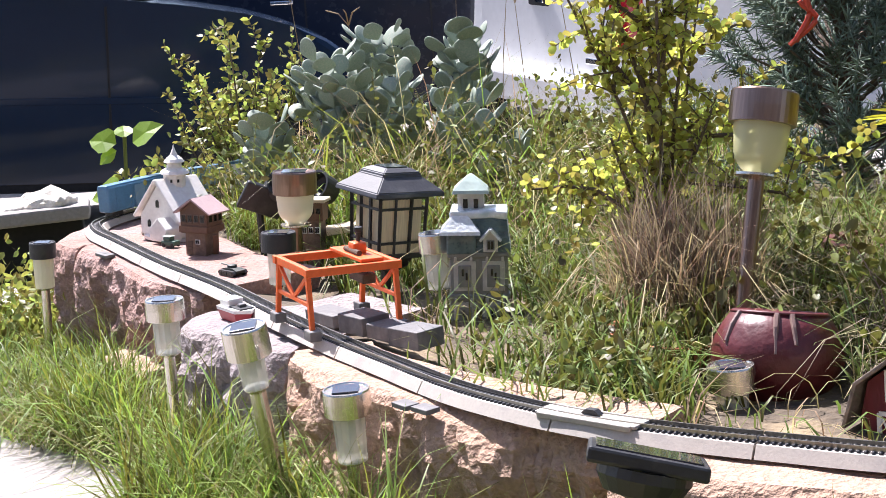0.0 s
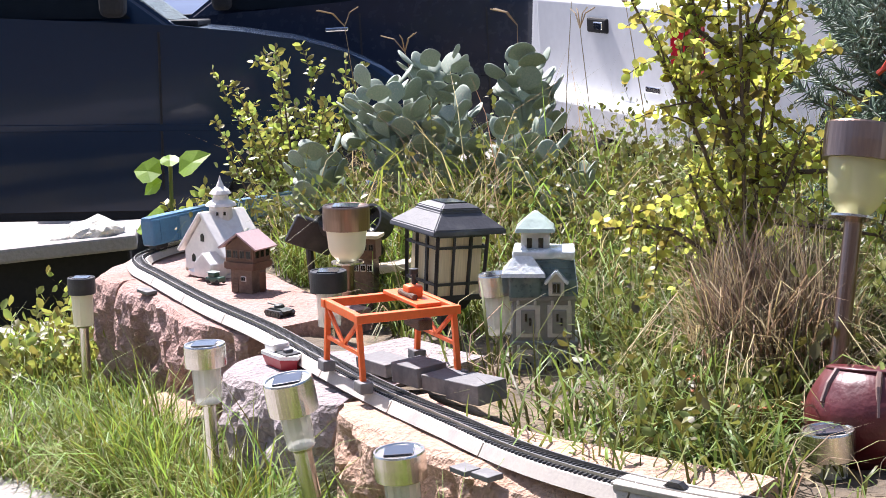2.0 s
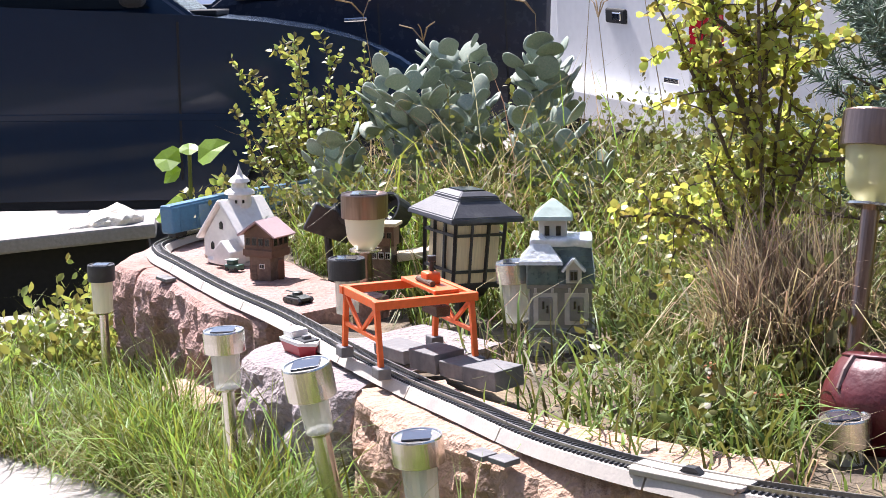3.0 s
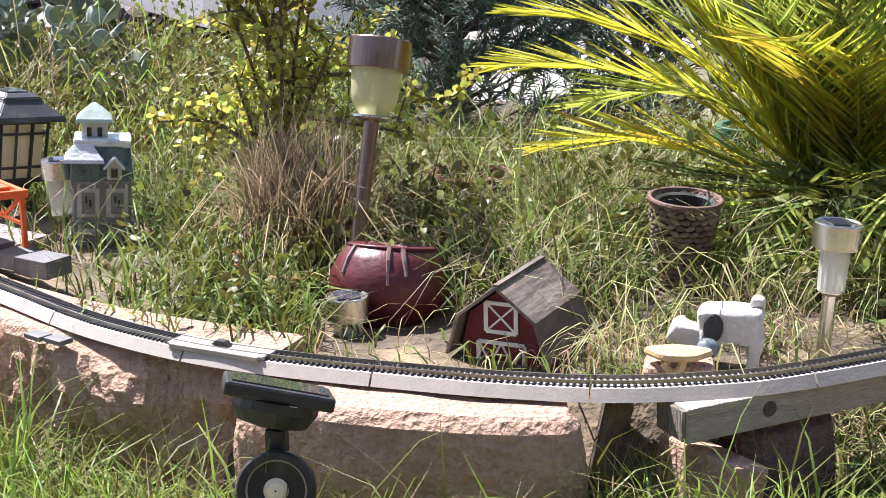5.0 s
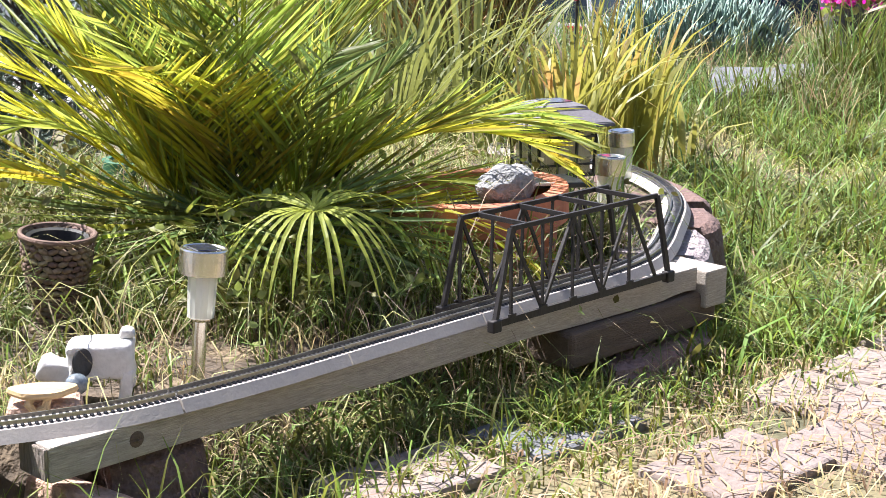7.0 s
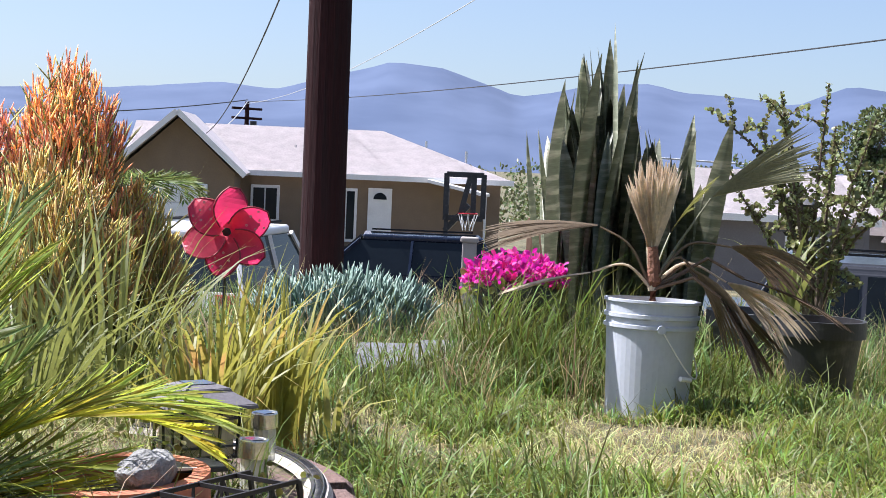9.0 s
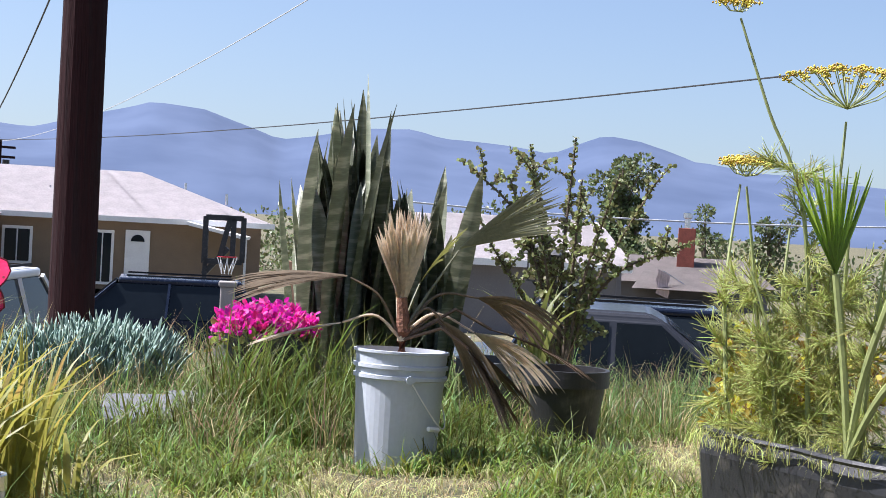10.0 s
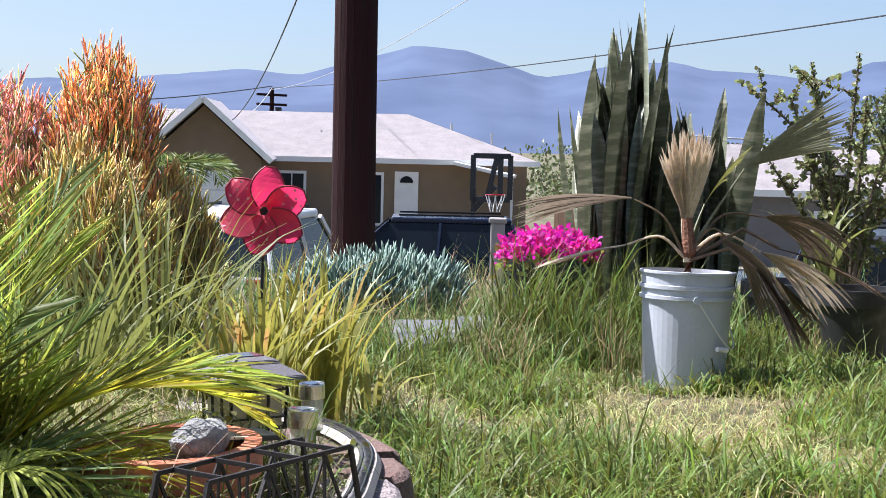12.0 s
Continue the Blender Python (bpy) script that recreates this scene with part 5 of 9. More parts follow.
for s in (-1, 1):
    part("roof", bar((0, 0, 0.116), (s * 0.056, 0, 0.04), 0.08, 0.006, bevel=0.002), CERAMIC, church)
part("porch", prism([(-0.02, 0.005), (0.02, 0.005), (0.02, 0.03), (0, 0.05), (-0.02, 0.03)], 0.03, bevel=0.002), CERAMIC, church, at=pose(0.03, -0.045, 0))
tower = part("bell_tower", lathe([(0.017, 0.09), (0.017, 0.122), (0.023, 0.125), (0.021, 0.13), (0.012, 0.136), (0.011, 0.144), (0.016, 0.147), (0.013, 0.153), (0.006, 0.160), (0.002, 0.172), (0.0005, 0.18)], 12), CERAMIC, church)
for x, z in ((-0.022, 0.03), (0.014, 0.035), (0.0, 0.07)):
    part("window", prism([(-0.0035, -0.007), (0.0035, -0.007), (0.0035, 0.004), (0, 0.008), (-0.0035, 0.004)], 0.002), DARK_PANE, church, at=pose(x, -0.0352, z))
for k in range(5):
    part("tower_window", box((0.003, 0.002, 0.006)), DARK_PANE, tower, at=Matrix.Rotation(-1.2 + k * 0.6, 4, "Z") @ pose(0, -0.0172, 0.112))

signal = thing("model_house", stood(-1.492, 2.675, RAIL_Z, -8), "two-storey brown model signal box with a pink gabled roof", "model house")
part("lower_storey", box((0.046, 0.042, 0.046), (0, 0, 0.023), 0.0008), BROWN_LOWER, signal)
part("wall", prism([(-0.03, 0.042), (0.03, 0.042), (0.03, 0.083), (0, 0.103), (-0.03, 0.083)], 0.05, bevel=0.0006), BROWN_KIT, signal)
for s in (-1, 1):
    part("roof", bar((0, 0, 0.107), (s * 0.041, 0, 0.08), 0.064, 0.003), KIT_ROOF, signal)
part("balcony", box((0.064, 0.056, 0.012), (0, 0, 0.05), 0.001), BROWN_KIT, signal)
for k in range(4):
    small_window(signal, -0.021 + k * 0.014, -0.0256, 0.07, 0.0115, 0.016, BROWN_LOWER, DARK_PANE)
for k in range(3):
    small_window(signal, 0.0306, -0.015 + k * 0.015, 0.07, 0.0115, 0.016, BROWN_LOWER, DARK_PANE, 90)
small_window(signal, 0.005, -0.0215, 0.026, 0.011, 0.009, WHITE_TRIM, DARK_PANE)
part("door", box((0.01, 0.0015, 0.026), (-0.012, -0.0215, 0.014)), DARK_WOOD, signal)
part("stairs", bar((0.03, 0.0, 0.002), (0.044, -0.018, 0.042), 0.01, 0.003), BROWN_KIT, signal)

tower2 = thing("model_house", stood(-1.262, 2.665, 0.31, 8), "narrow brown model tower with a cream roof", "model house")
part("wall", box((0.04, 0.034, 0.095), (0, 0, 0.05), 0.0008), BROWN_LOWER, tower2)
part("upper_storey", box((0.04, 0.034, 0.034), (0.006, -0.004, 0.112), 0.0008), BROWN_KIT, tower2)
part("roof", box((0.05, 0.044, 0.006), (0.006, -0.004, 0.132), 0.001), mat("cream_card", (0.6, 0.5, 0.36), 0.8, vary=0.15, scale=20, bump=0.05), tower2)
for k in range(3):
    small_window(tower2, -0.01 + 0.012 * k, -0.0176, 0.078, 0.009, 0.012, WHITE_TRIM, DARK_PANE)
    small_window(tower2, -0.004 + 0.011 * k, -0.0216, 0.114, 0.009, 0.012, BROWN_LOWER, DARK_PANE)
solo("cream_plank", box((0.11, 0.05, 0.012), bevel=0.002), MATS["cream_card"], pose(-1.185, 2.70, 0.385, 0, -4, 24), "cream wooden plank laid behind the lantern", "plank")
solo("wood_shim", box((0.03, 0.012, 0.008), bevel=0.001), MATS["old_wood"], pose(-1.74, 2.9, RAIL_Z + 0.004, 0, 0, 40), "small wooden shim inside the bend of the track", "shim")
for x, y, a in ((-1.72, 2.69, -38), (-1.7, 2.675, -36), (-0.72, 1.735, -36), (-0.69, 1.72, -33)):
    solo("track_shim", box((0.03, 0.02, 0.006), bevel=0.0008), GREY_FOAM, pose(x, y, RAIL_Z + 0.0005, 0, 0, a), "dark shim pushed under the track", "shim", "track shims")

# snow-covered ceramic house
TEAL = mat("teal_glaze", (0.05, 0.10, 0.115), 0.3, vary=0.25, scale=40, grain=150, bump=0.1, coat=0.5, second=(0.09, 0.15, 0.16))
GREY_GLAZE = mat("grey_glaze", (0.22, 0.22, 0.21), 0.4, vary=0.2, scale=30, grain=150, bump=0.1, coat=0.4, second=(0.15, 0.16, 0.16), mix=(0.5, 0.7))
SNOW = mat("snow_glaze", (0.72, 0.76, 0.78), 0.25, vary=0.15, scale=50, grain=200, bump=0.15, coat=0.6, second=(0.35, 0.45, 0.47), mix=(0.55, 0.75))
PALE_PANEL = mat("pale_panel", (0.55, 0.53, 0.48), 0.5, vary=0.15, scale=40, grain=150, bump=0.1)
vic = thing("ceramic_house", stood(-0.842, 2.358, 0.27, 17), "tall grey ceramic townhouse with a teal mansard roof under snow", "ornament house")
part("wall", box((0.088, 0.07, 0.13), (0, 0, 0.065), 0.002), GREY_GLAZE, vic)
for z in (0.004, 0.066, 0.131):
    part("cornice", box((0.096, 0.078, 0.008), (0, 0, z), 0.002), GREY_GLAZE, vic)
for s, y in ((0, -0.0352),):
    for j, z in enumerate((0.034, 0.098)):
        for x in (-0.022, 0.022):
            pan = part("window", box((0.034, 0.003, 0.046), bevel=0.0008), PALE_PANEL, vic, "pale recessed window panel", pose(x, y, z))
            part("surround", box((0.02, 0.003, 0.034), (0, -0.002, 0), 0.001), GREY_GLAZE, pan)
            for k in (-1, 1):
                part("pane", box((0.003, 0.002, 0.011), (k * 0.0028, -0.0037, 0.003 - k * 0.003)), DARK_PANE, pan)
for y in (-0.014, 0.014):
    for z in (0.034, 0.098):
        part("window", box((0.003, 0.02, 0.04), bevel=0.0008), PALE_PANEL, vic, at=pose(-0.0452, y, z))
bm = bmesh.new()
rings = [[bm.verts.new((sx * a, sy * b, z)) for sx, sy in ((-1, -1), (1, -1), (1, 1), (-1, 1))] for a, b, z in ((0.048, 0.039, 0.135), (0.042, 0.033, 0.187), (0.043, 0.034, 0.189))]
for a, b in zip(rings, rings[1:]):
    for k in range(4):
        bm.faces.new((a[k], a[(k + 1) % 4], b[(k + 1) % 4], b[k]))
bm.faces.new(rings[-1])
part("mansard_roof", bm, TEAL, vic)
for k in range(6):
    q = (k + 0.5) / 6
    a, b = 0.0485 - 0.006 * q, 0.0395 - 0.006 * q
    part("slate_course", box((2 * a, 2 * b, 0.0022), (0, 0, 0.135 + 0.052 * q), 0.0006), TEAL, vic)
for x in (-0.036, -0.012, 0.012, 0.036):
    for z in (0.125, 0.061):
        part("bracket", box((0.004, 0.006, 0.007), (x, -0.0375, z), 0.001), PALE_PANEL, vic)
bm = box((0.088, 0.072, 0.012), (0, 0, 0.192), 0.004, segments=3)
bmesh.ops.subdivide_edges(bm, edges=list(bm.edges), cuts=3, use_grid_fill=True)
for v in bm.verts:
    v.co += Vector((0.3, 0.3, 1)) * 0.004 * noise.noise(v.co * 60)
part("snow", bm, SNOW, vic, "lumpy white snow glaze", smooth=True)
for x, y, tz in ((0.018, -0.046, 0.137),):
    dor = part("dormer", prism([(-0.011, 0), (0.011, 0), (0.011, 0.02), (0, 0.032), (-0.011, 0.02)], 0.02, bevel=0.0006), PALE_PANEL, vic, at=pose(x, y + 0.008, tz))
    for s in (-1, 1):
        part("roof", bar((0, -0.002, 0.035), (s * 0.016, -0.002, 0.017), 0.026, 0.004, bevel=0.001), SNOW, dor)
    small_window(dor, 0, -0.0105, 0.011, 0.012, 0.016, GREY_GLAZE, DARK_PANE)
tow = part("corner_bay", box((0.046, 0.042, 0.038), (-0.026, -0.02, 0.151), 0.003), TEAL, vic)
part("tower_roof", lathe([(0.044, 0.164), (0.042, 0.169), (0.03, 0.179), (0.014, 0.194), (0.003, 0.203), (0.0005, 0.205)], 4), SNOW, tow, at=pose(-0.028, -0.024, 0, 0, 0, 45))
cup = part("cupola", box((0.04, 0.036, 0.036), (-0.012, 0.006, 0.208), 0.001), PALE_PANEL, vic)
part("cupola_roof", lathe([(0.04, 0.222), (0.037, 0.227), (0.02, 0.239), (0.006, 0.248), (0.001, 0.25)], 4), mat("mint_roof", (0.42, 0.52, 0.47), 0.4, vary=0.15, scale=40, bump=0.1, coat=0.4), cup, at=pose(-0.012, 0.006, 0, 0, 0, 45))
for x in (-0.008, 0.008):
    part("pane", box((0.007, 0.002, 0.014), (-0.012 + x, -0.0118, 0.206)), DARK_PANE, cup)

# ---- red barn ----
BARN_RED = mat("barn_red", (0.125, 0.012, 0.018), 0.7, vary=0.25, scale=20, grain=120, bump=0.15, stretch=(1, 1, 0.2))
BARN_ROOF = mat("barn_roof", (0.125, 0.098, 0.08), 0.75, vary=0.4, scale=18, grain=120, bump=0.3, second=(0.29, 0.235, 0.19), mix=(0.52, 0.72), stretch=(1, 0.3, 1))
barn = thing("birdhouse_barn", pose(-0.15, 1.83, 0.257, 0, 0, -21) @ Matrix.Diagonal((1.14, 1, 1.04, 1)), "dark red wooden barn with a grey gambrel roof and white crosses", "barn")
wall = [(-0.04, 0), (0.04, 0), (0.046, 0.06), (0.037, 0.1), (0, 0.132), (-0.037, 0.1), (-0.046, 0.06)]
part("wall", prism(wall, 0.115, bevel=0.0008), BARN_RED, barn)
for s in (-1, 1):
    part("upper_roof", bar((-s * 0.001, -0.004, 0.138), (s * 0.044, -0.004, 0.1), 0.142, 0.004, bevel=0.0008), BARN_ROOF, barn)
    part("lower_roof", bar((s * 0.043, -0.004, 0.101), (s * 0.057, -0.004, 0.052), 0.142, 0.004, bevel=0.0008), BARN_ROOF, barn)
part("ridge_cap", bar((0, -0.074, 0.1395), (0, 0.066, 0.1395), 0.006, 0.003), BARN_ROOF, barn)


def cross_window(z, w, h, n=1):
    win = part("window", box((w, 0.001, h), (0, 0, 0)), BARN_RED, barn, at=pose(0.0, -0.0582, z))
    for a, b in (((-w / 2, -h / 2), (w / 2, -h / 2)), ((-w / 2, h / 2), (w / 2, h / 2)), ((-w / 2, -h / 2), (-w / 2, h / 2)), ((w / 2, -h / 2), (w / 2, h / 2))):
        part("frame", bar((a[0], -0.001, a[1]), (b[0], -0.001, b[1]), 0.002, 0.0045), TOY_WHITE, win, "white frame board")
    for k in range(n):
        x0, x1 = -w / 2 + w * k / n, -w / 2 + w * (k + 1) / n
        for a, b in (((x0, -h / 2), (x1, h / 2)), ((x0, h / 2), (x1, -h / 2))):
            part("crosspiece", bar((a[0], -0.0008, a[1]), (b[0], -0.0008, b[1]), 0.0016, 0.0022), TOY_WHITE, win, "white crosspiece")


cross_window(0.098, 0.034, 0.034)
cross_window(0.042, 0.052, 0.052, 2)

# ---- dog ornament, wooden ring, stone ----
PLASTER = mat("white_plaster", (0.58, 0.565, 0.53), 0.7, vary=0.15, scale=20, grain=120, bump=0.2, second=(0.5, 0.5, 0.47), mix=(0.6, 0.75))
PLASTER_BLACK = mat("black_plaster", (0.035, 0.035, 0.035), 0.7, vary=0.3, scale=20, grain=120, bump=0.2)


def blob(parts):
    """One rounded body from balls (centre, radii), merged."""
    bm = bmesh.new()
    for c, r in parts:
        made = bmesh.ops.create_icosphere(bm, subdivisions=3, radius=1)["verts"]
        bmesh.ops.transform(bm, matrix=Matrix.Translation(c) @ Matrix.Diagonal((*r, 1)), verts=made)
    return bm


cow = thing("animal_ornament", pose(0.078, 1.755, 0.318, 0, 6, -8) @ Matrix.Scale(0.87, 4), "white and black plaster animal ornament lying in the weeds", "ornament")
bm = box((0.085, 0.05, 0.052), (0.014, 0, 0.05), 0.01, segments=3, turn=Matrix.Rotation(radians(-7), 4, "Y"))
box((0.045, 0.036, 0.032), (-0.043, -0.004, 0.03), 0.009, bm, Matrix.Rotation(radians(12), 4, "Y"), 3)
box((0.02, 0.014, 0.014), (0.045, 0.0, 0.087), 0.005, bm)
box((0.014, 0.05, 0.012), (-0.022, 0.0, 0.062), 0.004, bm)
for x, y in ((-0.018, -0.018), (0.048, -0.018), (-0.018, 0.018), (0.048, 0.018)):
    box((0.018, 0.016, 0.05), (x, y, 0.018), 0.004, bm)
bmesh.ops.subdivide_edges(bm, edges=list(bm.edges), cuts=1, use_grid_fill=True)
for v in bm.verts:
    v.co += Vector((1, 1, 1)) * 0.004 * noise.noise(v.co * 60)
part("body", bm, PLASTER, cow, smooth=True)
part("spot", blob([((0.004, -0.026, 0.05), (0.013, 0.004, 0.02)), ((0.0, -0.025, 0.034), (0.009, 0.004, 0.01))]), PLASTER_BLACK, cow, "black painted patch", pose(-0.012, 0, 0))
ball = solo("glass_ball", blob([((0, 0, 0.012), (0.013, 0.013, 0.012))]), mat("speckled_ball", (0.16, 0.19, 0.21), 0.2, vary=0.6, scale=60, grain=200, bump=0.1, coat=0.5), pose(0.065, 1.712, 0.333), "dark speckled ball in front of the plaster animal", "ball", smooth=True)
TAN_WOOD = mat("tan_wood", (0.47, 0.33, 0.165), 0.6, vary=0.25, scale=14, grain=90, bump=0.15, stretch=(1, 4, 4))
ring = thing("wood_ornament", pose(0.028, 1.632, 0.357, 0, 0, -5), "small tan wooden slab ornament with an eyelet on a pink stone", "wood ornament")
bm = lathe([(0.001, 0.004), (0.7, 0.004), (0.95, 0.006), (1.0, 0.009), (0.96, 0.0125), (0.7, 0.0135), (0.001, 0.0135)], 28)
for v in bm.verts:
    a = math.atan2(v.co.y, v.co.x)
    v.co.x *= 0.035 * (1 + 0.14 * math.sin(3 * a))
    v.co.y *= 0.021
part("slab", bm, TAN_WOOD, ring)
part("leg", tube([(-0.008, -0.012, 0.008), (-0.014, -0.015, 0.0), (-0.006, -0.016, -0.009), (0.004, -0.015, -0.004), (0.006, -0.012, 0.007)], 0.005, 8), TAN_WOOD, ring)
bm = box((0.085, 0.05, 0.07), (0, 0, 0), 0.006)
for v in bm.verts:
    v.co.x *= 1 - 0.25 * (v.co.z / 0.035) * 0.5
solo("pink_stone", bm, STONE_TAN, pose(0.03, 1.645, 0.318, 0, 0, -4), "pink stone block behind the track", "stone")

# ---- pots ----
POT_RED = mat("red_glaze", (0.09, 0.009, 0.012), 0.45, vary=0.3, scale=12, grain=80, bump=0.15, coat=0.15, second=(0.08, 0.012, 0.012), mix=(0.5, 0.7))
POT_DRIP = mat("pale_glaze", (0.19, 0.12, 0.1), 0.4, vary=0.25, scale=20, grain=90, bump=0.1, coat=0.4)
TERRACOTTA = mat("terracotta", (0.55, 0.19, 0.095), 0.85, vary=0.2, scale=10, grain=90, bump=0.15, second=(0.36, 0.13, 0.075))


def pot(m, r0, r1, h, material, label, wall=0.008, rim=0.0, name="flower_pot", belly=0.0, soil=True):
    t = thing(name, m, label, "flower pot", "flower pots")
    prof = [(r0 * 0.92, 0), (r0, 0.004)]
    for k in range(1, 7):
        q = k / 7
        prof.append((r0 + (r1 - r0) * q + belly * math.sin(math.pi * q), h * q))
    prof += [(r1 + rim, h - (0.2 * h if rim else 0)), (r1 + rim, h), (r1 - wall, h), (r1 - wall * 1.4, h * 0.82), (0.001, h * 0.82)]
    part("body", lathe(prof, 64), material, t, smooth=bool(belly))
    if soil:
        part("soil", lathe([(r1 - wall * 1.4, h * 0.86), (r1 * 0.5, h * 0.9), (0.001, h * 0.9)], 24), SOIL, t)
    return t


red = pot(pose(-0.335, 1.965, 0.284, -13, 4, 0), 0.05, 0.058, 0.108, POT_RED, "round dark red glazed pot with pale drips", belly=0.026)
for a, drop in ((-2.35, 0.012), (-1.5, 0.034), (-1.2, 0.01)):
    part("glaze_drip", tube([(0.058 * math.cos(a), 0.058 * math.sin(a), 0.107), (0.0695 * math.cos(a), 0.0695 * math.sin(a), 0.092), (0.0785 * math.cos(a + 0.02), 0.0785 * math.sin(a + 0.02), 0.078 - drop * 0.5)], 0.004, 6, taper=0.6), POT_DRIP, red, "pale glaze drip")
part("glaze_rim", lathe([(0.05, 0.107), (0.055, 0.111), (0.06, 0.108), (0.056, 0.105)], 48), POT_RED, red, "worn glazed rim", smooth=True)
pot(pose(-0.5, 2.07, 0.27, 0, 8, 0), 0.055, 0.075, 0.075, TERRACOTTA, "broken low terracotta pot hidden in the grass")
pot(pose(-0.262, 2.47, 0.235, 0, 0, 0), 0.05, 0.062, 0.15, POT_RED, "red glazed pot behind the barn", rim=0.008)
pot(pose(0.69, 2.25, 0.2, 0, -3, 12), 0.105, 0.125, 0.235, TERRACOTTA, "large terracotta pot under the palm", rim=0.012, wall=0.014)
solo("flat_stone", blob([((0, 0, 0), (0.09, 0.06, 0.03))]), STONE_TAN, pose(-0.16, 2.33, 0.31, 6, 0, 20), "pinkish stone lying in the weeds", "stone")
ROCK = mat("lichen_rock", (0.30, 0.30, 0.29), 0.95, vary=0.4, scale=30, grain=160, bump=0.8, second=(0.17, 0.17, 0.17), mix=(0.45, 0.65))
bm = blob([((0, 0, 0.02), (0.046, 0.036, 0.032))])
for v in bm.verts:
    v.co += v.co.normalized() * (0.008 * noise.noise(v.co * 35) + 0.004 * noise.noise(v.co * 110))
solo("grey_rock", bm, ROCK, pose(0.7, 2.17, 0.432), "rounded pale grey rock on the terracotta pot", "rock")
crate = thing("black_board", pose(0.79, 2.27, 0.435, 0, 4, 14), "black plastic board lying behind the bridge", "board")
part("board", box((0.13, 0.08, 0.008), (0, 0, 0), 0.002), BLACK_PLASTIC, crate)
part("strip", box((0.045, 0.006, 0.004), (-0.02, -0.041, 0.003)), TOY_WHITE, crate, "white strip")

# ---- woven planter ----
WICKER = mat("wicker", (0.19, 0.135, 0.09), 0.85, vary=0.3, scale=40, grain=150, bump=0.3, island=0.35)
vase = thing("wicker_planter", pose(0.045, 2.07, 0.255, 3, 4, 0) @ Matrix.Diagonal((0.86, 0.86, 1, 1)), "hourglass wicker planter with a dark inside", "planter")
prof = [(0.05, 0.0), (0.044, 0.03), (0.032, 0.065), (0.03, 0.085), (0.04, 0.11), (0.05, 0.145), (0.053, 0.18)]
part("liner", lathe([(r - 0.006, z) for r, z in prof] + [(0.04, 0.178), (0.036, 0.14), (0.001, 0.13)], 24), BLACK_PLASTIC, vase, "black liner")
rng = np.random.default_rng(4)
places, axes = [], []
for j in range(22):
    z = 0.004 + j * 0.0083
    r = np.interp(z, [b for _, b in prof], [a for a, _ in prof])
    k_n = 22
    for k in range(k_n):
        a = 2 * math.pi * (k + 0.5 * (j % 2)) / k_n
        places.append((r * math.cos(a), r * math.sin(a), z))
        s = rng.uniform(-0.25, 0.25)
        axes.append(np.array([[math.cos(a), -math.sin(a), 0], [math.sin(a), math.cos(a), s], [0, -s, 1]]))
bead = bmesh.new()
bmesh.ops.create_icosphere(bead, subdivisions=1, radius=1)
bv, bf = [tuple(v.co) for v in bead.verts], [tuple(v.index for v in f.verts) for f in bead.faces]
bead.free()
me = stamp("weave", bv, bf, np.array(places), np.array(axes), np.tile([[0.0045, 0.0095, 0.0048]], (len(places), 1)), WICKER, True)
tagged(part("weave", me, WICKER, vase), kind="stuff")
part("rim", lathe([(0.0555 + 0.004 * math.cos(2 * math.pi * k / 8), 0.182 + 0.004 * math.sin(2 * math.pi * k / 8)) for k in range(9)], 32), WICKER, vase)

# ---- black truss bridge ----
BRIDGE = mat("dark_bridge_plastic", (0.012, 0.009, 0.008), 0.6, vary=0.4, scale=20, grain=150, bump=0.1)
bridge = thing("truss_bridge", pose(0.7, 1.925, RAIL_Z + 0.004, 0, 0, 30.5), "black plastic truss bridge over the track", "model bridge")
L, W, HT = 0.178, 0.045, 0.122
for s in (-1, 1):
    y = s * W
    part("bottom_chord", bar((-L, y, 0.006), (L, y, 0.006), 0.005, 0.009), BRIDGE, bridge)
    part("top_chord", bar((-L + 0.03, y * 0.94, HT), (L - 0.03, y * 0.94, HT), 0.0045, 0.006), BRIDGE, bridge)
    for e in (-1, 1):
        part("end_post", bar((e * L, y, 0.004), (e * (L - 0.03), y * 0.94, HT), 0.0055, 0.0065), BRIDGE, bridge)
        part("shoe", box((0.016, 0.012, 0.016), (e * L, y, 0.004), 0.002), BRIDGE, bridge)
    xs = [-L + 0.03 + k * (2 * L - 0.06) / 5 for k in range(6)]
    for k in range(5):
        part("diagonal", bar((xs[k] if k % 2 else xs[k + 1], y, 0.008), (xs[k + 1] if k % 2 else xs[k], y * 0.94, HT - 0.002), 0.003, 0.0045), BRIDGE, bridge)
        part("hanger", bar((xs[k], y, 0.008), (xs[k], y * 0.94, HT), 0.003, 0.0036), BRIDGE, bridge)
        part("gusset", box((0.014, 0.002, 0.012), (xs[k], y * 1.04, 0.008), 0.0), BRIDGE, bridge)
for k in range(4):
    x = -L + 0.06 + k * (2 * L - 0.12) / 3
    part("portal_tie", bar((x, -W * 0.94, HT), (x, W * 0.94, HT), 0.004, 0.006), BRIDGE, bridge)

# ---- blue train on the far bend ----
BLUE = mat("blue_plastic", (0.07, 0.19, 0.33), 0.35, vary=0.15, scale=30, grain=150, bump=0.04, coat=0.3, second=(0.07, 0.17, 0.28))


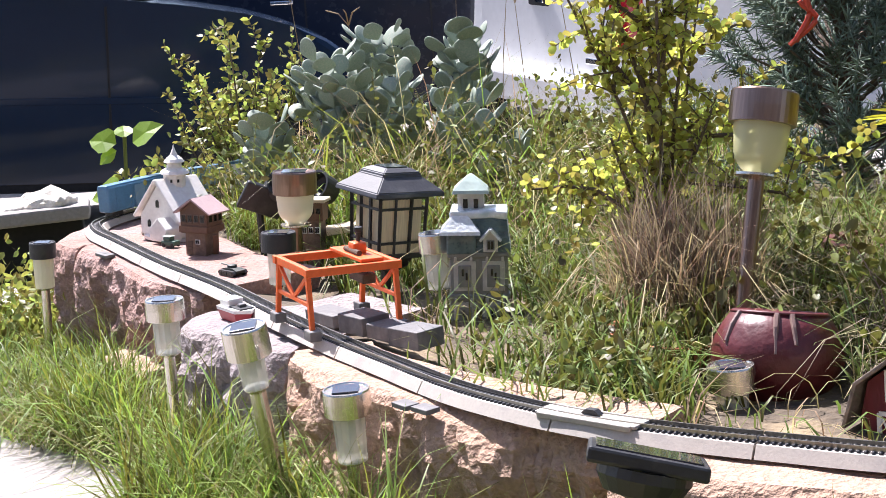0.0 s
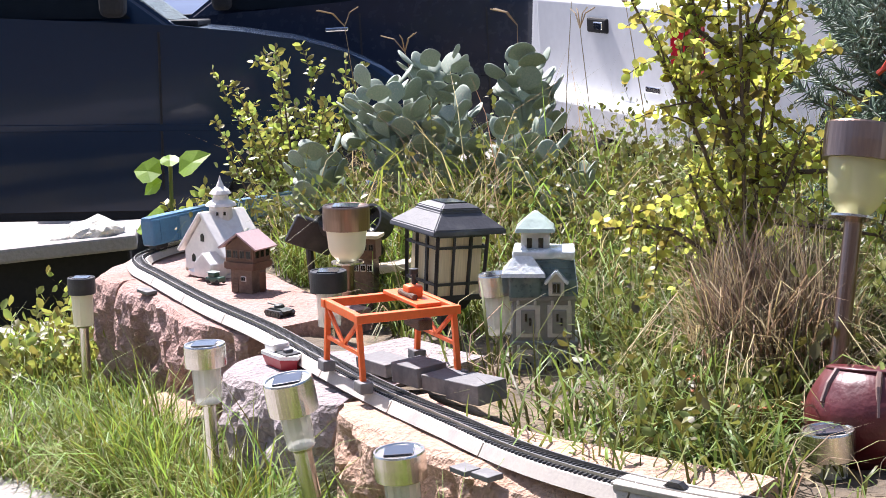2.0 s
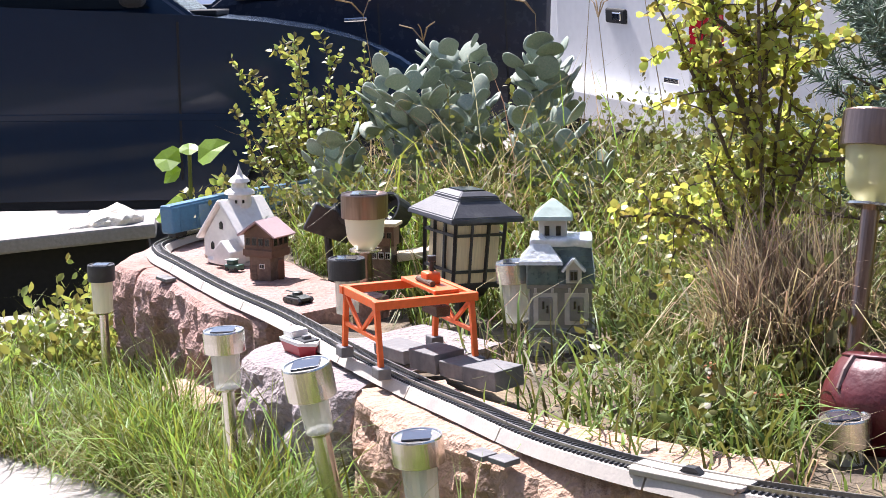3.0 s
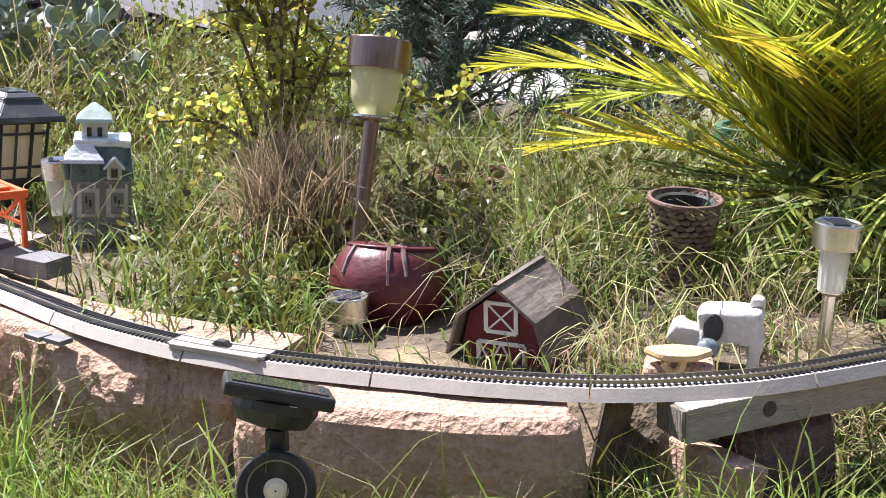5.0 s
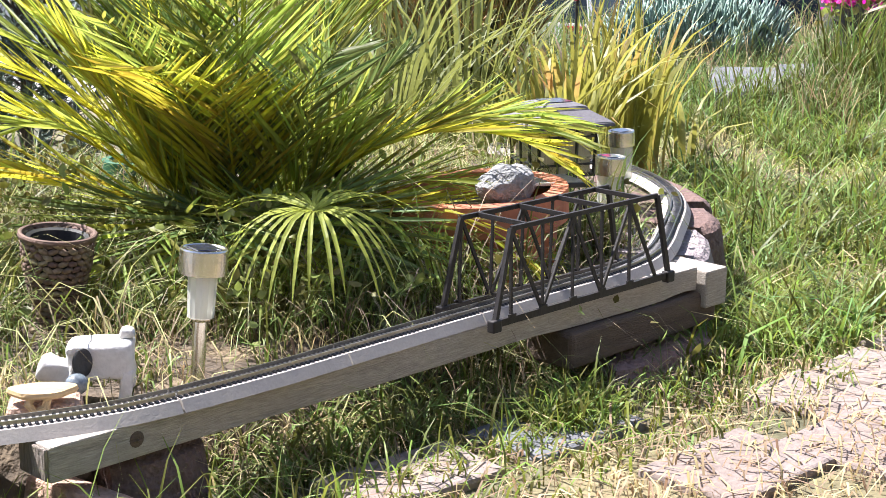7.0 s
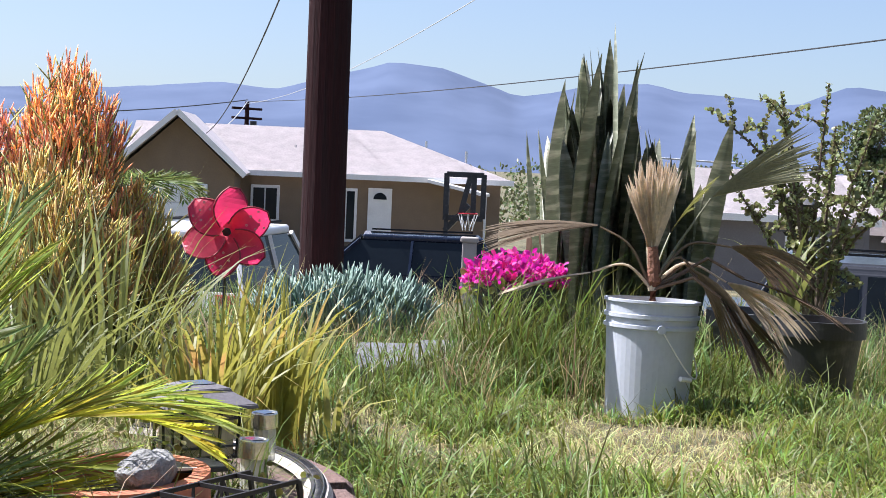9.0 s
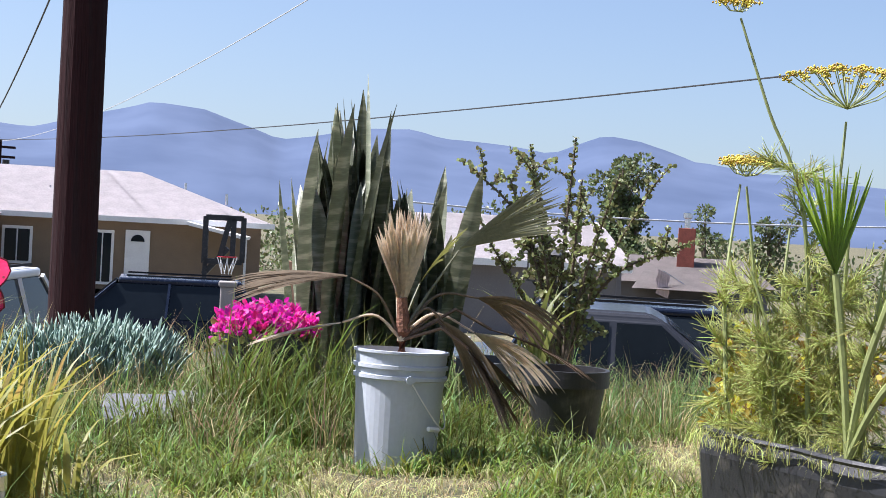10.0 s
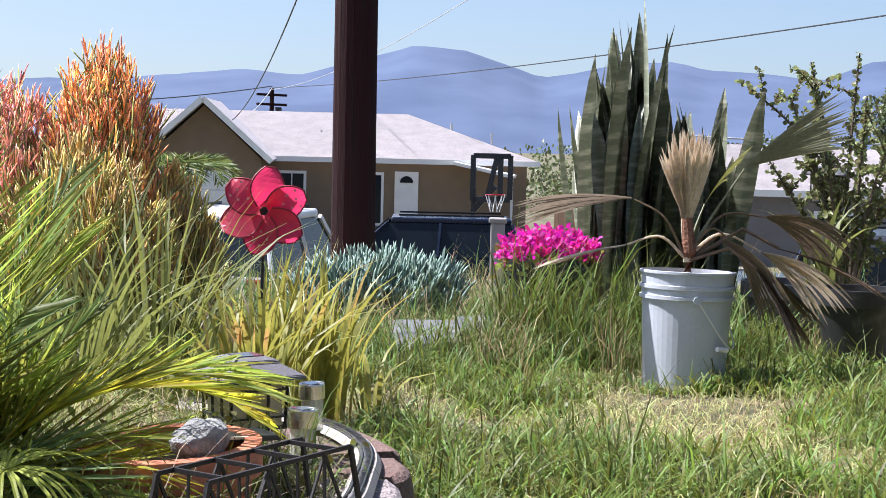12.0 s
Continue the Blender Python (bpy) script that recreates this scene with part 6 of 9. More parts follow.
def rail_car(i, n, label):
    a, b = line[i], line[i + n]
    mid, d = (a + b) / 2, b - a
    t = thing("rail_car", pose(mid.x, mid.y, RAIL_Z + 0.021, 0, 0, math.degrees(math.atan2(d.y, d.x))), label, "toy train car", "toy train")
    ln = d.length
    bm = box((ln, 0.036, 0.056), (0, 0, 0.038), 0.005, segments=3)
    part("body", bm, BLUE, t)
    part("roof", box((ln * 0.99, 0.03, 0.006), (0, 0, 0.066), 0.0025), BLUE, t)
    for k in range(4):
        for s in (-1, 1):
            part("rib", box((0.003, 0.002, 0.05), (-ln / 2 + ln * (k + 0.5) / 4, s * 0.0185, 0.038)), BLUE, t)
    for s in (-1, 1):
        part("door", box((0.03, 0.0022, 0.044), (0, s * 0.0186, 0.037), 0.0006), mat("pale_blue", (0.16, 0.28, 0.4), 0.4, vary=0.15, bump=0.02), t, "paler sliding door")
    for e in (-1, 1):
        bog = part("bogie", box((0.034, 0.022, 0.008), (e * (ln / 2 - 0.028), 0, 0.006), 0.001), BLACK_PLASTIC, t)
        for x in (-0.01, 0.01):
            for s in (-1, 1):
                part("wheel", rod((e * (ln / 2 - 0.028) + x, s * 0.0075, 0.004), (e * (ln / 2 - 0.028) + x, s * 0.0098, 0.004), 0.0052, steps=12), BLACK_PLASTIC, bog)
    return t


rail_car(196, 28, "blue plastic toy boxcar on the far bend of the track")
rail_car(166, 28, "blue plastic toy boxcar behind the white house")
rail_car(136, 28, "blue plastic toy boxcar behind the white house")
white_block = thing("white_block", pose(-1.735, 3.32, 0.2, 0, 0, 15), "chipped white concrete block behind the track", "block")
bm = box((0.1, 0.09, 0.23), (0, 0, 0.115), 0.02, segments=2)
for v in bm.verts:
    v.co += Vector((1, 1, 0.6)) * 0.006 * noise.noise(v.co * 25)
    if v.co.z > 0.2:
        v.co.x *= 0.75
part("block", bm, mat("white_concrete", (0.68, 0.63, 0.54), 0.9, vary=0.2, scale=15, grain=90, bump=0.5), white_block)

# ---- plant materials ----
GRASS = mat("grass", (0.155, 0.205, 0.04), 0.5, spec=0.3, vary=0.25, scale=3, grain=30, bump=0.0, translucent=0.38, island=0.55)
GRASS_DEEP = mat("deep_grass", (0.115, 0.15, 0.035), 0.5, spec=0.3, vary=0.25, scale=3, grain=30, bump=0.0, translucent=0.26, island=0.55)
GRASS_BLUE = mat("blue_grass", (0.12, 0.175, 0.055), 0.45, spec=0.3, vary=0.25, scale=3, grain=30, bump=0.0, translucent=0.32, island=0.55)
STRAW = mat("straw", (0.36, 0.29, 0.155), 0.75, vary=0.25, scale=4, grain=40, bump=0.0, translucent=0.3, island=0.4)
STRAW_GREEN = mat("green_straw", (0.33, 0.33, 0.13), 0.7, vary=0.25, scale=4, grain=40, bump=0.0, translucent=0.3, island=0.5)
STRAW_GREY = mat("grey_straw", (0.27, 0.215, 0.145), 0.8, vary=0.3, scale=4, grain=40, bump=0.0, translucent=0.2, island=0.4)
PORTULACA = mat("yellow_green_leaf", (0.35, 0.375, 0.085), 0.4, vary=0.2, scale=9, grain=60, bump=0.03, translucent=0.42, island=0.45)
BUSH_LEAF = mat("olive_leaf", (0.22, 0.25, 0.06), 0.45, vary=0.2, scale=9, grain=60, bump=0.03, translucent=0.4, island=0.5)
TREE_LEAF = mat("dark_leaf", (0.10, 0.125, 0.05), 0.45, vary=0.25, scale=6, grain=60, bump=0.03, translucent=0.3, island=0.45)
SILVER_LEAF = mat("silver_leaf", (0.25, 0.30, 0.235), 0.6, vary=0.2, scale=14, grain=60, bump=0.05, translucent=0.08, island=0.25, second=(0.33, 0.30, 0.24), mix=(0.55, 0.75))
NEEDLE = mat("blue_needle", (0.17, 0.23, 0.17), 0.6, vary=0.25, scale=6, grain=60, bump=0.0, translucent=0.15, island=0.45)
PALM = mat("palm_leaf", (0.235, 0.285, 0.058), 0.5, vary=0.2, scale=6, grain=60, bump=0.02, translucent=0.55, island=0.4, spec=0.25)
PALM_YELLOW = mat("yellow_palm_leaf", (0.42, 0.42, 0.05), 0.5, vary=0.2, scale=6, grain=60, bump=0.02, translucent=0.55, island=0.35, spec=0.25)
PALM_DARK = mat("dark_palm_leaf", (0.125, 0.17, 0.055), 0.5, spec=0.25, vary=0.25, scale=6, grain=60, bump=0.02, translucent=0.35, island=0.4)
STRAP = mat("strap_leaf", (0.25, 0.25, 0.055), 0.5, vary=0.3, scale=7, grain=60, bump=0.03, translucent=0.4, island=0.5, second=(0.30, 0.18, 0.07), mix=(0.52, 0.7))
STRAP_GREEN = mat("green_strap_leaf", (0.15, 0.17, 0.05), 0.5, vary=0.25, scale=7, grain=60, bump=0.03, translucent=0.4, island=0.4)
WEED_LEAF = mat("weed_leaf", (0.15, 0.165, 0.04), 0.5, vary=0.25, scale=9, grain=60, bump=0.02, translucent=0.22, island=0.5)
BARK = mat("bark", (0.13, 0.095, 0.07), 0.9, vary=0.4, scale=20, grain=120, bump=0.5)
FIRE_GREEN = mat("firestick_stem", (0.40, 0.385, 0.12), 0.6, vary=0.25, scale=9, grain=60, bump=0.0, island=0.4)
FIRE_TIP = mat("firestick_tip", (0.84, 0.47, 0.23), 0.55, vary=0.2, scale=5, grain=60, bump=0.0, island=0.35, translucent=0.3, second=(0.78, 0.52, 0.20), mix=(0.45, 0.65))
FIRE_YELLOW = mat("firestick_yellow", (0.60, 0.45, 0.15), 0.55, vary=0.25, scale=5, grain=60, bump=0.0, island=0.4, translucent=0.2)
FIRE_PINK = mat("firestick_pink", (0.80, 0.48, 0.37), 0.55, vary=0.2, scale=5, grain=60, bump=0.0, island=0.35, translucent=0.3)
SNAKE = mat("snake_leaf", (0.17, 0.195, 0.13), 0.5, vary=0.28, scale=14, grain=50, bump=0.03, island=0.3, translucent=0.15, second=(0.28, 0.29, 0.21), mix=(0.5, 0.62), stretch=(0.6, 0.6, 3))
DRY_PALM = mat("dry_palm", (0.72, 0.63, 0.44), 0.75, vary=0.3, scale=9, grain=80, bump=0.1, island=0.35, translucent=0.2)
DRY_BROWN = mat("dry_brown", (0.19, 0.15, 0.085), 0.8, vary=0.3, scale=9, grain=80, bump=0.1, island=0.35, translucent=0.2)
SENECIO = mat("blue_finger", (0.16, 0.235, 0.19), 0.55, vary=0.2, scale=9, grain=60, bump=0.0, island=0.35)
MAGENTA = mat("magenta_bract", (0.54, 0.04, 0.26), 0.6, vary=0.2, scale=9, grain=60, bump=0.0, island=0.35, translucent=0.35)
FENNEL = mat("fennel", (0.40, 0.44, 0.13), 0.6, vary=0.2, scale=5, grain=40, bump=0.0, island=0.35, translucent=0.3)
FENNEL_STALK = mat("fennel_stalk", (0.25, 0.28, 0.10), 0.5, vary=0.2, scale=5, grain=40, bump=0.0)
UMBEL = mat("yellow_umbel", (0.50, 0.38, 0.05), 0.7, vary=0.2, scale=9, grain=40, bump=0.0, island=0.4)
YELLOW_LEAF = mat("yellow_shrub_leaf", (0.34, 0.29, 0.04), 0.5, vary=0.2, scale=9, grain=40, bump=0.0, island=0.5, translucent=0.4)


def clear_of(x, y):
    """False where a solid thing stands in the bed, or the track lies."""
    for cx, cy, r in KEEP:
        if (x - cx) ** 2 + (y - cy) ** 2 < r * r:
            return False
    for cx, cy, r, ln in BARE:
        d = math.hypot(cx, cy)
        along, across = (x * cx + y * cy) / d, abs(x * cy - y * cx) / d
        if d - ln < along < d and across < r and math.sin(x * 911.3 + y * 577.1) < 0.82:
            return False
    return True


# trodden strips of bare soil in front of the ornaments
BARE = [(-0.148, 1.835, 0.068, 0.3), (-0.335, 1.975, 0.09, 0.32), (0.045, 2.07, 0.045, 0.12), (-0.842, 2.358, 0.1, 0.6), (0.075, 1.755, 0.05, 0.12), (-1.035, 2.475, 0.06, 0.3), (-1.26, 2.63, 0.05, 0.2)]
KEEP = [(-0.148, 1.835, 0.085), (-0.842, 2.358, 0.06), (-0.335, 1.975, 0.1), (0.075, 1.755, 0.05), (0.03, 1.64, 0.05), (0.045, 2.07, 0.055), (0.715, 2.235, 0.12), (-1.035, 2.475, 0.05),
        (-0.93, 2.09, 0.085), (-0.83, 2.02, 0.07), (-1.262, 2.665, 0.035), (-1.26, 2.59, 0.02), (0.895, 2.53, 0.05)]
path_xy = np.array([(p.x, p.y) for p in line[::3]])
FIELD_X, FIELD_Y, FIELD_STEP = -2.7, 1.0, 0.02


def signed_field():
    """How far from the track each cell of the garden lies: positive inside the loop."""
    xs, ys = FIELD_X + FIELD_STEP * np.arange(235), FIELD_Y + FIELD_STEP * np.arange(180)
    gx, gy = np.meshgrid(xs, ys, indexing="ij")
    d = np.full(gx.shape, 1e9)
    for x, y in path_xy:
        d = np.minimum(d, (gx - x) ** 2 + (gy - y) ** 2)
    hit = np.zeros(gx.shape, bool)
    for (xi, yi), (xj, yj) in zip(path_xy, np.roll(path_xy, 1, 0)):
        if yi != yj:
            hit ^= ((yi > gy) != (yj > gy)) & (gx < (xj - xi) * (gy - yi) / (yj - yi) + xi)
    return np.where(hit, 1, -1) * np.sqrt(d)


FIELD = signed_field()


def track_side(x, y):
    """The distance to the track, positive inside its loop, negative outside."""
    u, v = (x - FIELD_X) / FIELD_STEP, (y - FIELD_Y) / FIELD_STEP
    i, j = int(u), int(v)
    if u < 0 or v < 0 or i > 233 or j > 178:
        return -9.0
    u, v = u - i, v - j
    return float((FIELD[i, j] * (1 - v) + FIELD[i, j + 1] * v) * (1 - u) + (FIELD[i + 1, j] * (1 - v) + FIELD[i + 1, j + 1] * v) * u)


def from_track(x, y):
    return abs(track_side(x, y))


def sward(name, n, area, test, ground, height, width, bend, material, label, seed, clump=0.0, category="grass", segs=3):
    """Grass over an area (x0, x1, y0, y1) where test(x, y) holds, standing on ground(x, y). clump: the radius of the tussocks, whose blades spread from the middle."""
    rng = np.random.default_rng(seed)
    x0, x1, y0, y1 = area
    base, ways, tall = [], [], []
    while len(base) < n:
        cx, cy = rng.uniform(x0, x1), rng.uniform(y0, y1)
        lush = 0.62 + 0.75 * max(0.0, 0.5 + 0.9 * noise.noise((cx * 3.1, cy * 3.1, seed * 0.37)))
        for _ in range(int(rng.integers(8, 26)) if clump else 1):
            dx, dy = rng.normal(0, clump or 0.001, 2)
            if test(cx + dx, cy + dy):
                base.append((cx + dx, cy + dy, ground(cx + dx, cy + dy) - 0.004))
                far = math.hypot(dx, dy) / (clump or 1)
                ways.append(rng.normal(0, 0.5, 2) + (np.array((dx, dy)) / clump if clump else rng.normal(0, 1, 2)))
                tall.append(lush * max(0.55, 1.12 - 0.22 * far) if clump else lush)
        n -= 0.02
    base = np.array(base)
    k = len(base)
    h = rng.uniform(*height, k) * (0.7 + 0.6 * rng.random(k) ** 2) * np.array(tall)
    me = blades(name, base, h, rng.uniform(*width, k), np.array(ways), rng.uniform(*bend, k), material, segs, rng)
    return solo(name, me, material, label=label, category=category, kind="stuff")


def leafy_weeds(name, n, area, test, ground, height, leaf, material, label, seed, bend=(0.3, 1.7), per=9, stem=None, width=0.0022):
    """Thin arching weed stems with small leaves set along them."""
    rng = np.random.default_rng(seed)
    x0, x1, y0, y1 = area
    base = []
    while len(base) < n:
        cx, cy = rng.uniform(x0, x1), rng.uniform(y0, y1)
        for _ in range(int(rng.integers(3, 9))):
            x, y = cx + rng.normal(0, 0.03), cy + rng.normal(0, 0.03)
            if test(x, y):
                base.append((x, y, ground(x, y) - 0.004))
        n -= 0.02
    base = np.array(base)
    k = len(base)
    h, b, out = rng.uniform(*height, k) * (0.6 + 0.6 * rng.random(k)), rng.uniform(*bend, k), rng.normal(size=(k, 2))
    out /= np.linalg.norm(out, axis=1)[:, None]
    t = thing(name, None, label, "weeds", kind="stuff")
    stem = stem or material
    tagged(part("stem_mass", blades("stem_mass", base, h, np.full(k, width), out, b, stem, 5, rng), stem, t), kind="stuff")
    q = rng.uniform(0.15, 1.0, (k, per))
    lean = b[:, None] * q ** 1.6
    p = np.repeat(base[:, None, :], per, 1)
    p[:, :, :2] += out[:, None, :] * (h[:, None] * np.sin(lean) * q)[:, :, None]
    p[:, :, 2] += h[:, None] * q * np.cos(np.minimum(lean, 1.9))
    p = p.reshape(-1, 3)
    w = rng.normal(size=p.shape) + np.array((0, 0, 0.5))
    tagged(part("leaf_mass", stamp("leaf_mass", LEAF[0], LEAF[1], p, axes_along(w, rng), rng.uniform(*leaf, len(p)), material), material, t), kind="stuff")
    return t


bed = lambda x, y: 0.31 if x < 0.1 or y > 2.2 else 0.17 + 0.14 * min(1, max(0, from_track(x, y) - 0.02) / 0.13)
in_bed = lambda x, y: track_side(x, y) > 0.04 and clear_of(x, y)
weedy = lambda x, y: in_bed(x, y) and not (y > 0.93 * -x + 1.15 - 0.05 and y < -0.93 * x + 1.27 and x < -1.25) and (x > -0.95 or y > 2.3 - (x + 0.95) * 0.9) and y > 1.62 + 0.25 * max(0, -x - 0.45)
outside = lambda x, y: track_side(x, y) < -0.075 and not (0.39 * x + 0.92 * y < 1.375 and 0.92 * x - 0.39 * y < -1.74)
before = lambda x, y: outside(x, y) and y < 1.72 + abs(x) * 0.9

def patch(x, y):
    """Where the lawn is green (high) or worn to straw (low)."""
    return noise.noise((x * 2.1, y * 2.1, 7.7)) + 0.5 * noise.noise((x * 5.3, y * 5.3, 1.3))


SLABS = ((2.47, 5.0), (2.78, 5.1))


def off_slabs(x, y):
    """False over the stone slabs in the lawn and on the trodden straw before them."""
    for cx, cy in SLABS:
        d = math.hypot(cx, cy)
        along, across = (x * cx + y * cy) / d, abs(x * cy - y * cx) / d
        if d - 0.3 < along < d + 0.12 and across < 0.15 and math.sin(x * 811.3 + y * 577.1) < 0.86:
            return False
    return True


def off_path(x, y):
    """False, mostly, over the paved path that leads from the beam to the lawn."""
    u, v = 0.86 * (x - 0.64) + 0.51 * (y - 1.68), -0.51 * (x - 0.64) + 0.86 * (y - 1.68)
    if math.hypot(x - 0.67, y - 1.79) < 0.07:
        return True
    return not (-1.0 < u < 1.6 and -0.5 < v < float(np.interp(u, (-1, -0.2, 0.0, 0.35, 0.55, 1.6), (0.17, 0.22, 0.2, 0.16, 0.03, 0.0))) + 0.03 * math.sin(14 * u) and math.sin(x * 733.1 + y * 391.7) < 0.93)


sward("lawn_grass", 15000, (-3.0, -1.1, 1.85, 3.4), lambda x, y: outside(x, y) and y < 2.0 - 1.0 * (x + 1.15) + 0.2, ground_at, (0.05, 0.115), (0.003, 0.006), (0.2, 1.5), GRASS, "tall green grass beside the stone wall", 11)
sward("lawn_grass", 5000, (-3.0, -1.1, 1.85, 3.4), lambda x, y: outside(x, y) and y < 2.0 - 1.0 * (x + 1.15) + 0.2, ground_at, (0.06, 0.14), (0.003, 0.006), (0.3, 1.6), GRASS_DEEP, "rank green grass beside the stone wall", 12, clump=0.03)
sward("dry_grass", 2500, (-2.4, -0.9, 1.6, 2.4), lambda x, y: outside(x, y) and y < 2.05 - 0.95 * (x + 1.15), ground_at, (0.04, 0.1), (0.002, 0.004), (0.5, 1.7), STRAW, "dry straw at the edge of the walkway", 13)
sward("wall_grass", 9500, (-1.3, 0.95, 1.25, 2.2), lambda x, y: before(x, y) and from_track(x, y) < (0.32 if x < 0.08 else 0.06), ground_at, (0.06, 0.16), (0.003, 0.0055), (0.2, 1.4), GRASS, "green grass tufts along the foot of the wall", 14, clump=0.02)
sward("wall_grass", 6200, (-1.55, -0.45, 1.45, 2.5), lambda x, y: outside(x, y) and 0.13 < from_track(x, y) < 0.32, ground_at, (0.12, 0.23), (0.003, 0.0055), (0.2, 1.3), GRASS, "long grass round the stake lights", 52, clump=0.03, segs=4)
sward("wall_grass", 3400, (-0.8, 0.1, 1.2, 1.7), lambda x, y: outside(x, y) and 0.13 < from_track(x, y) < 0.34, ground_at, (0.08, 0.19), (0.0028, 0.0055), (0.2, 1.5), GRASS, "long grass before the tan blocks", 57, clump=0.03, segs=4)
sward("wall_grass", 750, (-0.1, 0.03, 1.42, 1.53), lambda x, y: True, ground_at, (0.12, 0.22), (0.0028, 0.005), (0.3, 1.5), GRASS, "grass in the gap between block and beam", 58, clump=0.02, segs=4)
sward("wall_grass", 360, (0.0, 0.17, 1.36, 1.56), lambda x, y: track_side(x, y) < -0.09, ground_at, (0.05, 0.14), (0.0026, 0.005), (0.3, 1.7), GRASS, "grass tufts at the foot of the support blocks", 60, clump=0.025, segs=4)
sward("wall_grass", 1800, (-1.55, -0.45, 1.45, 2.5), lambda x, y: outside(x, y) and from_track(x, y) < 0.28, ground_at, (0.08, 0.18), (0.0025, 0.005), (0.3, 1.6), STRAW_GREEN, "yellowing grass round the stake lights", 53, clump=0.03, segs=4)
sward("wall_grass", 1500, (-1.2, 0.95, 1.3, 2.2), lambda x, y: before(x, y) and from_track(x, y) < 0.26 and x < 0.05, ground_at, (0.07, 0.17), (0.0016, 0.003), (0.3, 1.4), STRAW, "thin dry stalks along the foot of the wall", 15)
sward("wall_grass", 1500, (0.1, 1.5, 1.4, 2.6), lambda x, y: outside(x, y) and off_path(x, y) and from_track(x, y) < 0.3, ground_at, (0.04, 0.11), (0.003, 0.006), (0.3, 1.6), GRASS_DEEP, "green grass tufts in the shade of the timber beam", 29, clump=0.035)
sward("wall_grass", 650, (0.1, 1.0, 1.4, 2.1), lambda x, y: outside(x, y) and (off_path(x, y) or from_track(x, y) < 0.045) and from_track(x, y) < 0.15, ground_at, (0.05, 0.12), (0.003, 0.006), (0.2, 1.3), GRASS, "grass growing up against the timber beam", 40, clump=0.025)
sward("wall_grass", 3300, (0.1, 1.5, 1.4, 2.6), lambda x, y: outside(x, y) and off_path(x, y) and from_track(x, y) < 0.3, ground_at, (0.03, 0.08), (0.003, 0.0055), (0.4, 1.8), GRASS, "green grass before the timber beam", 16, clump=0.03)
sward("lawn_grass", 17000, (0.9, 4.6, 1.9, 5.0), lambda x, y: patch(x, y) > -0.12 and outside(x, y) and math.hypot(x, y) > 2.1 and off_path(x, y) and off_slabs(x, y), ground_at, (0.06, 0.165), (0.005, 0.010), (0.4, 1.9), GRASS, "short trodden lawn in the sun", 17, clump=0.045)
sward("lawn_grass", 9000, (1.0, 4.4, 2.0, 6.0), lambda x, y: patch(x, y) > -0.05 and outside(x, y) and math.hypot(x, y) > 2.3 and off_path(x, y) and off_slabs(x, y), ground_at, (0.07, 0.16), (0.005, 0.0095), (0.4, 1.9), GRASS_BLUE, "blue-green lawn tufts", 18, clump=0.05)
sward("dry_grass", 11000, (1.0, 4.4, 2.0, 4.4), lambda x, y: patch(x, y) < 0.1 and outside(x, y) and off_path(x, y), ground_at, (0.05, 0.13), (0.003, 0.006), (1.2, 2.4), STRAW_GREEN, "bent yellow-green grass on the lawn", 38, clump=0.06)
sward("dry_grass", 11000, (0.25, 4.6, 1.3, 4.6), lambda x, y: outside(x, y), ground_at, (0.04, 0.11), (0.0025, 0.0055), (1.6, 2.6), STRAW, "cut straw lying on the lawn", 19)
sward("dry_grass", 2200, (0.05, 2.0, 1.25, 2.7), lambda x, y: outside(x, y) and not off_path(x, y), ground_at, (0.04, 0.1), (0.0025, 0.005), (1.7, 2.6), STRAW, "trampled straw on the paved path", 39)
sward("lawn_grass", 10000, (1.0, 4.4, 2.0, 5.2), lambda x, y: patch(x, y) > 0.08 and outside(x, y) and math.hypot(x, y) > 2.3 and off_path(x, y) and off_slabs(x, y), ground_at, (0.08, 0.2), (0.005, 0.009), (0.2, 1.5), GRASS_DEEP, "dark green tufts in the lawn", 41, clump=0.04)
sward("tall_grass", 1500, (2.66, 3.3, 4.45, 4.85), lambda x, y: True, ground_at, (0.26, 0.4), (0.006, 0.011), (0.1, 0.8), GRASS_DEEP, "tall broad grass before the magenta flowers", 56, clump=0.05, segs=4)
sward("tall_grass", 3200, (2.2, 4.1, 4.35, 5.0), lambda x, y: off_slabs(x, y), ground_at, (0.16, 0.32), (0.005, 0.009), (0.2, 1.2), GRASS_DEEP, "long dark grass round the pots", 42, clump=0.05)
sward("tall_grass", 15000, (1.5, 5.5, 4.2, 7.0), lambda x, y: math.hypot(x, y) > 4.7 and off_slabs(x, y), ground_at, (0.13, 0.3), (0.004, 0.007), (0.2, 1.2), GRASS_BLUE, "tall grass along the edge of the garden", 20, clump=0.06)
sward("tall_grass", 5000, (1.6, 5.8, 4.2, 7.0), lambda x, y: math.hypot(x, y) > 4.7 and off_slabs(x, y), ground_at, (0.15, 0.34), (0.003, 0.005), (0.2, 1.2), STRAW, "tall dry grass along the edge of the garden", 21, clump=0.05)
sward("bed_weeds", 10500, (-1.2, 0.95, 1.55, 3.2), weedy, bed, (0.05, 0.12), (0.003, 0.006), (0.3, 1.9), GRASS_DEEP, "green weeds filling the planting bed", 22, clump=0.025)
sward("bed_weeds", 2400, (-1.2, 0.95, 1.6, 3.2), weedy, bed, (0.06, 0.17), (0.0018, 0.0035), (0.5, 1.8), STRAW, "dry weeds filling the planting bed", 23, clump=0.03)
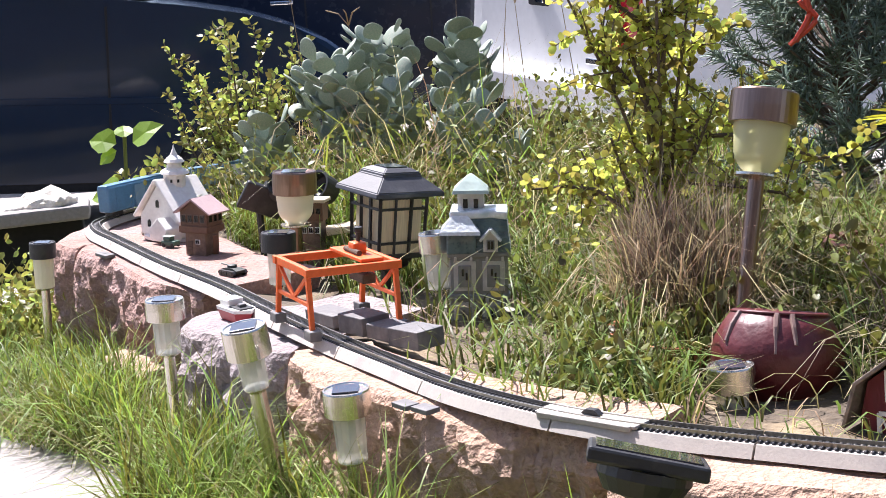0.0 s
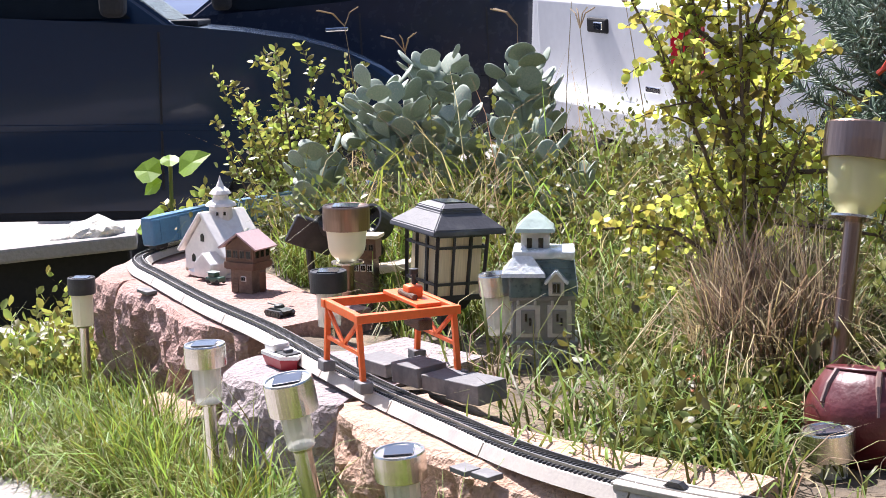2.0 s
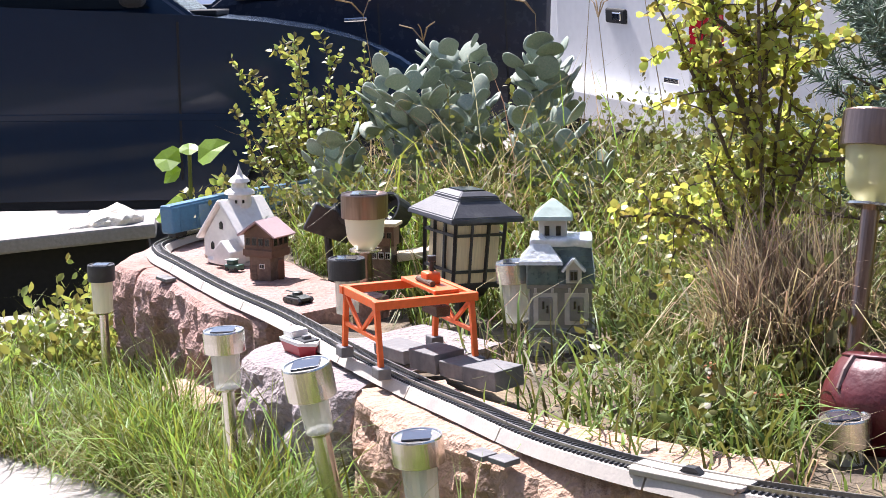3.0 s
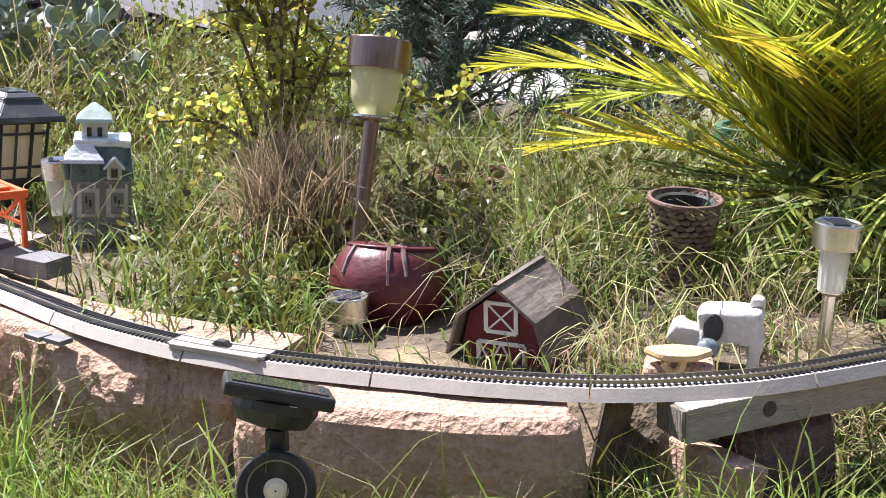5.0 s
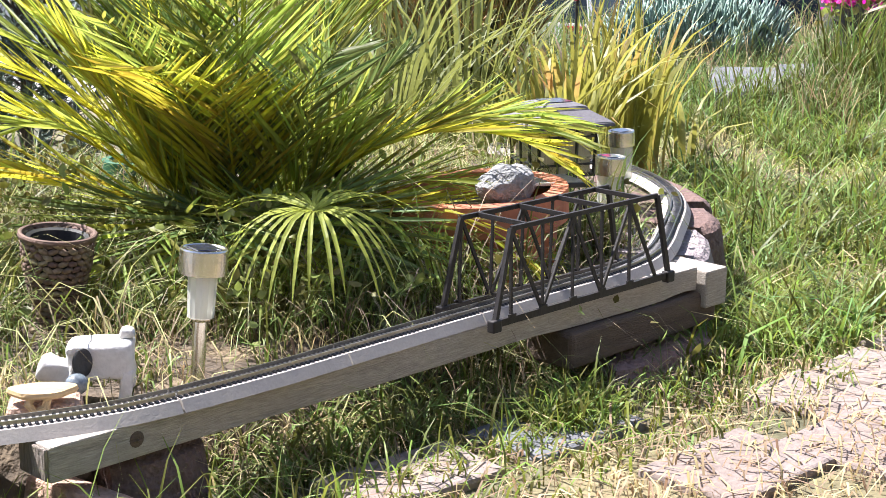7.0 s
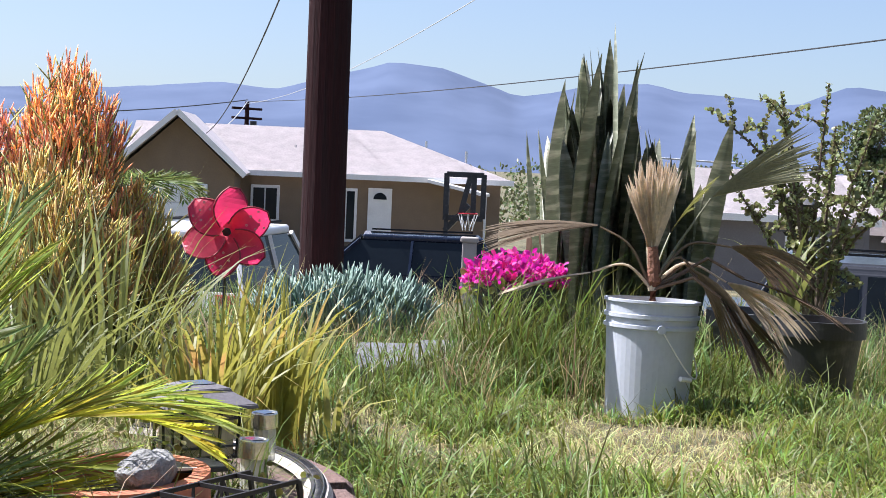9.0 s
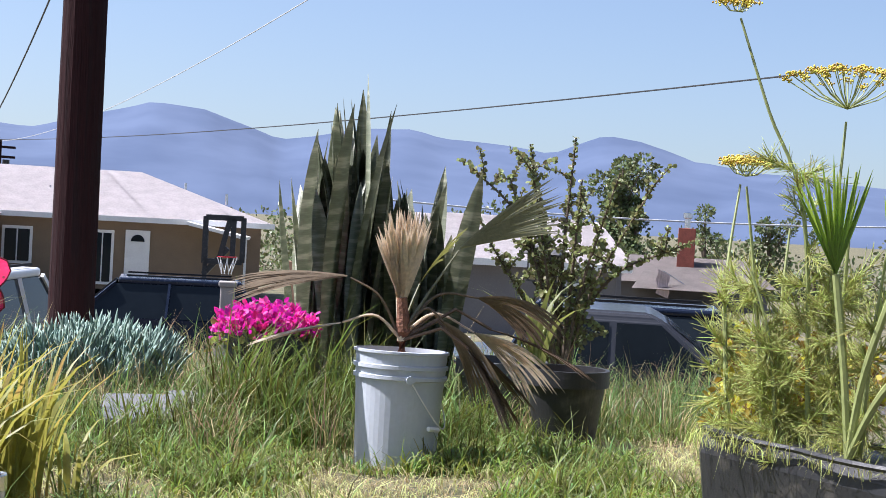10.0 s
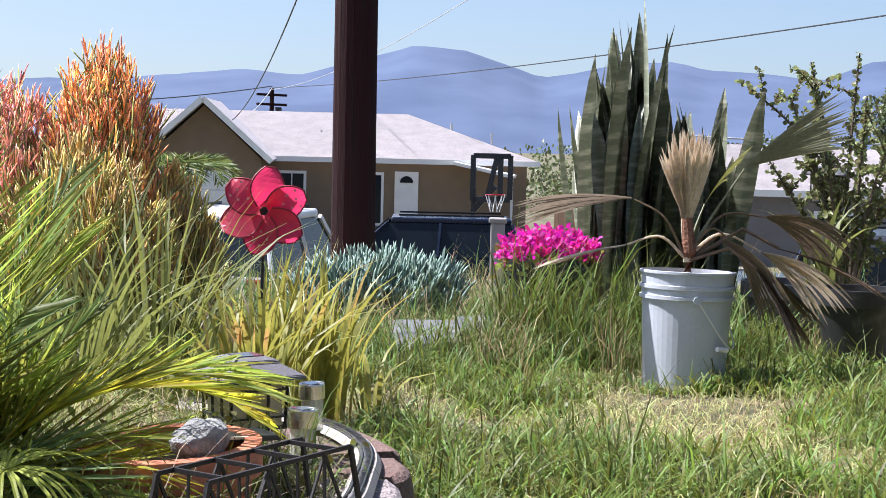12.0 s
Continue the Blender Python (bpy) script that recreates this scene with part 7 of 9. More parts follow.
sward("bed_weeds", 3000, (-1.72, -1.15, 2.6, 3.1), lambda x, y: track_side(x, y) > 0.26 and clear_of(x, y), bed, (0.06, 0.15), (0.0028, 0.0055), (0.2, 1.4), GRASS, "lush grass behind the model houses", 59, clump=0.025)
sward("bed_weeds", 3600, (-1.35, -0.4, 2.2, 2.75), lambda x, y: weedy(x, y) and math.hypot(x + 0.95, y - 2.42) > 0.06, bed, (0.05, 0.13), (0.003, 0.006), (0.2, 1.3), GRASS_DEEP, "lush grass round the small houses", 24, clump=0.025)
sward("back_grass", 3600, (-1.75, -0.55, 2.75, 3.7), lambda x, y: in_bed(x, y) and y > 2.75 + max(0, -x - 1.3), bed, (0.12, 0.3), (0.003, 0.006), (0.3, 1.5), GRASS, "tall grass among the silver plants", 25, clump=0.04)
sward("back_grass", 1700, (-1.75, -0.5, 2.8, 3.9), lambda x, y: y > 2.75 + max(0, -x - 1.3), bed, (0.16, 0.36), (0.002, 0.0035), (0.3, 1.6), STRAW, "tall dry grass behind the silver plants", 26, clump=0.05)
sward("side_grass", 2600, (-2.5, -1.95, 2.9, 3.9), lambda x, y: outside(x, y), ground_at, (0.08, 0.2), (0.003, 0.006), (0.3, 1.5), GRASS_DEEP, "long grass beyond the bend of the track", 27, clump=0.04)
behind = lambda x, y: weedy(x, y) and x > -0.42 and 1.95 < math.hypot(x, y) < 2.75
sward("bed_weeds", 6500, (-0.45, 0.95, 1.8, 3.1), behind, bed, (0.09, 0.21), (0.0022, 0.0045), (0.3, 1.9), GRASS_DEEP, "tangled dark green weeds round the wicker planter", 43, clump=0.03, segs=4)
sward("bed_weeds", 2600, (-0.45, 0.95, 1.75, 3.1), behind, bed, (0.08, 0.22), (0.0014, 0.0028), (0.5, 2.2), STRAW_GREY, "tangled dead stalks among the weeds", 44, clump=0.04, segs=5)
sward("bed_weeds", 2300, (-0.45, 0.95, 1.7, 3.1), lambda x, y: weedy(x, y) and x > -0.42, bed, (0.12, 0.27), (0.0018, 0.0034), (0.9, 2.5), STRAW_GREEN, "long arching yellow-green stems among the weeds", 54, clump=0.04, segs=5)
sward("bed_weeds", 500, (-0.45, 0.6, 1.62, 2.0), lambda x, y: weedy(x, y) and x > -0.42, bed, (0.04, 0.1), (0.0018, 0.0034), (0.6, 2.3), STRAW, "dry stalks beside the track", 55, clump=0.03, segs=4)
leafy_weeds("leafy_weeds", 480, (-0.42, 0.95, 1.8, 3.0), behind, bed, (0.1, 0.22), (0.012, 0.024), WEED_LEAF, "dark leafy weeds filling the bed behind the barn", 45)
leafy_weeds("leafy_weeds", 260, (-0.72, -0.4, 1.85, 2.75), weedy, bed, (0.06, 0.15), (0.01, 0.02), WEED_LEAF, "leafy green weeds before the shrub", 46)
leafy_weeds("leafy_weeds", 1100, (-1.85, -0.62, 2.75, 3.75), lambda x, y: in_bed(x, y) and y > 2.75 + max(0, -x - 1.3), bed, (0.14, 0.34), (0.009, 0.02), WEED_LEAF, "tall dark leafy weeds among the silver plants", 47, per=12)
leafy_weeds("leafy_weeds", 500, (-2.2, -1.92, 2.7, 3.6), lambda x, y: outside(x, y) and from_track(x, y) > 0.13, ground_at, (0.1, 0.26), (0.016, 0.03), BUSH_LEAF, "leafy weeds beyond the bend of the track", 48)
under = lambda x, y: -0.04 < track_side(x, y) < 0.08 and 0.2 < x < 1.0
bank = lambda x, y: bed(x, y) if track_side(x, y) > 0 else ground_at(x, y)
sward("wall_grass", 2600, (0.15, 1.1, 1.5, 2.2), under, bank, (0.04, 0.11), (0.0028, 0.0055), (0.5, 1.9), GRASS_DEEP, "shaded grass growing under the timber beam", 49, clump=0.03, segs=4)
sward("wall_grass", 1500, (0.15, 1.1, 1.45, 2.2), under, bank, (0.05, 0.12), (0.0016, 0.003), (0.8, 2.3), STRAW, "dry stalks under the timber beam", 50, clump=0.03, segs=4)
sward("wall_grass", 1000, (0.2, 1.35, 1.5, 2.4), lambda x, y: -0.22 < track_side(x, y) < -0.06 and off_path(x, y), ground_at, (0.04, 0.11), (0.003, 0.0055), (0.4, 1.9), GRASS, "sunlit grass before the timber beam", 51, clump=0.035, segs=4)
for k, (x, y) in enumerate(((-1.62, 3.5), (-1.3, 3.62), (-1.18, 3.55), (-1.05, 3.4), (-0.9, 3.3), (-1.48, 3.58))):
    rng = np.random.default_rng(80 + k)
    t = thing("seed_grass", pose(x, y, 0.31), "grass stalk with a forked seed head", "grass stalk", "seed stalks")
    hgt = rng.uniform(0.4, 0.5)
    lean = rng.normal(0, 0.04, 2)
    part("stalk", tube([(0, 0, 0), (lean[0] * 0.5, lean[1] * 0.5, hgt * 0.6), (lean[0], lean[1], hgt)], 0.0013, 5, taper=0.5), STRAW, t)
    for j in range(4):
        a = rng.uniform(0, 6.28)
        part("seed_spike", tube([(lean[0], lean[1], hgt), (lean[0] + 0.025 * math.cos(a), lean[1] + 0.025 * math.sin(a), hgt + 0.03), (lean[0] + 0.06 * math.cos(a), lean[1] + 0.06 * math.sin(a), hgt + 0.04)], 0.0015, 4), STRAW, t)


# ---- leafy shrubs ----
def branchy(name, m, label, category, branches, leaf_mat, leaf, leaf_size, gap, bark, radius, seed, spread=0.5, twigs=3, leaf_shape=None, pairs=True):
    """A shrub: branches (lists of points in its own frame), each with side twigs, and a leaf or two at each gap along them."""
    rng = np.random.default_rng(seed)
    t = thing(name, m, label, category)
    places, ways = [], []
    for b in branches:
        pts = spline(b, 0.02)
        part("branch", tube(pts[::2] + [pts[-1]], radius, 6, taper=0.3), bark, t)
        lines = [pts]
        for _ in range(twigs):
            i = int(rng.integers(len(pts) // 4, len(pts)))
            d = Vector(rng.normal(size=3)) + Vector((0, 0, 0.6))
            ln = rng.uniform(0.3, 1.0) * spread
            a = pts[i]
            tw = spline([a, a + d.normalized() * ln * 0.5, a + d.normalized() * ln + Vector((0, 0, -0.1 * ln))], 0.012)
            if len(tw) > 2:
                part("twig", tube(tw, radius * 0.4, 5, taper=0.3), bark, t)
                lines.append(tw)
        for ln in lines:
            start = len(ln) // 4 if ln is pts else 0
            for p, q in zip(ln[start:], ln[start + 1:]):
                for _ in range(max(1, int((q - p).length / gap + rng.random()))):
                    d = Vector(rng.normal(size=3))
                    d = d - d.project(q - p) * 0.6 if (q - p).length else d
                    for s in ((1, -1) if pairs else (1,)):
                        places.append(p + (q - p) * rng.random())
                        ways.append((d.normalized() * s + (q - p).normalized() * 0.5))
    places, ways = np.array([tuple(p) for p in places]), np.array([tuple(w) for w in ways])
    v, f = leaf_shape or LEAF
    me = stamp("leaves", v, f, places, axes_along(ways, rng), rng.uniform(*leaf_size, len(places)), leaf_mat)
    tagged(part("leaves", me, leaf_mat, t), kind="stuff")
    return t


def wild(rng, top, n, width, base=0.0, up=1.0):
    """n branches that rise from the base and end round the crown."""
    out = []
    for k in range(n):
        a = 2 * math.pi * k / n + rng.uniform(-0.4, 0.4)
        r = width * rng.uniform(0.35, 1.0)
        z = top * rng.uniform(0.65, 1.0) * up
        out.append([(0, 0, base), (0.35 * r * math.cos(a), 0.35 * r * math.sin(a), base + 0.5 * (z - base)), (r * math.cos(a) + rng.normal(0, 0.02), r * math.sin(a) + rng.normal(0, 0.02), z)])
    return out


rng = np.random.default_rng(31)
branchy("shrub", pose(-1.77, 3.42, 0.2), "upright yellow-green shrub with small round leaves", "shrub",
        wild(rng, 0.56, 15, 0.19) + [[(0, 0, 0), (-0.02, 0, 0.3), (-0.015, 0.0, 0.56)], [(0, 0, 0), (-0.1, -0.04, 0.22), (-0.15, -0.08, 0.42)], [(0, 0, 0), (0.1, 0.04, 0.3), (0.13, 0.06, 0.52)]],
        BUSH_LEAF, None, (0.014, 0.024), 0.012, BARK, 0.004, 32, spread=0.11, twigs=5)
main = [[(0.03, -0.1, 0.02), (0.0, -0.02, 0.2), (0.0, 0.0, 0.4), (0.0, 0.01, 0.66)], [(0.02, -0.06, 0.08), (-0.06, -0.09, 0.2), (-0.17, -0.13, 0.215)], [(0.0, -0.03, 0.15), (-0.07, -0.06, 0.19), (-0.13, -0.11, 0.235)],
        [(0, 0, 0.3), (-0.05, -0.03, 0.38), (-0.085, -0.04, 0.41)], [(0, 0, 0.42), (-0.05, -0.03, 0.47), (-0.08, -0.03, 0.49)], [(0, 0, 0.25), (0.12, 0.02, 0.26), (0.24, 0.01, 0.22), (0.3, 0.0, 0.25)],
        [(0, 0, 0.2), (0.1, 0.0, 0.19), (0.22, 0.01, 0.165)], [(0, 0, 0.35), (0.08, 0.06, 0.4), (0.13, 0.12, 0.42)], [(0, 0, 0.3), (0.03, -0.03, 0.42), (0.02, -0.02, 0.6)],
        [(0, 0, 0.1), (-0.03, -0.06, 0.2), (-0.05, -0.08, 0.29)], [(0, 0, 0.15), (0.06, -0.03, 0.24), (0.1, -0.03, 0.33)], [(0, 0, 0.4), (0.05, 0.03, 0.5), (0.09, 0.05, 0.62)], [(0, 0, 0.3), (-0.04, -0.02, 0.45), (-0.04, 0.0, 0.6)],
        [(0, 0, 0.2), (0.05, 0.04, 0.28), (0.14, 0.06, 0.3)], [(0, 0, 0.12), (-0.08, 0.0, 0.18), (-0.12, 0.02, 0.25)]]
branchy("shrub", pose(-0.545, 2.35, 0.3), "yellow-green succulent shrub with round leaves growing over the red pot", "shrub", main + [[(q[0] * 1.0, q[1] * 0.7, q[2]) for q in b] for b in wild(np.random.default_rng(38), 0.66, 5, 0.17)], PORTULACA, None, (0.009, 0.0155), 0.007, BARK, 0.0045, 33, spread=0.12, twigs=8, leaf_shape=ROUND)
sward("dead_grass_skirt", 2000, (-0.68, -0.3, 2.0, 2.45), lambda x, y: math.hypot(x + 0.475, y - 2.19) < 0.09 and clear_of(x, y), lambda x, y: 0.36 - 0.04 * math.hypot(x + 0.47, y - 2.2) / 0.2, (0.1, 0.25), (0.0018, 0.0038), (0.05, 0.6), STRAW_GREY, "dead grey-brown grass hanging round the shrub", 34)
sward("dead_grass_skirt", 1100, (-0.72, -0.26, 1.98, 2.45), lambda x, y: math.hypot(x + 0.475, y - 2.19) < 0.11 and clear_of(x, y), lambda x, y: 0.34, (0.06, 0.2), (0.0018, 0.0035), (0.1, 1.9), STRAW, "dead straw hanging round the shrub", 35)
sward("pot_grass", 1000, (-0.75, -0.4, 1.8, 2.12), lambda x, y: in_bed(x, y), bed, (0.05, 0.13), (0.003, 0.006), (0.2, 1.4), GRASS_DEEP, "bright green grass before the shrub", 36, clump=0.03)
rng = np.random.default_rng(41)
branchy("small_tree", pose(4.63, 5.25, 0.12), "small leaning tree with sparse round leaves", "tree",
        wild(rng, 1.1, 9, 0.38) + [[(0, 0, 0), (0.0, 0.02, 0.6), (0.02, 0.0, 1.2)], [(0, 0, 0.3), (-0.16, 0.12, 0.8), (-0.34, 0.3, 1.05)], [(0, 0, 0.3), (0.2, -0.12, 0.6), (0.36, -0.3, 0.72)], [(0, 0, 0.3), (-0.08, 0.1, 0.9), (-0.12, 0.15, 1.16)]],
        mat("grey_green_leaf", (0.19, 0.21, 0.085), 0.45, vary=0.25, scale=6, grain=60, bump=0.03, translucent=0.3, island=0.45), None, (0.014, 0.027), 0.009, BARK, 0.012, 42, spread=0.18, twigs=11, leaf_shape=ROUND)
rng = np.random.default_rng(43)
branchy("shrub", pose(3.72, 3.12, 0.13), "loose shrub with yellow leaves behind the trough", "shrub", wild(rng, 0.5, 20, 0.36), YELLOW_LEAF, None, (0.022, 0.04), 0.02, BARK, 0.005, 44, spread=0.2, twigs=7)
rng = np.random.default_rng(45)
branchy("shrub", pose(-1.93, 3.3, 0.25), "low dark leafy weed behind the bend of the track", "shrub", wild(rng, 0.2, 8, 0.1), BUSH_LEAF, None, (0.018, 0.03), 0.02, BARK, 0.003, 47, spread=0.08, twigs=3)


# ---- silver paddle plants ----
def paddles(m, label, seed, n=34, size=(0.036, 0.062), spread=0.1):
    """A succulent with thick silvery paddle leaves set round a few stems; each leaf a mesh."""
    rng = np.random.default_rng(seed)
    t = thing("paddle_plant", m, label, "succulent plant", "silver paddle plants")
    bm = bmesh.new()
    made = bmesh.ops.create_icosphere(bm, subdivisions=3, radius=1)["verts"]
    for v in bm.verts:
        x, y, z = v.co
        w = 0.5 * (1 - 0.5 * max(0, -y)) * (1.0 if y > -0.2 else 1 + 0.3 * (y + 0.2))
        v.co = Vector((x * w, (y + 1) / 2, z * 0.075 + 0.10 * ((y + 1) / 2) ** 2 - 0.05 * x * x))
    me = bm_mesh("leaf", bm, SILVER_LEAF, True)
    for k in range(3):
        a = rng.uniform(0, 6.28)
        part("stem", tube([(0, 0, -0.15), (0.03 * math.cos(a), 0.03 * math.sin(a), -0.05), (0.05 * math.cos(a), 0.05 * math.sin(a), 0.02)], 0.009, 8), SILVER_LEAF, t)
    for k in range(n):
        a = k * 2.4 + rng.uniform(-0.3, 0.3)
        q = k / n
        r = spread * (0.25 + 0.75 * rng.random())
        z = -0.05 + 0.13 * q + rng.uniform(-0.03, 0.03)
        tilt = rng.uniform(25, 85) * (1 - 0.3 * q)
        s = rng.uniform(*size)
        at = pose(0.6 * r * math.cos(a), 0.6 * r * math.sin(a), z) @ pose(0, 0, 0, 0, 0, math.degrees(a) - 90) @ pose(0, 0, 0, 90 - tilt, rng.uniform(-30, 30), 0) @ Matrix.Diagonal((s, s, s, 1))
        part("leaf", me, SILVER_LEAF, t, at=at)
    return t


for k, (x, y, z, n, sp) in enumerate(((-1.5, 3.32, 0.57, 30, 0.1), (-1.40, 3.44, 0.6, 36, 0.11), (-1.21, 3.44, 0.58, 32, 0.1), (-1.15, 3.24, 0.45, 30, 0.09), (-1.585, 3.16, 0.45, 18, 0.07), (-1.33, 3.28, 0.5, 24, 0.1), (-1.42, 3.25, 0.53, 20, 0.1), (-1.05, 3.14, 0.39, 14, 0.09))):
    paddles(pose(x, y, z, 0, 0, 40 * k), "silvery succulent with thick round paddle leaves", 50 + k, int(n * 1.5), spread=sp)

# ---- young sunflower ----
sf = thing("seedling", pose(-1.955, 3.17, 0.28), "young sunflower plant with large bright green leaves", "plant")
part("stem", tube([(0, 0, -0.1), (0.005, 0, 0.1), (0.012, 0.01, 0.24)], 0.0045, 7), GRASS, sf)
SUN_LEAF = mat("sunflower_leaf", (0.20, 0.33, 0.035), 0.45, vary=0.2, scale=20, grain=90, bump=0.1, translucent=0.5)
for az, el, roll, z, s in ((184, -4, -42, 0.12, 0.085), (186, 14, -55, 0.225, 0.07), (4, 34, 50, 0.225, 0.078), (200, -25, -50, 0.21, 0.05), (340, 20, 30, 0.12, 0.045), (120, 40, 0, 0.235, 0.05)):
    bm = bmesh.new()
    vs = [bm.verts.new((x * 1.3 + 0.0, y, zz - 0.12 * y * y)) for x, y, zz in ((0, 0, 0), (0.3, 0.2, 0.08), (0.36, 0.45, 0.06), (0.2, 0.8, 0), (0, 1.05, -0.12), (-0.2, 0.8, 0), (-0.36, 0.45, 0.06), (-0.3, 0.2, 0.08), (0, 0.5, 0))]
    for a, b in zip(range(8), (1, 2, 3, 4, 5, 6, 7, 0)):
        bm.faces.new((vs[a], vs[b], vs[8]))
    part("leaf", bm, SUN_LEAF, sf, at=pose(0.01, 0.01, z) @ pose(0, 0, 0, 0, 0, az - 90) @ pose(0, 0.02, 0, el, 0, 0) @ pose(0, 0, 0, 0, roll, 0) @ Matrix.Diagonal((s, s, s, 1)))


# ---- conifer ----
def conifer(m, label, height, width, seed, tufts=260, needle=0.035, thin=0.003, material=None, per=46):
    rng = np.random.default_rng(seed)
    material = material or NEEDLE
    t = thing("conifer", m, label, "tree")
    part("trunk", tube([(0, 0, 0), (0.01, 0, height * 0.5), (0, 0.01, height)], 0.02 * height / 0.8, 8, taper=0.2), BARK, t)
    ends = []
    for k in range(tufts):
        z = height * (0.06 + 0.92 * rng.random() ** 0.9)
        r = width * (1 - 0.75 * (z / height)) * rng.uniform(0.35, 1.0)
        a = rng.uniform(0, 6.28)
        ends.append((r * math.cos(a), r * math.sin(a), z + 0.12 * r))
    for e in ends[::3]:
        part("bough", tube([(0, 0, e[2] * 0.8), (e[0] * 0.5, e[1] * 0.5, e[2] * 0.88), e], 0.004 * height / 0.8, 5, taper=0.4), BARK, t)
    places, ways = [], []
    for e in ends:
        d = np.array([e[0], e[1], width * 0.5])
        d /= np.linalg.norm(d)
        for _ in range(per):
            s = rng.uniform(-0.5, 1.0) * needle * 1.6
            places.append(np.array(e) + d * s)
            w = rng.normal(size=3)
            ways.append(w / np.linalg.norm(w) + d * 0.9)
    ways = np.array(ways)
    n = len(places)
    me = stamp("needles", SPINDLE[0], SPINDLE[1], np.array(places), axes_along(ways, rng), np.stack([np.full(n, thin), rng.uniform(0.7, 1.2, n) * needle, np.full(n, thin)], 1), material)
    tagged(part("needles", me, material, t), kind="stuff")
    return t


conifer(pose(-0.36, 3.25, 0.1), "dense blue-green young pine tree", 0.95, 0.4, 60, tufts=520)
conifer(pose(0.02, 3.5, 0.1), "dense blue-green young pine tree", 0.8, 0.3, 61, tufts=260)


RIBBON = mat("orange_red_ribbon", (0.55, 0.06, 0.025), 0.5, vary=0.15, scale=20, grain=90, bump=0.05)
ribbon = thing("ribbon", pose(0, 0, 0), "twisted orange-red ribbon hanging in the pine", "ribbon")
strand = [Vector(p) for p in ((-0.382, 2.97, 0.766), (-0.397, 2.967, 0.725), (-0.393, 2.966, 0.69), (-0.42, 2.96, 0.645))]
part("strand", tube(spline(strand, 0.01), 0.006, 6), RIBBON, ribbon)
part("strand", tube(spline([p + Vector((0.012 * (-1) ** k, 0.0, -0.006)) for k, p in enumerate(strand)], 0.01), 0.005, 6), RIBBON, ribbon)
pot(pose(0.21, 2.8, 0.27), 0.045, 0.056, 0.13, mat("green_pot_plastic", (0.03, 0.13, 0.065), 0.45, vary=0.15, bump=0.03), "green plastic pot behind the palm", rim=0.004)


# ---- palms ----
def frond(t, base, az, rise, length, droop, n, leaf, material, seed, width=0.008, stem=None, v=0.75, apart=False):
    """One feather leaf: an arching stalk with leaflets on both sides."""
    rng = np.random.default_rng(seed)
    d = Vector((math.cos(az), math.sin(az), 0))
    pts = []
    for k in range(13):
        q = k / 12
        a = rise - droop * q ** 1.4
        step = length / 12
        pts.append(Vector(base) if not pts else pts[-1] + (d * math.cos(a) + Vector((0, 0, math.sin(a)))) * step)
    rib = part("frond", tube(pts, 0.0035, 5, taper=0.25), stem or material, t)
    side = Vector((-d.y, d.x, 0))
    places, ways = [], []
    line_pts = spline(pts, length / n)
    for i, p in enumerate(line_pts[2:]):
        q = (i + 2) / len(line_pts)
        if q < 0.18:
            continue
        tan = (line_pts[min(i + 3, len(line_pts) - 1)] - line_pts[i + 1]).normalized()
        for s in (-1, 1):
            places.append(p)
            ways.append(tan * (0.55 + 0.5 * q) + side * s * v + Vector((0, 0, 0.3 - 0.35 * q)) + Vector(rng.normal(0, 0.07, 3)))
    ways = np.array([tuple(w) for w in ways])
    lens = leaf * np.array([math.sin(math.pi * min(1, 0.22 + 0.78 * (k / len(places)))) ** 0.6 + 0.12 for k in range(len(places))]) * rng.uniform(0.85, 1.1, len(places))
    blade = ([(0, 0, 0), (0.5, 0.35, 0.0), (0, 0.35, -0.12), (-0.5, 0.35, 0), (0.38, 0.72, -0.02), (0, 0.72, -0.1), (-0.38, 0.72, -0.02), (0, 1, -0.1)],
             [(0, 1, 2), (0, 2, 3), (1, 4, 5, 2), (2, 5, 6, 3), (4, 7, 5), (5, 7, 6)])
    if apart:
        one = mesh_of("leaflet", blade[0], blade[1], material)
        ax = axes_along(ways, rng)
        for p, a, ln in zip(places, ax, lens):
            m = Matrix([[*a[0], p.x], [*a[1], p.y], [*a[2], p.z], [0, 0, 0, 1]])
            part("leaflet", one, material, rib, at=m @ Matrix.Diagonal((width, ln, width * 2, 1)))
        return
    me = stamp("leaflet_row", blade[0], blade[1], np.array([tuple(p) for p in places]), axes_along(ways, rng), np.stack([np.full(len(places), width), lens, np.full(len(places), width * 2)], 1), material)
    tagged(part("leaflet_row", me, material, rib), kind="stuff")


palm = thing("date_palm", pose(0.34, 2.37, 0.27), "bushy young date palm with yellow-green feather leaves", "palm")
part("trunk", lathe([(0.05, -0.05), (0.06, 0.02), (0.045, 0.07), (0.02, 0.1)], 14), BARK, palm)
rng = np.random.default_rng(70)
for k in range(66):
    az = k * 2.4 + rng.uniform(-0.25, 0.25)
    q = k / 66
    right = math.cos(az) > 0.35
    if right and k % 2 == 0:
        continue
    front = math.sin(az) < -0.3
    yellow = math.cos(az) < -0.2 and q < 0.8
    ln = rng.uniform(0.42, 0.8) * (0.74 if front else 1) * (0.68 if right else 1)
    frond(palm, (0.06 * math.cos(az), 0.06 * math.sin(az), 0.05), az, rng.uniform(1.15, 1.5) + 0.08 * q, ln, rng.uniform(0.3, 1.15) * (1 - 0.35 * q) * (0.7 if right else 1), 34,
          rng.uniform(0.12, 0.19), (PALM_YELLOW if yellow and k % 4 == 0 else PALM_DARK if k % 3 == 1 else PALM), 700 + k, width=0.0058)
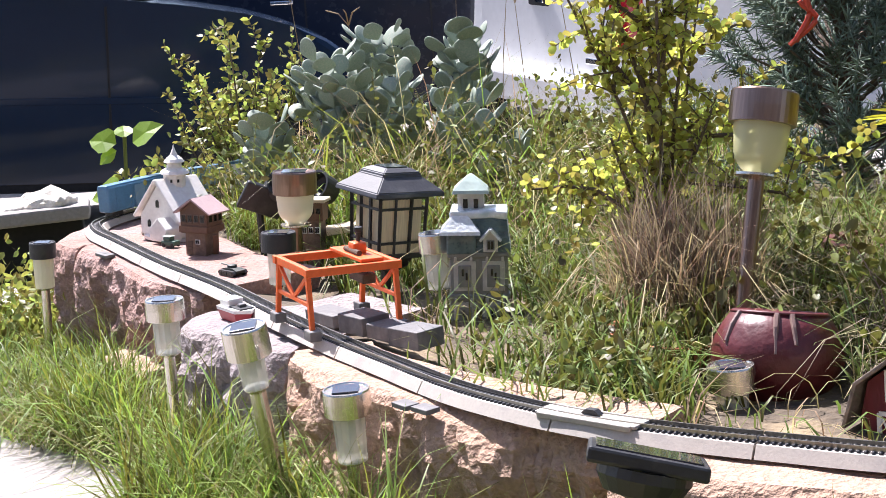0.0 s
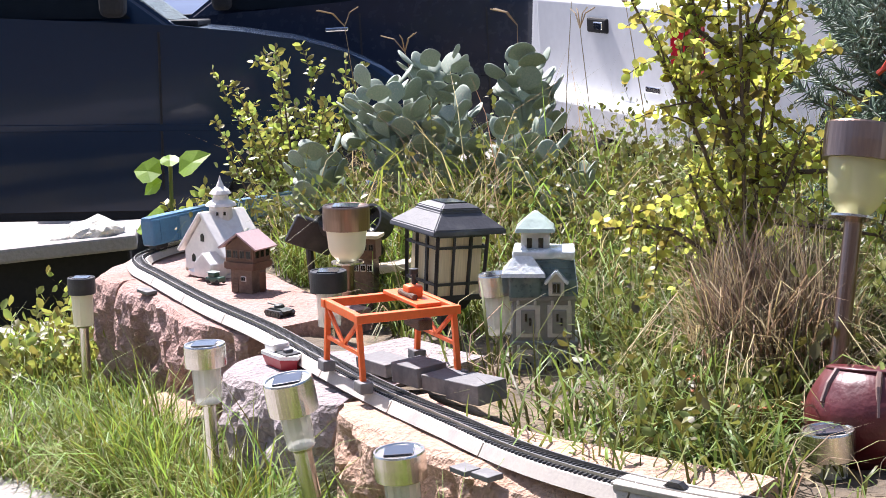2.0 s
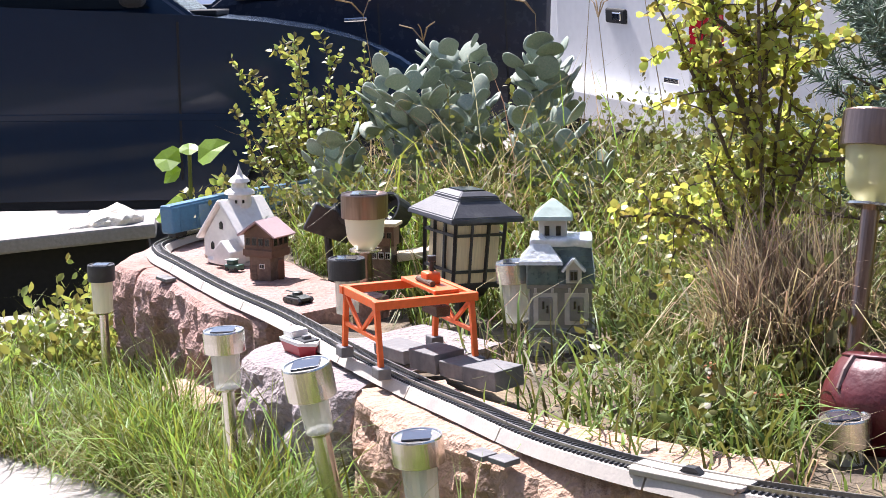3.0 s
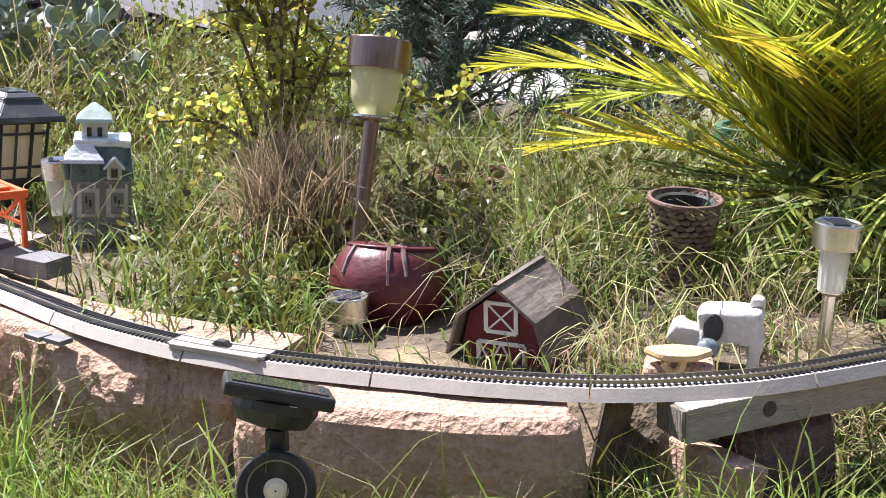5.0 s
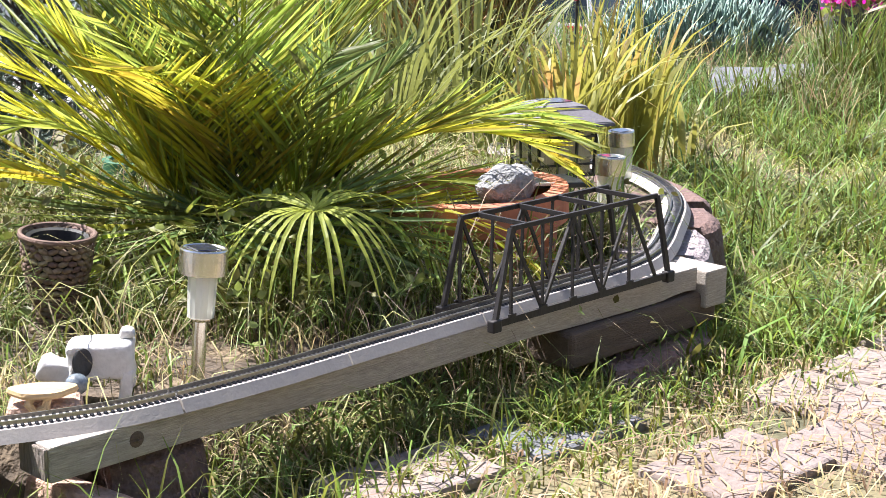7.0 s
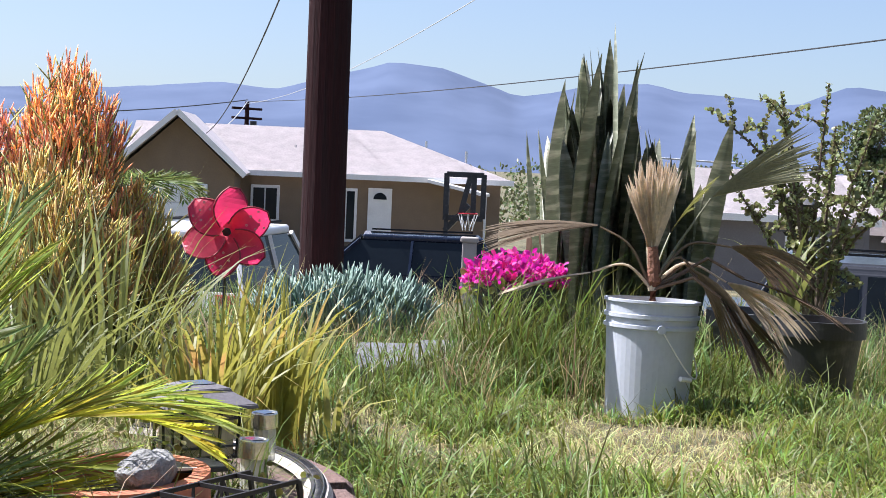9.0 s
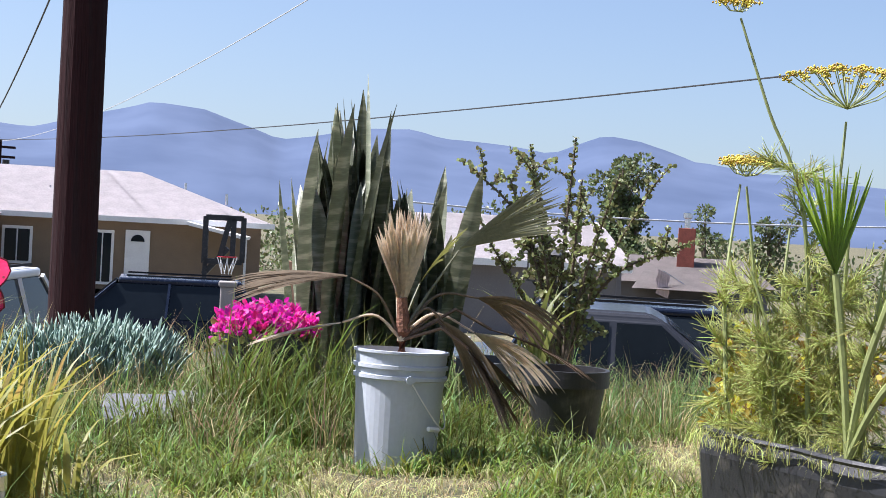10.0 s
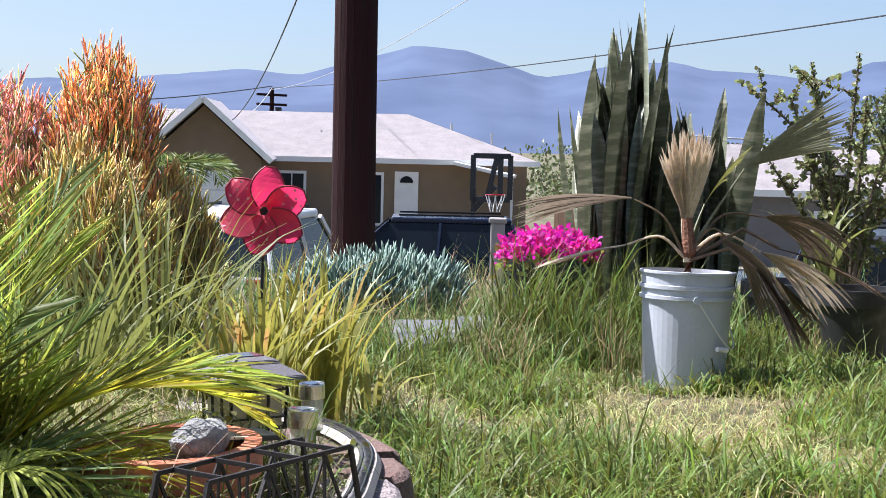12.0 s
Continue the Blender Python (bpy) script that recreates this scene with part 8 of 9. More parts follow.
for k, (az, rise, ln, dr, mt) in enumerate(((3.0, 1.0, 0.62, 1.0, PALM_YELLOW), (3.3, 0.85, 0.6, 0.9, PALM_YELLOW), (2.8, 1.1, 0.6, 1.0, PALM), (3.55, 1.0, 0.5, 1.2, PALM), (3.15, 0.6, 0.48, 0.8, PALM_YELLOW), (-0.35, 0.75, 0.5, 1.6, PALM), (-0.55, 0.6, 0.52, 1.5, PALM_YELLOW), (-0.15, 0.9, 0.56, 1.3, PALM), (0.1, 0.8, 0.58, 1.1, PALM), (-0.3, 0.95, 0.54, 1.5, PALM_YELLOW),
                                               (-1.9, 0.75, 0.36, 1.5, PALM_DARK), (-1.5, 0.8, 0.36, 1.6, PALM), (-1.2, 0.75, 0.4, 1.5, PALM_DARK), (-0.9, 0.7, 0.42, 1.5, PALM), (-2.2, 0.7, 0.4, 1.5, PALM), (-2.5, 0.65, 0.42, 1.4, PALM_DARK), (-1.7, 0.5, 0.3, 1.2, PALM), (-1.05, 0.45, 0.34, 1.2, PALM_DARK))):
    frond(palm, (0.03 * math.cos(az), 0.03 * math.sin(az), 0.07), az, rise, ln, dr, 36, 0.16, mt, 780 + k, width=0.0062, apart=k < 4)


def fan(t, base, axis, n, length, arc, droop, width, material, seed, name="fan_leaf", roll=0.0):
    """Long narrow leaflets that spread from one point about an axis."""
    rng = np.random.default_rng(seed)
    axis = Vector(axis).normalized()
    side = axis.cross(Vector((0, 0, 1))) if abs(axis.z) < 0.95 else Vector((1, 0, 0))
    side.normalize()
    up = side.cross(axis)
    side, up = side * math.cos(roll) + up * math.sin(roll), up * math.cos(roll) - side * math.sin(roll)
    for k in range(n):
        a = arc * (k / (n - 1) - 0.5) + rng.normal(0, 0.03)
        d = axis * math.cos(a) + side * math.sin(a)
        pts = [Vector(base)]
        ln = length * rng.uniform(0.85, 1.1)
        for j in range(1, 7):
            d2 = (d + Vector((0, 0, -droop * (j / 6) ** 1.5)) + up * 0.02).normalized()
            pts.append(pts[-1] + d2 * ln / 6)
        bm = bmesh.new()
        rows = []
        for j, p in enumerate(pts):
            w = width * (0.35 + 0.65 * math.sin(math.pi * min(1, 0.2 + 0.8 * j / 6)) if j < 6 else 0.05)
            tan = (pts[min(j + 1, 6)] - pts[max(j - 1, 0)]).normalized()
            s = tan.cross(up).normalized()
            rows.append((bm.verts.new(p - s * w / 2), bm.verts.new(p - up * w * 0.25), bm.verts.new(p + s * w / 2)))
        for (a1, b1, c1), (a2, b2, c2) in zip(rows, rows[1:]):
            bm.faces.new((a1, b1, b2, a2))
            bm.faces.new((b1, c1, c2, b2))
        part(name, bm, material, t)


FAN_LEAF = mat("fan_leaf", (0.30, 0.34, 0.065), 0.55, spec=0.2, vary=0.2, scale=14, grain=60, bump=0.02, translucent=0.4, random_ob=0.2)
umb = thing("umbrella_plant", pose(0.37, 1.985, 0.275), "umbrella plant with a whorl of long drooping leaves", "plant")
part("stem", tube([(0, 0, -0.02), (0.0, 0.01, 0.1), (0.008, -0.01, 0.195)], 0.003, 6), GRASS, umb)
for k in range(16):
    a = 2 * math.pi * k / 16 + 0.1
    fan(umb, (0.008, -0.01, 0.195), (math.cos(a), math.sin(a), 0.3), 2, 0.18, 0.16, 2.4 if math.sin(a) < 0.3 else 1.0, 0.0065, FAN_LEAF, 900 + k, "leaf")


# ---- strap-leaved clumps ----
def clump(m, label, n, height, width, bend, material, seed, radius=0.1, name="strap_plant"):
    rng = np.random.default_rng(seed)
    t = thing(name, m, label, "plant", "strap-leaved plants")
    r = radius * np.sqrt(rng.random(n))
    a = rng.uniform(0, 6.28, n)
    base = np.stack([r * np.cos(a), r * np.sin(a), np.zeros(n)], 1)
    out = np.stack([np.cos(a), np.sin(a)], 1) + rng.normal(0, 0.4, (n, 2))
    h, w, b = rng.uniform(*height, n), rng.uniform(*width, n), rng.uniform(*bend, n)
    for k in range(n):
        s = slice(k, k + 1)
        part("leaf", blades("leaf", base[s], h[s], w[s], out[s], b[s], material, 6, rng), material, t)
    return t


clump(pose(1.33, 3.62, 0.15), "clump of yellowing strap leaves behind the lantern", 58, (0.28, 0.5), (0.018, 0.032), (0.05, 0.55), STRAP, 90, 0.1)
clump(pose(1.5, 3.68, 0.15), "clump of yellowing strap leaves behind the lantern", 58, (0.28, 0.5), (0.018, 0.032), (0.05, 0.6), STRAP, 91, 0.1)
clump(pose(1.42, 3.85, 0.15), "clump of dry strap leaves with brown tips", 44, (0.25, 0.46), (0.014, 0.026), (0.05, 0.8), DRY_BROWN, 92, 0.14)
clump(pose(1.0, 3.5, 0.2), "tall green strap-leaved plant behind the palm", 70, (0.4, 0.72), (0.009, 0.017), (0.1, 0.9), STRAP_GREEN, 93, 0.14)
clump(pose(0.75, 3.3, 0.2), "tall green strap-leaved plant behind the palm", 60, (0.4, 0.7), (0.009, 0.017), (0.1, 0.9), STRAP_GREEN, 94, 0.14)
clump(pose(1.18, 3.3, 0.2), "yellow-green strap-leaved plant behind the palm", 50, (0.3, 0.55), (0.01, 0.018), (0.1, 1.0), STRAP, 95, 0.12)
clump(pose(1.66, 3.7, 0.13), "single arching yellow strap leaves in the grass", 8, (0.3, 0.36), (0.014, 0.02), (0.8, 1.5), STRAP, 96, 0.04)


# ---- firestick shrubs ----
def firestick(m, label, height, width, seed, tip, n=260, lean=(0, 0)):
    rng = np.random.default_rng(seed)
    t = thing("firestick_shrub", m, label, "shrub", "firestick shrubs")
    part("trunk", tube([(0, 0, 0), (0.01, 0, height * 0.3)], 0.018, 8, taper=0.7), BARK, t)
    stem_p, stem_w, tip_p, tip_w = [], [], [], []
    for k in range(n):
        a = rng.uniform(0, 6.28)
        q = rng.random() ** 0.6
        r = width * q
        top = height * (1 - 0.45 * q ** 2) * rng.uniform(0.72, 1.0)
        e = np.array([r * math.cos(a) + lean[0], r * math.sin(a) + lean[1], top])
        s = np.array([0.35 * r * math.cos(a), 0.35 * r * math.sin(a), top * 0.35])
        for j in range(8):
            p = s + (e - s) * j / 8
            w = e - s + rng.normal(0, 0.28, 3) * np.linalg.norm(e - s)
            stem_p.append(p)
            stem_w.append(w / np.linalg.norm(w))
        for j in range(7):
            tip_p.append(s + (e - s) * rng.uniform(0.78, 0.98))
            w = (e - s) / np.linalg.norm(e - s) * 0.8 + np.array([0, 0, 0.5]) + rng.normal(0, 0.35, 3)
            tip_w.append(w / np.linalg.norm(w))
    for nm, p, w, ln, th, mt in (("stem_mass", stem_p, stem_w, 0.11, 0.0068, FIRE_GREEN), ("tip_mass", tip_p, tip_w, 0.068, 0.0066, tip)):
        p, w = np.array(p), np.array(w)
        k = len(p)
        me = stamp(nm, SPINDLE[0], SPINDLE[1], p, axes_along(w, rng), np.stack([np.full(k, th), rng.uniform(0.7, 1.2, k) * ln, np.full(k, th)], 1), mt)
        tagged(part(nm, me, mt, t, "orange finger-like tips" if nm == "tip_mass" else "olive green stems"), kind="stuff")
    return t


firestick(pose(1.24, 4.85, 0.13), "firestick shrub with orange finger-like tips", 1.07, 0.26, 100, FIRE_TIP, 330)
firestick(pose(0.95, 4.9, 0.13), "firestick shrub with pink-orange finger-like tips", 1.0, 0.25, 101, FIRE_PINK, 260)
firestick(pose(1.42, 4.75, 0.13), "low firestick shrub with yellowish finger-like tips", 0.66, 0.2, 102, FIRE_YELLOW, 190)
firestick(pose(1.1, 4.5, 0.13), "low firestick shrub with yellowish finger-like tips", 0.78, 0.26, 103, FIRE_YELLOW, 220)
dark = thing("dark_palm", pose(1.74, 5.75, 0.1), "small dark drooping palm behind the firesticks", "palm")
part("trunk", tube([(0, 0, 0), (0, 0, 0.62)], 0.02, 8), BARK, dark)
for k in range(16):
    frond(dark, (0, 0, 0.62), k * 2.4, 0.9, 0.3, 1.9, 20, 0.1, PALM_DARK, 960 + k, width=0.008)


# ---- snake plants ----
def snake_leaf(seed, h, w):
    rng = np.random.default_rng(seed)
    bm = bmesh.new()
    rows = []
    b1, b2 = rng.normal(0, 0.04, 2)
    tw = rng.uniform(-0.6, 0.6)
    for j in range(12):
        q = j / 11
        ww = w * (0.55 + 0.9 * q if q < 0.5 else 1.0) * (1 - max(0, (q - 0.62) / 0.38) ** 2.3) + 0.002
        a = tw * q
        c = Vector((b1 * q * q, b2 * q * q, h * q))
        s = Vector((math.cos(a), math.sin(a), 0))
        up = Vector((-s.y, s.x, 0))
        rows.append([bm.verts.new(c - s * ww / 2 + up * ww * 0.12), bm.verts.new(c), bm.verts.new(c + s * ww / 2 + up * ww * 0.12)])
    for r, q in zip(rows, rows[1:]):
        for k in range(2):
            bm.faces.new((r[k], r[k + 1], q[k + 1], q[k]))
    bmesh.ops.solidify(bm, geom=list(bm.faces), thickness=0.006)
    return bm


SNAKE_PALE = mat("pale_snake_leaf", (0.25, 0.28, 0.185), 0.45, vary=0.28, scale=14, grain=50, bump=0.03, island=0.3, translucent=0.15, second=(0.42, 0.42, 0.30), mix=(0.5, 0.62), stretch=(0.6, 0.6, 3))
leaf_meshes = [bm_mesh("leaf", snake_leaf(110 + k, h, w), SNAKE_PALE if k in (2, 6) else SNAKE, True)
               for k, (h, w) in enumerate(((1.28, 0.078), (1.08, 0.092), (0.95, 0.09), (0.8, 0.092), (0.66, 0.08), (1.16, 0.085), (0.88, 0.084), (1.0, 0.098), (0.74, 0.09)))]


def snake_plant(m, label, n, radius, seed, tall=1.0):
    rng = np.random.default_rng(seed)
    t = thing("snake_plant", m, label, "succulent plant", "snake plants")
    for k in range(n):
        a = k * 2.4
        q = math.sqrt((k + 0.5) / n)
        r = radius * q
        j = int(rng.integers(0, 9)) if q < 0.6 else int(rng.integers(1, 9))
        s = rng.uniform(0.85, 1.05) * tall
        part("leaf", leaf_meshes[j], None, t, at=pose(r * math.cos(a), r * math.sin(a), 0) @ pose(0, 0, 0, -7 * q * math.sin(a), 7 * q * math.cos(a), rng.uniform(0, 360)) @ Matrix.Diagonal((1, 1, s, 1)))
    return t


snake_plant(pose(3.41, 5.15, 0.17), "tall crowded snake plant with dark banded leaves", 78, 0.17, 120)
snake_plant(pose(3.63, 5.0, 0.17), "shorter crowded snake plant with pale-edged leaves", 46, 0.12, 121, 0.8)
big_pot = pot(pose(3.42, 5.15, 0.1), 0.24, 0.3, 0.2, BLACK_PLASTIC, "wide black plastic pot of snake plants", wall=0.01)

# ---- bucket with a dying fan palm ----
BUCKET = mat("white_bucket", (0.46, 0.49, 0.54), 0.5, vary=0.08, scale=5, grain=60, bump=0.03, second=(0.38, 0.40, 0.42), mix=(0.6, 0.8))
bucket = thing("plastic_bucket", pose(2.925, 4.07, 0.125, 0, 2, 30), "white plastic five-gallon bucket used as a plant pot", "bucket")
part("body", lathe([(0.126, 0), (0.13, 0.004), (0.141, 0.25), (0.144, 0.285), (0.152, 0.287), (0.152, 0.298), (0.145, 0.3), (0.146, 0.318), (0.153, 0.32), (0.153, 0.331), (0.146, 0.333), (0.148, 0.366), (0.154, 0.368), (0.154, 0.376), (0.147, 0.377), (0.143, 0.33), (0.001, 0.33)], 48), BUCKET, bucket)
part("bail", tube([(0.154 * math.cos(a), 0.154 * math.sin(a), 0.29 - 0.155 * math.sin((a + 2.5) / 2.2 * math.pi)) for a in [-2.5 + 2.2 * k / 20 for k in range(21)]], 0.0024, 6), WHITE_TRIM, bucket, "thin wire handle")
part("grip", rod((0.15 * math.cos(-1.75), 0.16 * math.sin(-1.75), 0.135), (0.15 * math.cos(-2.05), 0.16 * math.sin(-2.05), 0.14), 0.008), WHITE_TRIM, bucket)
for a in (-2.5, -0.3):
    part("lug", rod((0.146 * math.cos(a), 0.146 * math.sin(a), 0.29), (0.162 * math.cos(a), 0.162 * math.sin(a), 0.29), 0.014), BUCKET, bucket)
part("soil", lathe([(0.143, 0.345), (0.08, 0.36), (0.001, 0.365)], 24), SOIL, bucket)
deadp = thing("dead_fan_palm", pose(2.92, 4.07, 0.48), "dying fan palm with a dry cream spear and hanging brown leaves", "palm")
part("stump", tube([(0.01, 0, -0.02), (0.012, 0, 0.08), (0.008, 0, 0.13), (0.0, 0, 0.19)], 0.03, 10, taper=0.55), mat("palm_fibre", (0.22, 0.10, 0.06), 0.9, vary=0.4, scale=20, grain=120, bump=0.6), deadp)
part("petiole", tube([(0.01, 0, 0.05), (0.0, 0.01, 0.18), (0.0, 0.02, 0.34)], 0.016, 8, taper=0.7), DRY_PALM, deadp)
for k, (ax, n, ln, arc) in enumerate((((-0.02, 0.0, 1.0), 34, 0.25, 0.62), ((-0.1, -0.06, 1.0), 28, 0.24, 0.6), ((0.08, -0.05, 1.0), 28, 0.23, 0.55), ((-0.16, 0.1, 1.0), 22, 0.2, 0.7), ((-0.05, -0.2, 1.0), 22, 0.21, 0.5))):
    fan(deadp, (0.005, 0.01 - 0.004 * k, 0.15 + 0.008 * k), ax, n, ln * 1.22, arc * 0.86, 0.02, 0.019, DRY_PALM, 130 + k, "dry_leaflet")
GREY_PALM = mat("grey_green_palm", (0.24, 0.25, 0.16), 0.7, vary=0.3, scale=9, grain=80, bump=0.1, island=0.35, translucent=0.2)
for k, (mid, tip, axis, mt, n, ln, arc, dr) in enumerate((
        ((0.07, -0.04, 0.2), (0.15, -0.1, 0.36), (0.74, -0.46, 0.52), GREY_PALM, 30, 0.34, 0.5, 0.2),
        ((-0.06, 0.04, 0.19), (-0.15, 0.096, 0.25), (-0.84, 0.52, -0.02), DRY_BROWN, 34, 0.36, 0.42, 0.35),
        ((-0.08, 0.03, 0.13), (-0.17, 0.09, 0.1), (-0.84, 0.5, -0.2), DRY_PALM, 7, 0.28, 0.1, 0.2),
        ((0.05, -0.06, 0.16), (0.1, -0.1, 0.12), (0.5, -0.4, -0.5), DRY_BROWN, 26, 0.3, 1.1, 1.2),
        ((0.1, -0.05, 0.2), (0.22, -0.12, 0.2), (0.8, -0.5, -0.1), DRY_BROWN, 16, 0.3, 0.8, 1.0),
        ((0.05, 0.02, 0.16), (0.1, 0.04, 0.24), (0.5, -0.1, 0.8), STRAP_GREEN, 20, 0.22, 1.2, 0.5),
        ((0.12, -0.02, 0.14), (0.26, -0.06, 0.08), (0.8, -0.3, -0.3), DRY_PALM, 14, 0.34, 0.7, 0.9))):
    part("petiole", tube(spline([(0, 0, 0.06), mid, tip], 0.02), 0.006, 6, taper=0.6), mt, deadp)
    fan(deadp, tip, axis, n, ln, arc, dr, 0.012, mt, 140 + k, "dry_leaflet", roll=(1.1, 0.5, 0.3, 0.6, 0.9, 0.4, 0.7)[k])

DEAD_DARK = mat("dead_palm_brown", (0.14, 0.092, 0.058), 0.85, vary=0.35, scale=9, grain=80, bump=0.1, random_ob=0.3)
for k, (b, d, ln) in enumerate((((0.17, -0.1, 0.06), (0.5, -0.3, -0.6), 0.34), ((0.2, -0.02, 0.08), (0.7, -0.3, -0.5), 0.36), ((0.15, -0.17, 0.04), (0.4, -0.45, -0.8), 0.3), ((0.26, -0.14, 0.1), (0.8, -0.5, -0.2), 0.36))):
    part("petiole", tube([(0, 0, 0.05), (b[0] * 0.6, b[1] * 0.6, b[2] + 0.06), b], 0.006, 6), DEAD_DARK, deadp)
    fan(deadp, b, d, 18, ln, 0.9, 0.5, 0.016, DEAD_DARK, 190 + k, "dry_leaflet")

# ---- pots at the edge of the garden ----
pot(pose(3.72, 4.16, 0.13), 0.105, 0.145, 0.29, BLACK_PLASTIC, "black plastic nursery pot", rim=0.006)
pot(pose(3.79, 4.62, 0.12), 0.12, 0.17, 0.28, mat("grey_pot", (0.09, 0.09, 0.09), 0.6, vary=0.2, bump=0.05), "dark grey plastic nursery pot", rim=0.006)
pot(pose(2.98, 5.02, 0.13), 0.11, 0.15, 0.34, BLACK_PLASTIC, "black pot of magenta flowers", rim=0.006)
clump(pose(3.85, 4.5, 0.38), "green strap leaves in a nursery pot", 18, (0.25, 0.4), (0.02, 0.04), (0.2, 0.9), STRAP_GREEN, 97, 0.06)
flowers = thing("flowering_plant", pose(2.98, 5.02, 0.465), "low mound of magenta bougainvillea flowers", "flowers")
rng = np.random.default_rng(150)
n = 1400
a, q = rng.uniform(0, 6.28, n), np.sqrt(rng.random(n))
p = np.stack([0.21 * q * np.cos(a), 0.16 * q * np.sin(a), 0.02 + 0.06 * (1 - q ** 2) + rng.normal(0, 0.018, n)], 1)
w = rng.normal(size=(n, 3)) + np.array([0, 0, 0.6])
tagged(part("bract_mass", stamp("bract_mass", LEAF[0], LEAF[1], p, axes_along(w, rng), rng.uniform(0.02, 0.034, n), MAGENTA), MAGENTA, flowers, "magenta papery bracts"), kind="stuff")
tagged(part("leaves", stamp("leaves", LEAF[0], LEAF[1], p[:260] - np.array([0, 0, 0.05]), axes_along(w[:260], rng), rng.uniform(0.03, 0.05, 260), BUSH_LEAF), BUSH_LEAF, flowers), kind="stuff")

sen = thing("finger_succulent", pose(2.68, 5.9, 0.13), "mound of upright blue-green finger leaves", "succulent plant")
rng = np.random.default_rng(151)
n = 1500
a, q = rng.uniform(0, 6.28, n), np.sqrt(rng.random(n))
p = np.stack([0.36 * q * np.cos(a), 0.24 * q * np.sin(a), 0.17 * np.sqrt(1 - q ** 2 * 0.8) + 0.05 * np.sin(7 * a) * np.sin(6 * q) + rng.normal(0, 0.015, n)], 1)
w = np.stack([0.35 * q * np.cos(a), 0.35 * q * np.sin(a), np.ones(n)], 1) + rng.normal(0, 0.22, (n, 3))
ax = axes_along(w, rng)
one = mesh_of("finger", SPINDLE[0], SPINDLE[1], SENECIO)
for k in range(250):
    m = Matrix([[*ax[k][0], p[k][0]], [*ax[k][1], p[k][1]], [*ax[k][2], p[k][2] + 0.012], [0, 0, 0, 1]])
    part("finger", one, SENECIO, sen, at=m @ Matrix.Diagonal((0.015, rng.uniform(0.09, 0.14), 0.015, 1)))
tagged(part("finger_mass", stamp("finger_mass", SPINDLE[0], SPINDLE[1], p, axes_along(w, rng), np.stack([np.full(n, 0.015), rng.uniform(0.09, 0.14, n), np.full(n, 0.015)], 1), SENECIO), SENECIO, sen), kind="stuff")

# ---- trough of fennel ----
trough = thing("planter_trough", pose(3.03, 2.39, 0.14, 0, 0, -95), "long black plastic planter trough", "planter")
bm = box((0.78, 0.26, 0.3), (0, 0, 0.15), 0.06, segments=4)
for v in bm.verts:
    v.co.x *= 0.9 + 0.1 * v.co.z / 0.3
    v.co.y *= 0.86 + 0.14 * v.co.z / 0.3
part("body", bm, BLACK_PLASTIC, trough)
part("rim", tube([(0.39 * math.cos(a) * (1 + 0.12 * abs(math.sin(2 * a))), 0.132 * math.sin(a) * (1 + 0.3 * abs(math.sin(2 * a))), 0.3) for a in [2 * math.pi * k / 40 for k in range(41)]], 0.008, 6), BLACK_PLASTIC, trough)


def feathery(t, p, d, ln, seed, material, thin=0.002, n=44):
    """A plume of thread leaves."""
    rng = np.random.default_rng(seed)
    d = np.array(d, float) / np.linalg.norm(d)
    k = rng.random(n)
    places = np.array(p) + d * (k * ln * 0.7)[:, None]
    w = d + rng.normal(0, 0.55, (n, 3))
    me = stamp("plume", SPINDLE[0], SPINDLE[1], places, axes_along(w, rng), np.stack([np.full(n, thin), rng.uniform(0.3, 0.7, n) * ln, np.full(n, thin)], 1), material)
    tagged(part("plume", me, material, t), kind="stuff")


fennel = thing("fennel_plant", pose(2.98, 2.45, 0.38), "tall flowering fennel with feathery leaves and yellow umbels", "herb plant")
rng = np.random.default_rng(160)
stalks = [((0.02, 0.0, 0), (0.0, 0.04, 0.6), (-0.06, 0.12, 0.86), (-0.1, 0.2, 1.1)), ((0.04, -0.03, 0), (0.04, -0.02, 0.5), (0.06, -0.02, 0.87)), ((-0.04, 0.2, 0), (0.02, 0.3, 0.4), (0.12, 0.36, 0.72)), ((0.0, 0.12, 0), (-0.02, 0.16, 0.4), (-0.04, 0.2, 0.7)),
          ((0.04, -0.08, 0), (0.04, -0.06, 0.4), (0.06, -0.06, 0.75)), ((-0.02, 0.06, 0), (-0.03, 0.1, 0.3), (-0.06, 0.16, 0.5)), ((0.05, 0.1, 0), (0.1, 0.18, 0.35), (0.16, 0.22, 0.6)), ((0.0, -0.16, 0), (0.0, -0.18, 0.3), (0.02, -0.2, 0.6))]
for k, st in enumerate(stalks):
    pts = spline(st, 0.04)
    part("stalk", tube(pts, 0.0075, 7, taper=0.4), FENNEL_STALK, fennel)
    for j in range(30):
        i = int(rng.integers(len(pts) // 10, 2 * len(pts) // 3))
        d = rng.normal(size=3) + np.array([0, 0, 0.5])
        feathery(fennel, tuple(pts[i]), d, rng.uniform(0.05, 0.13), 1600 + 20 * k + j, FENNEL)


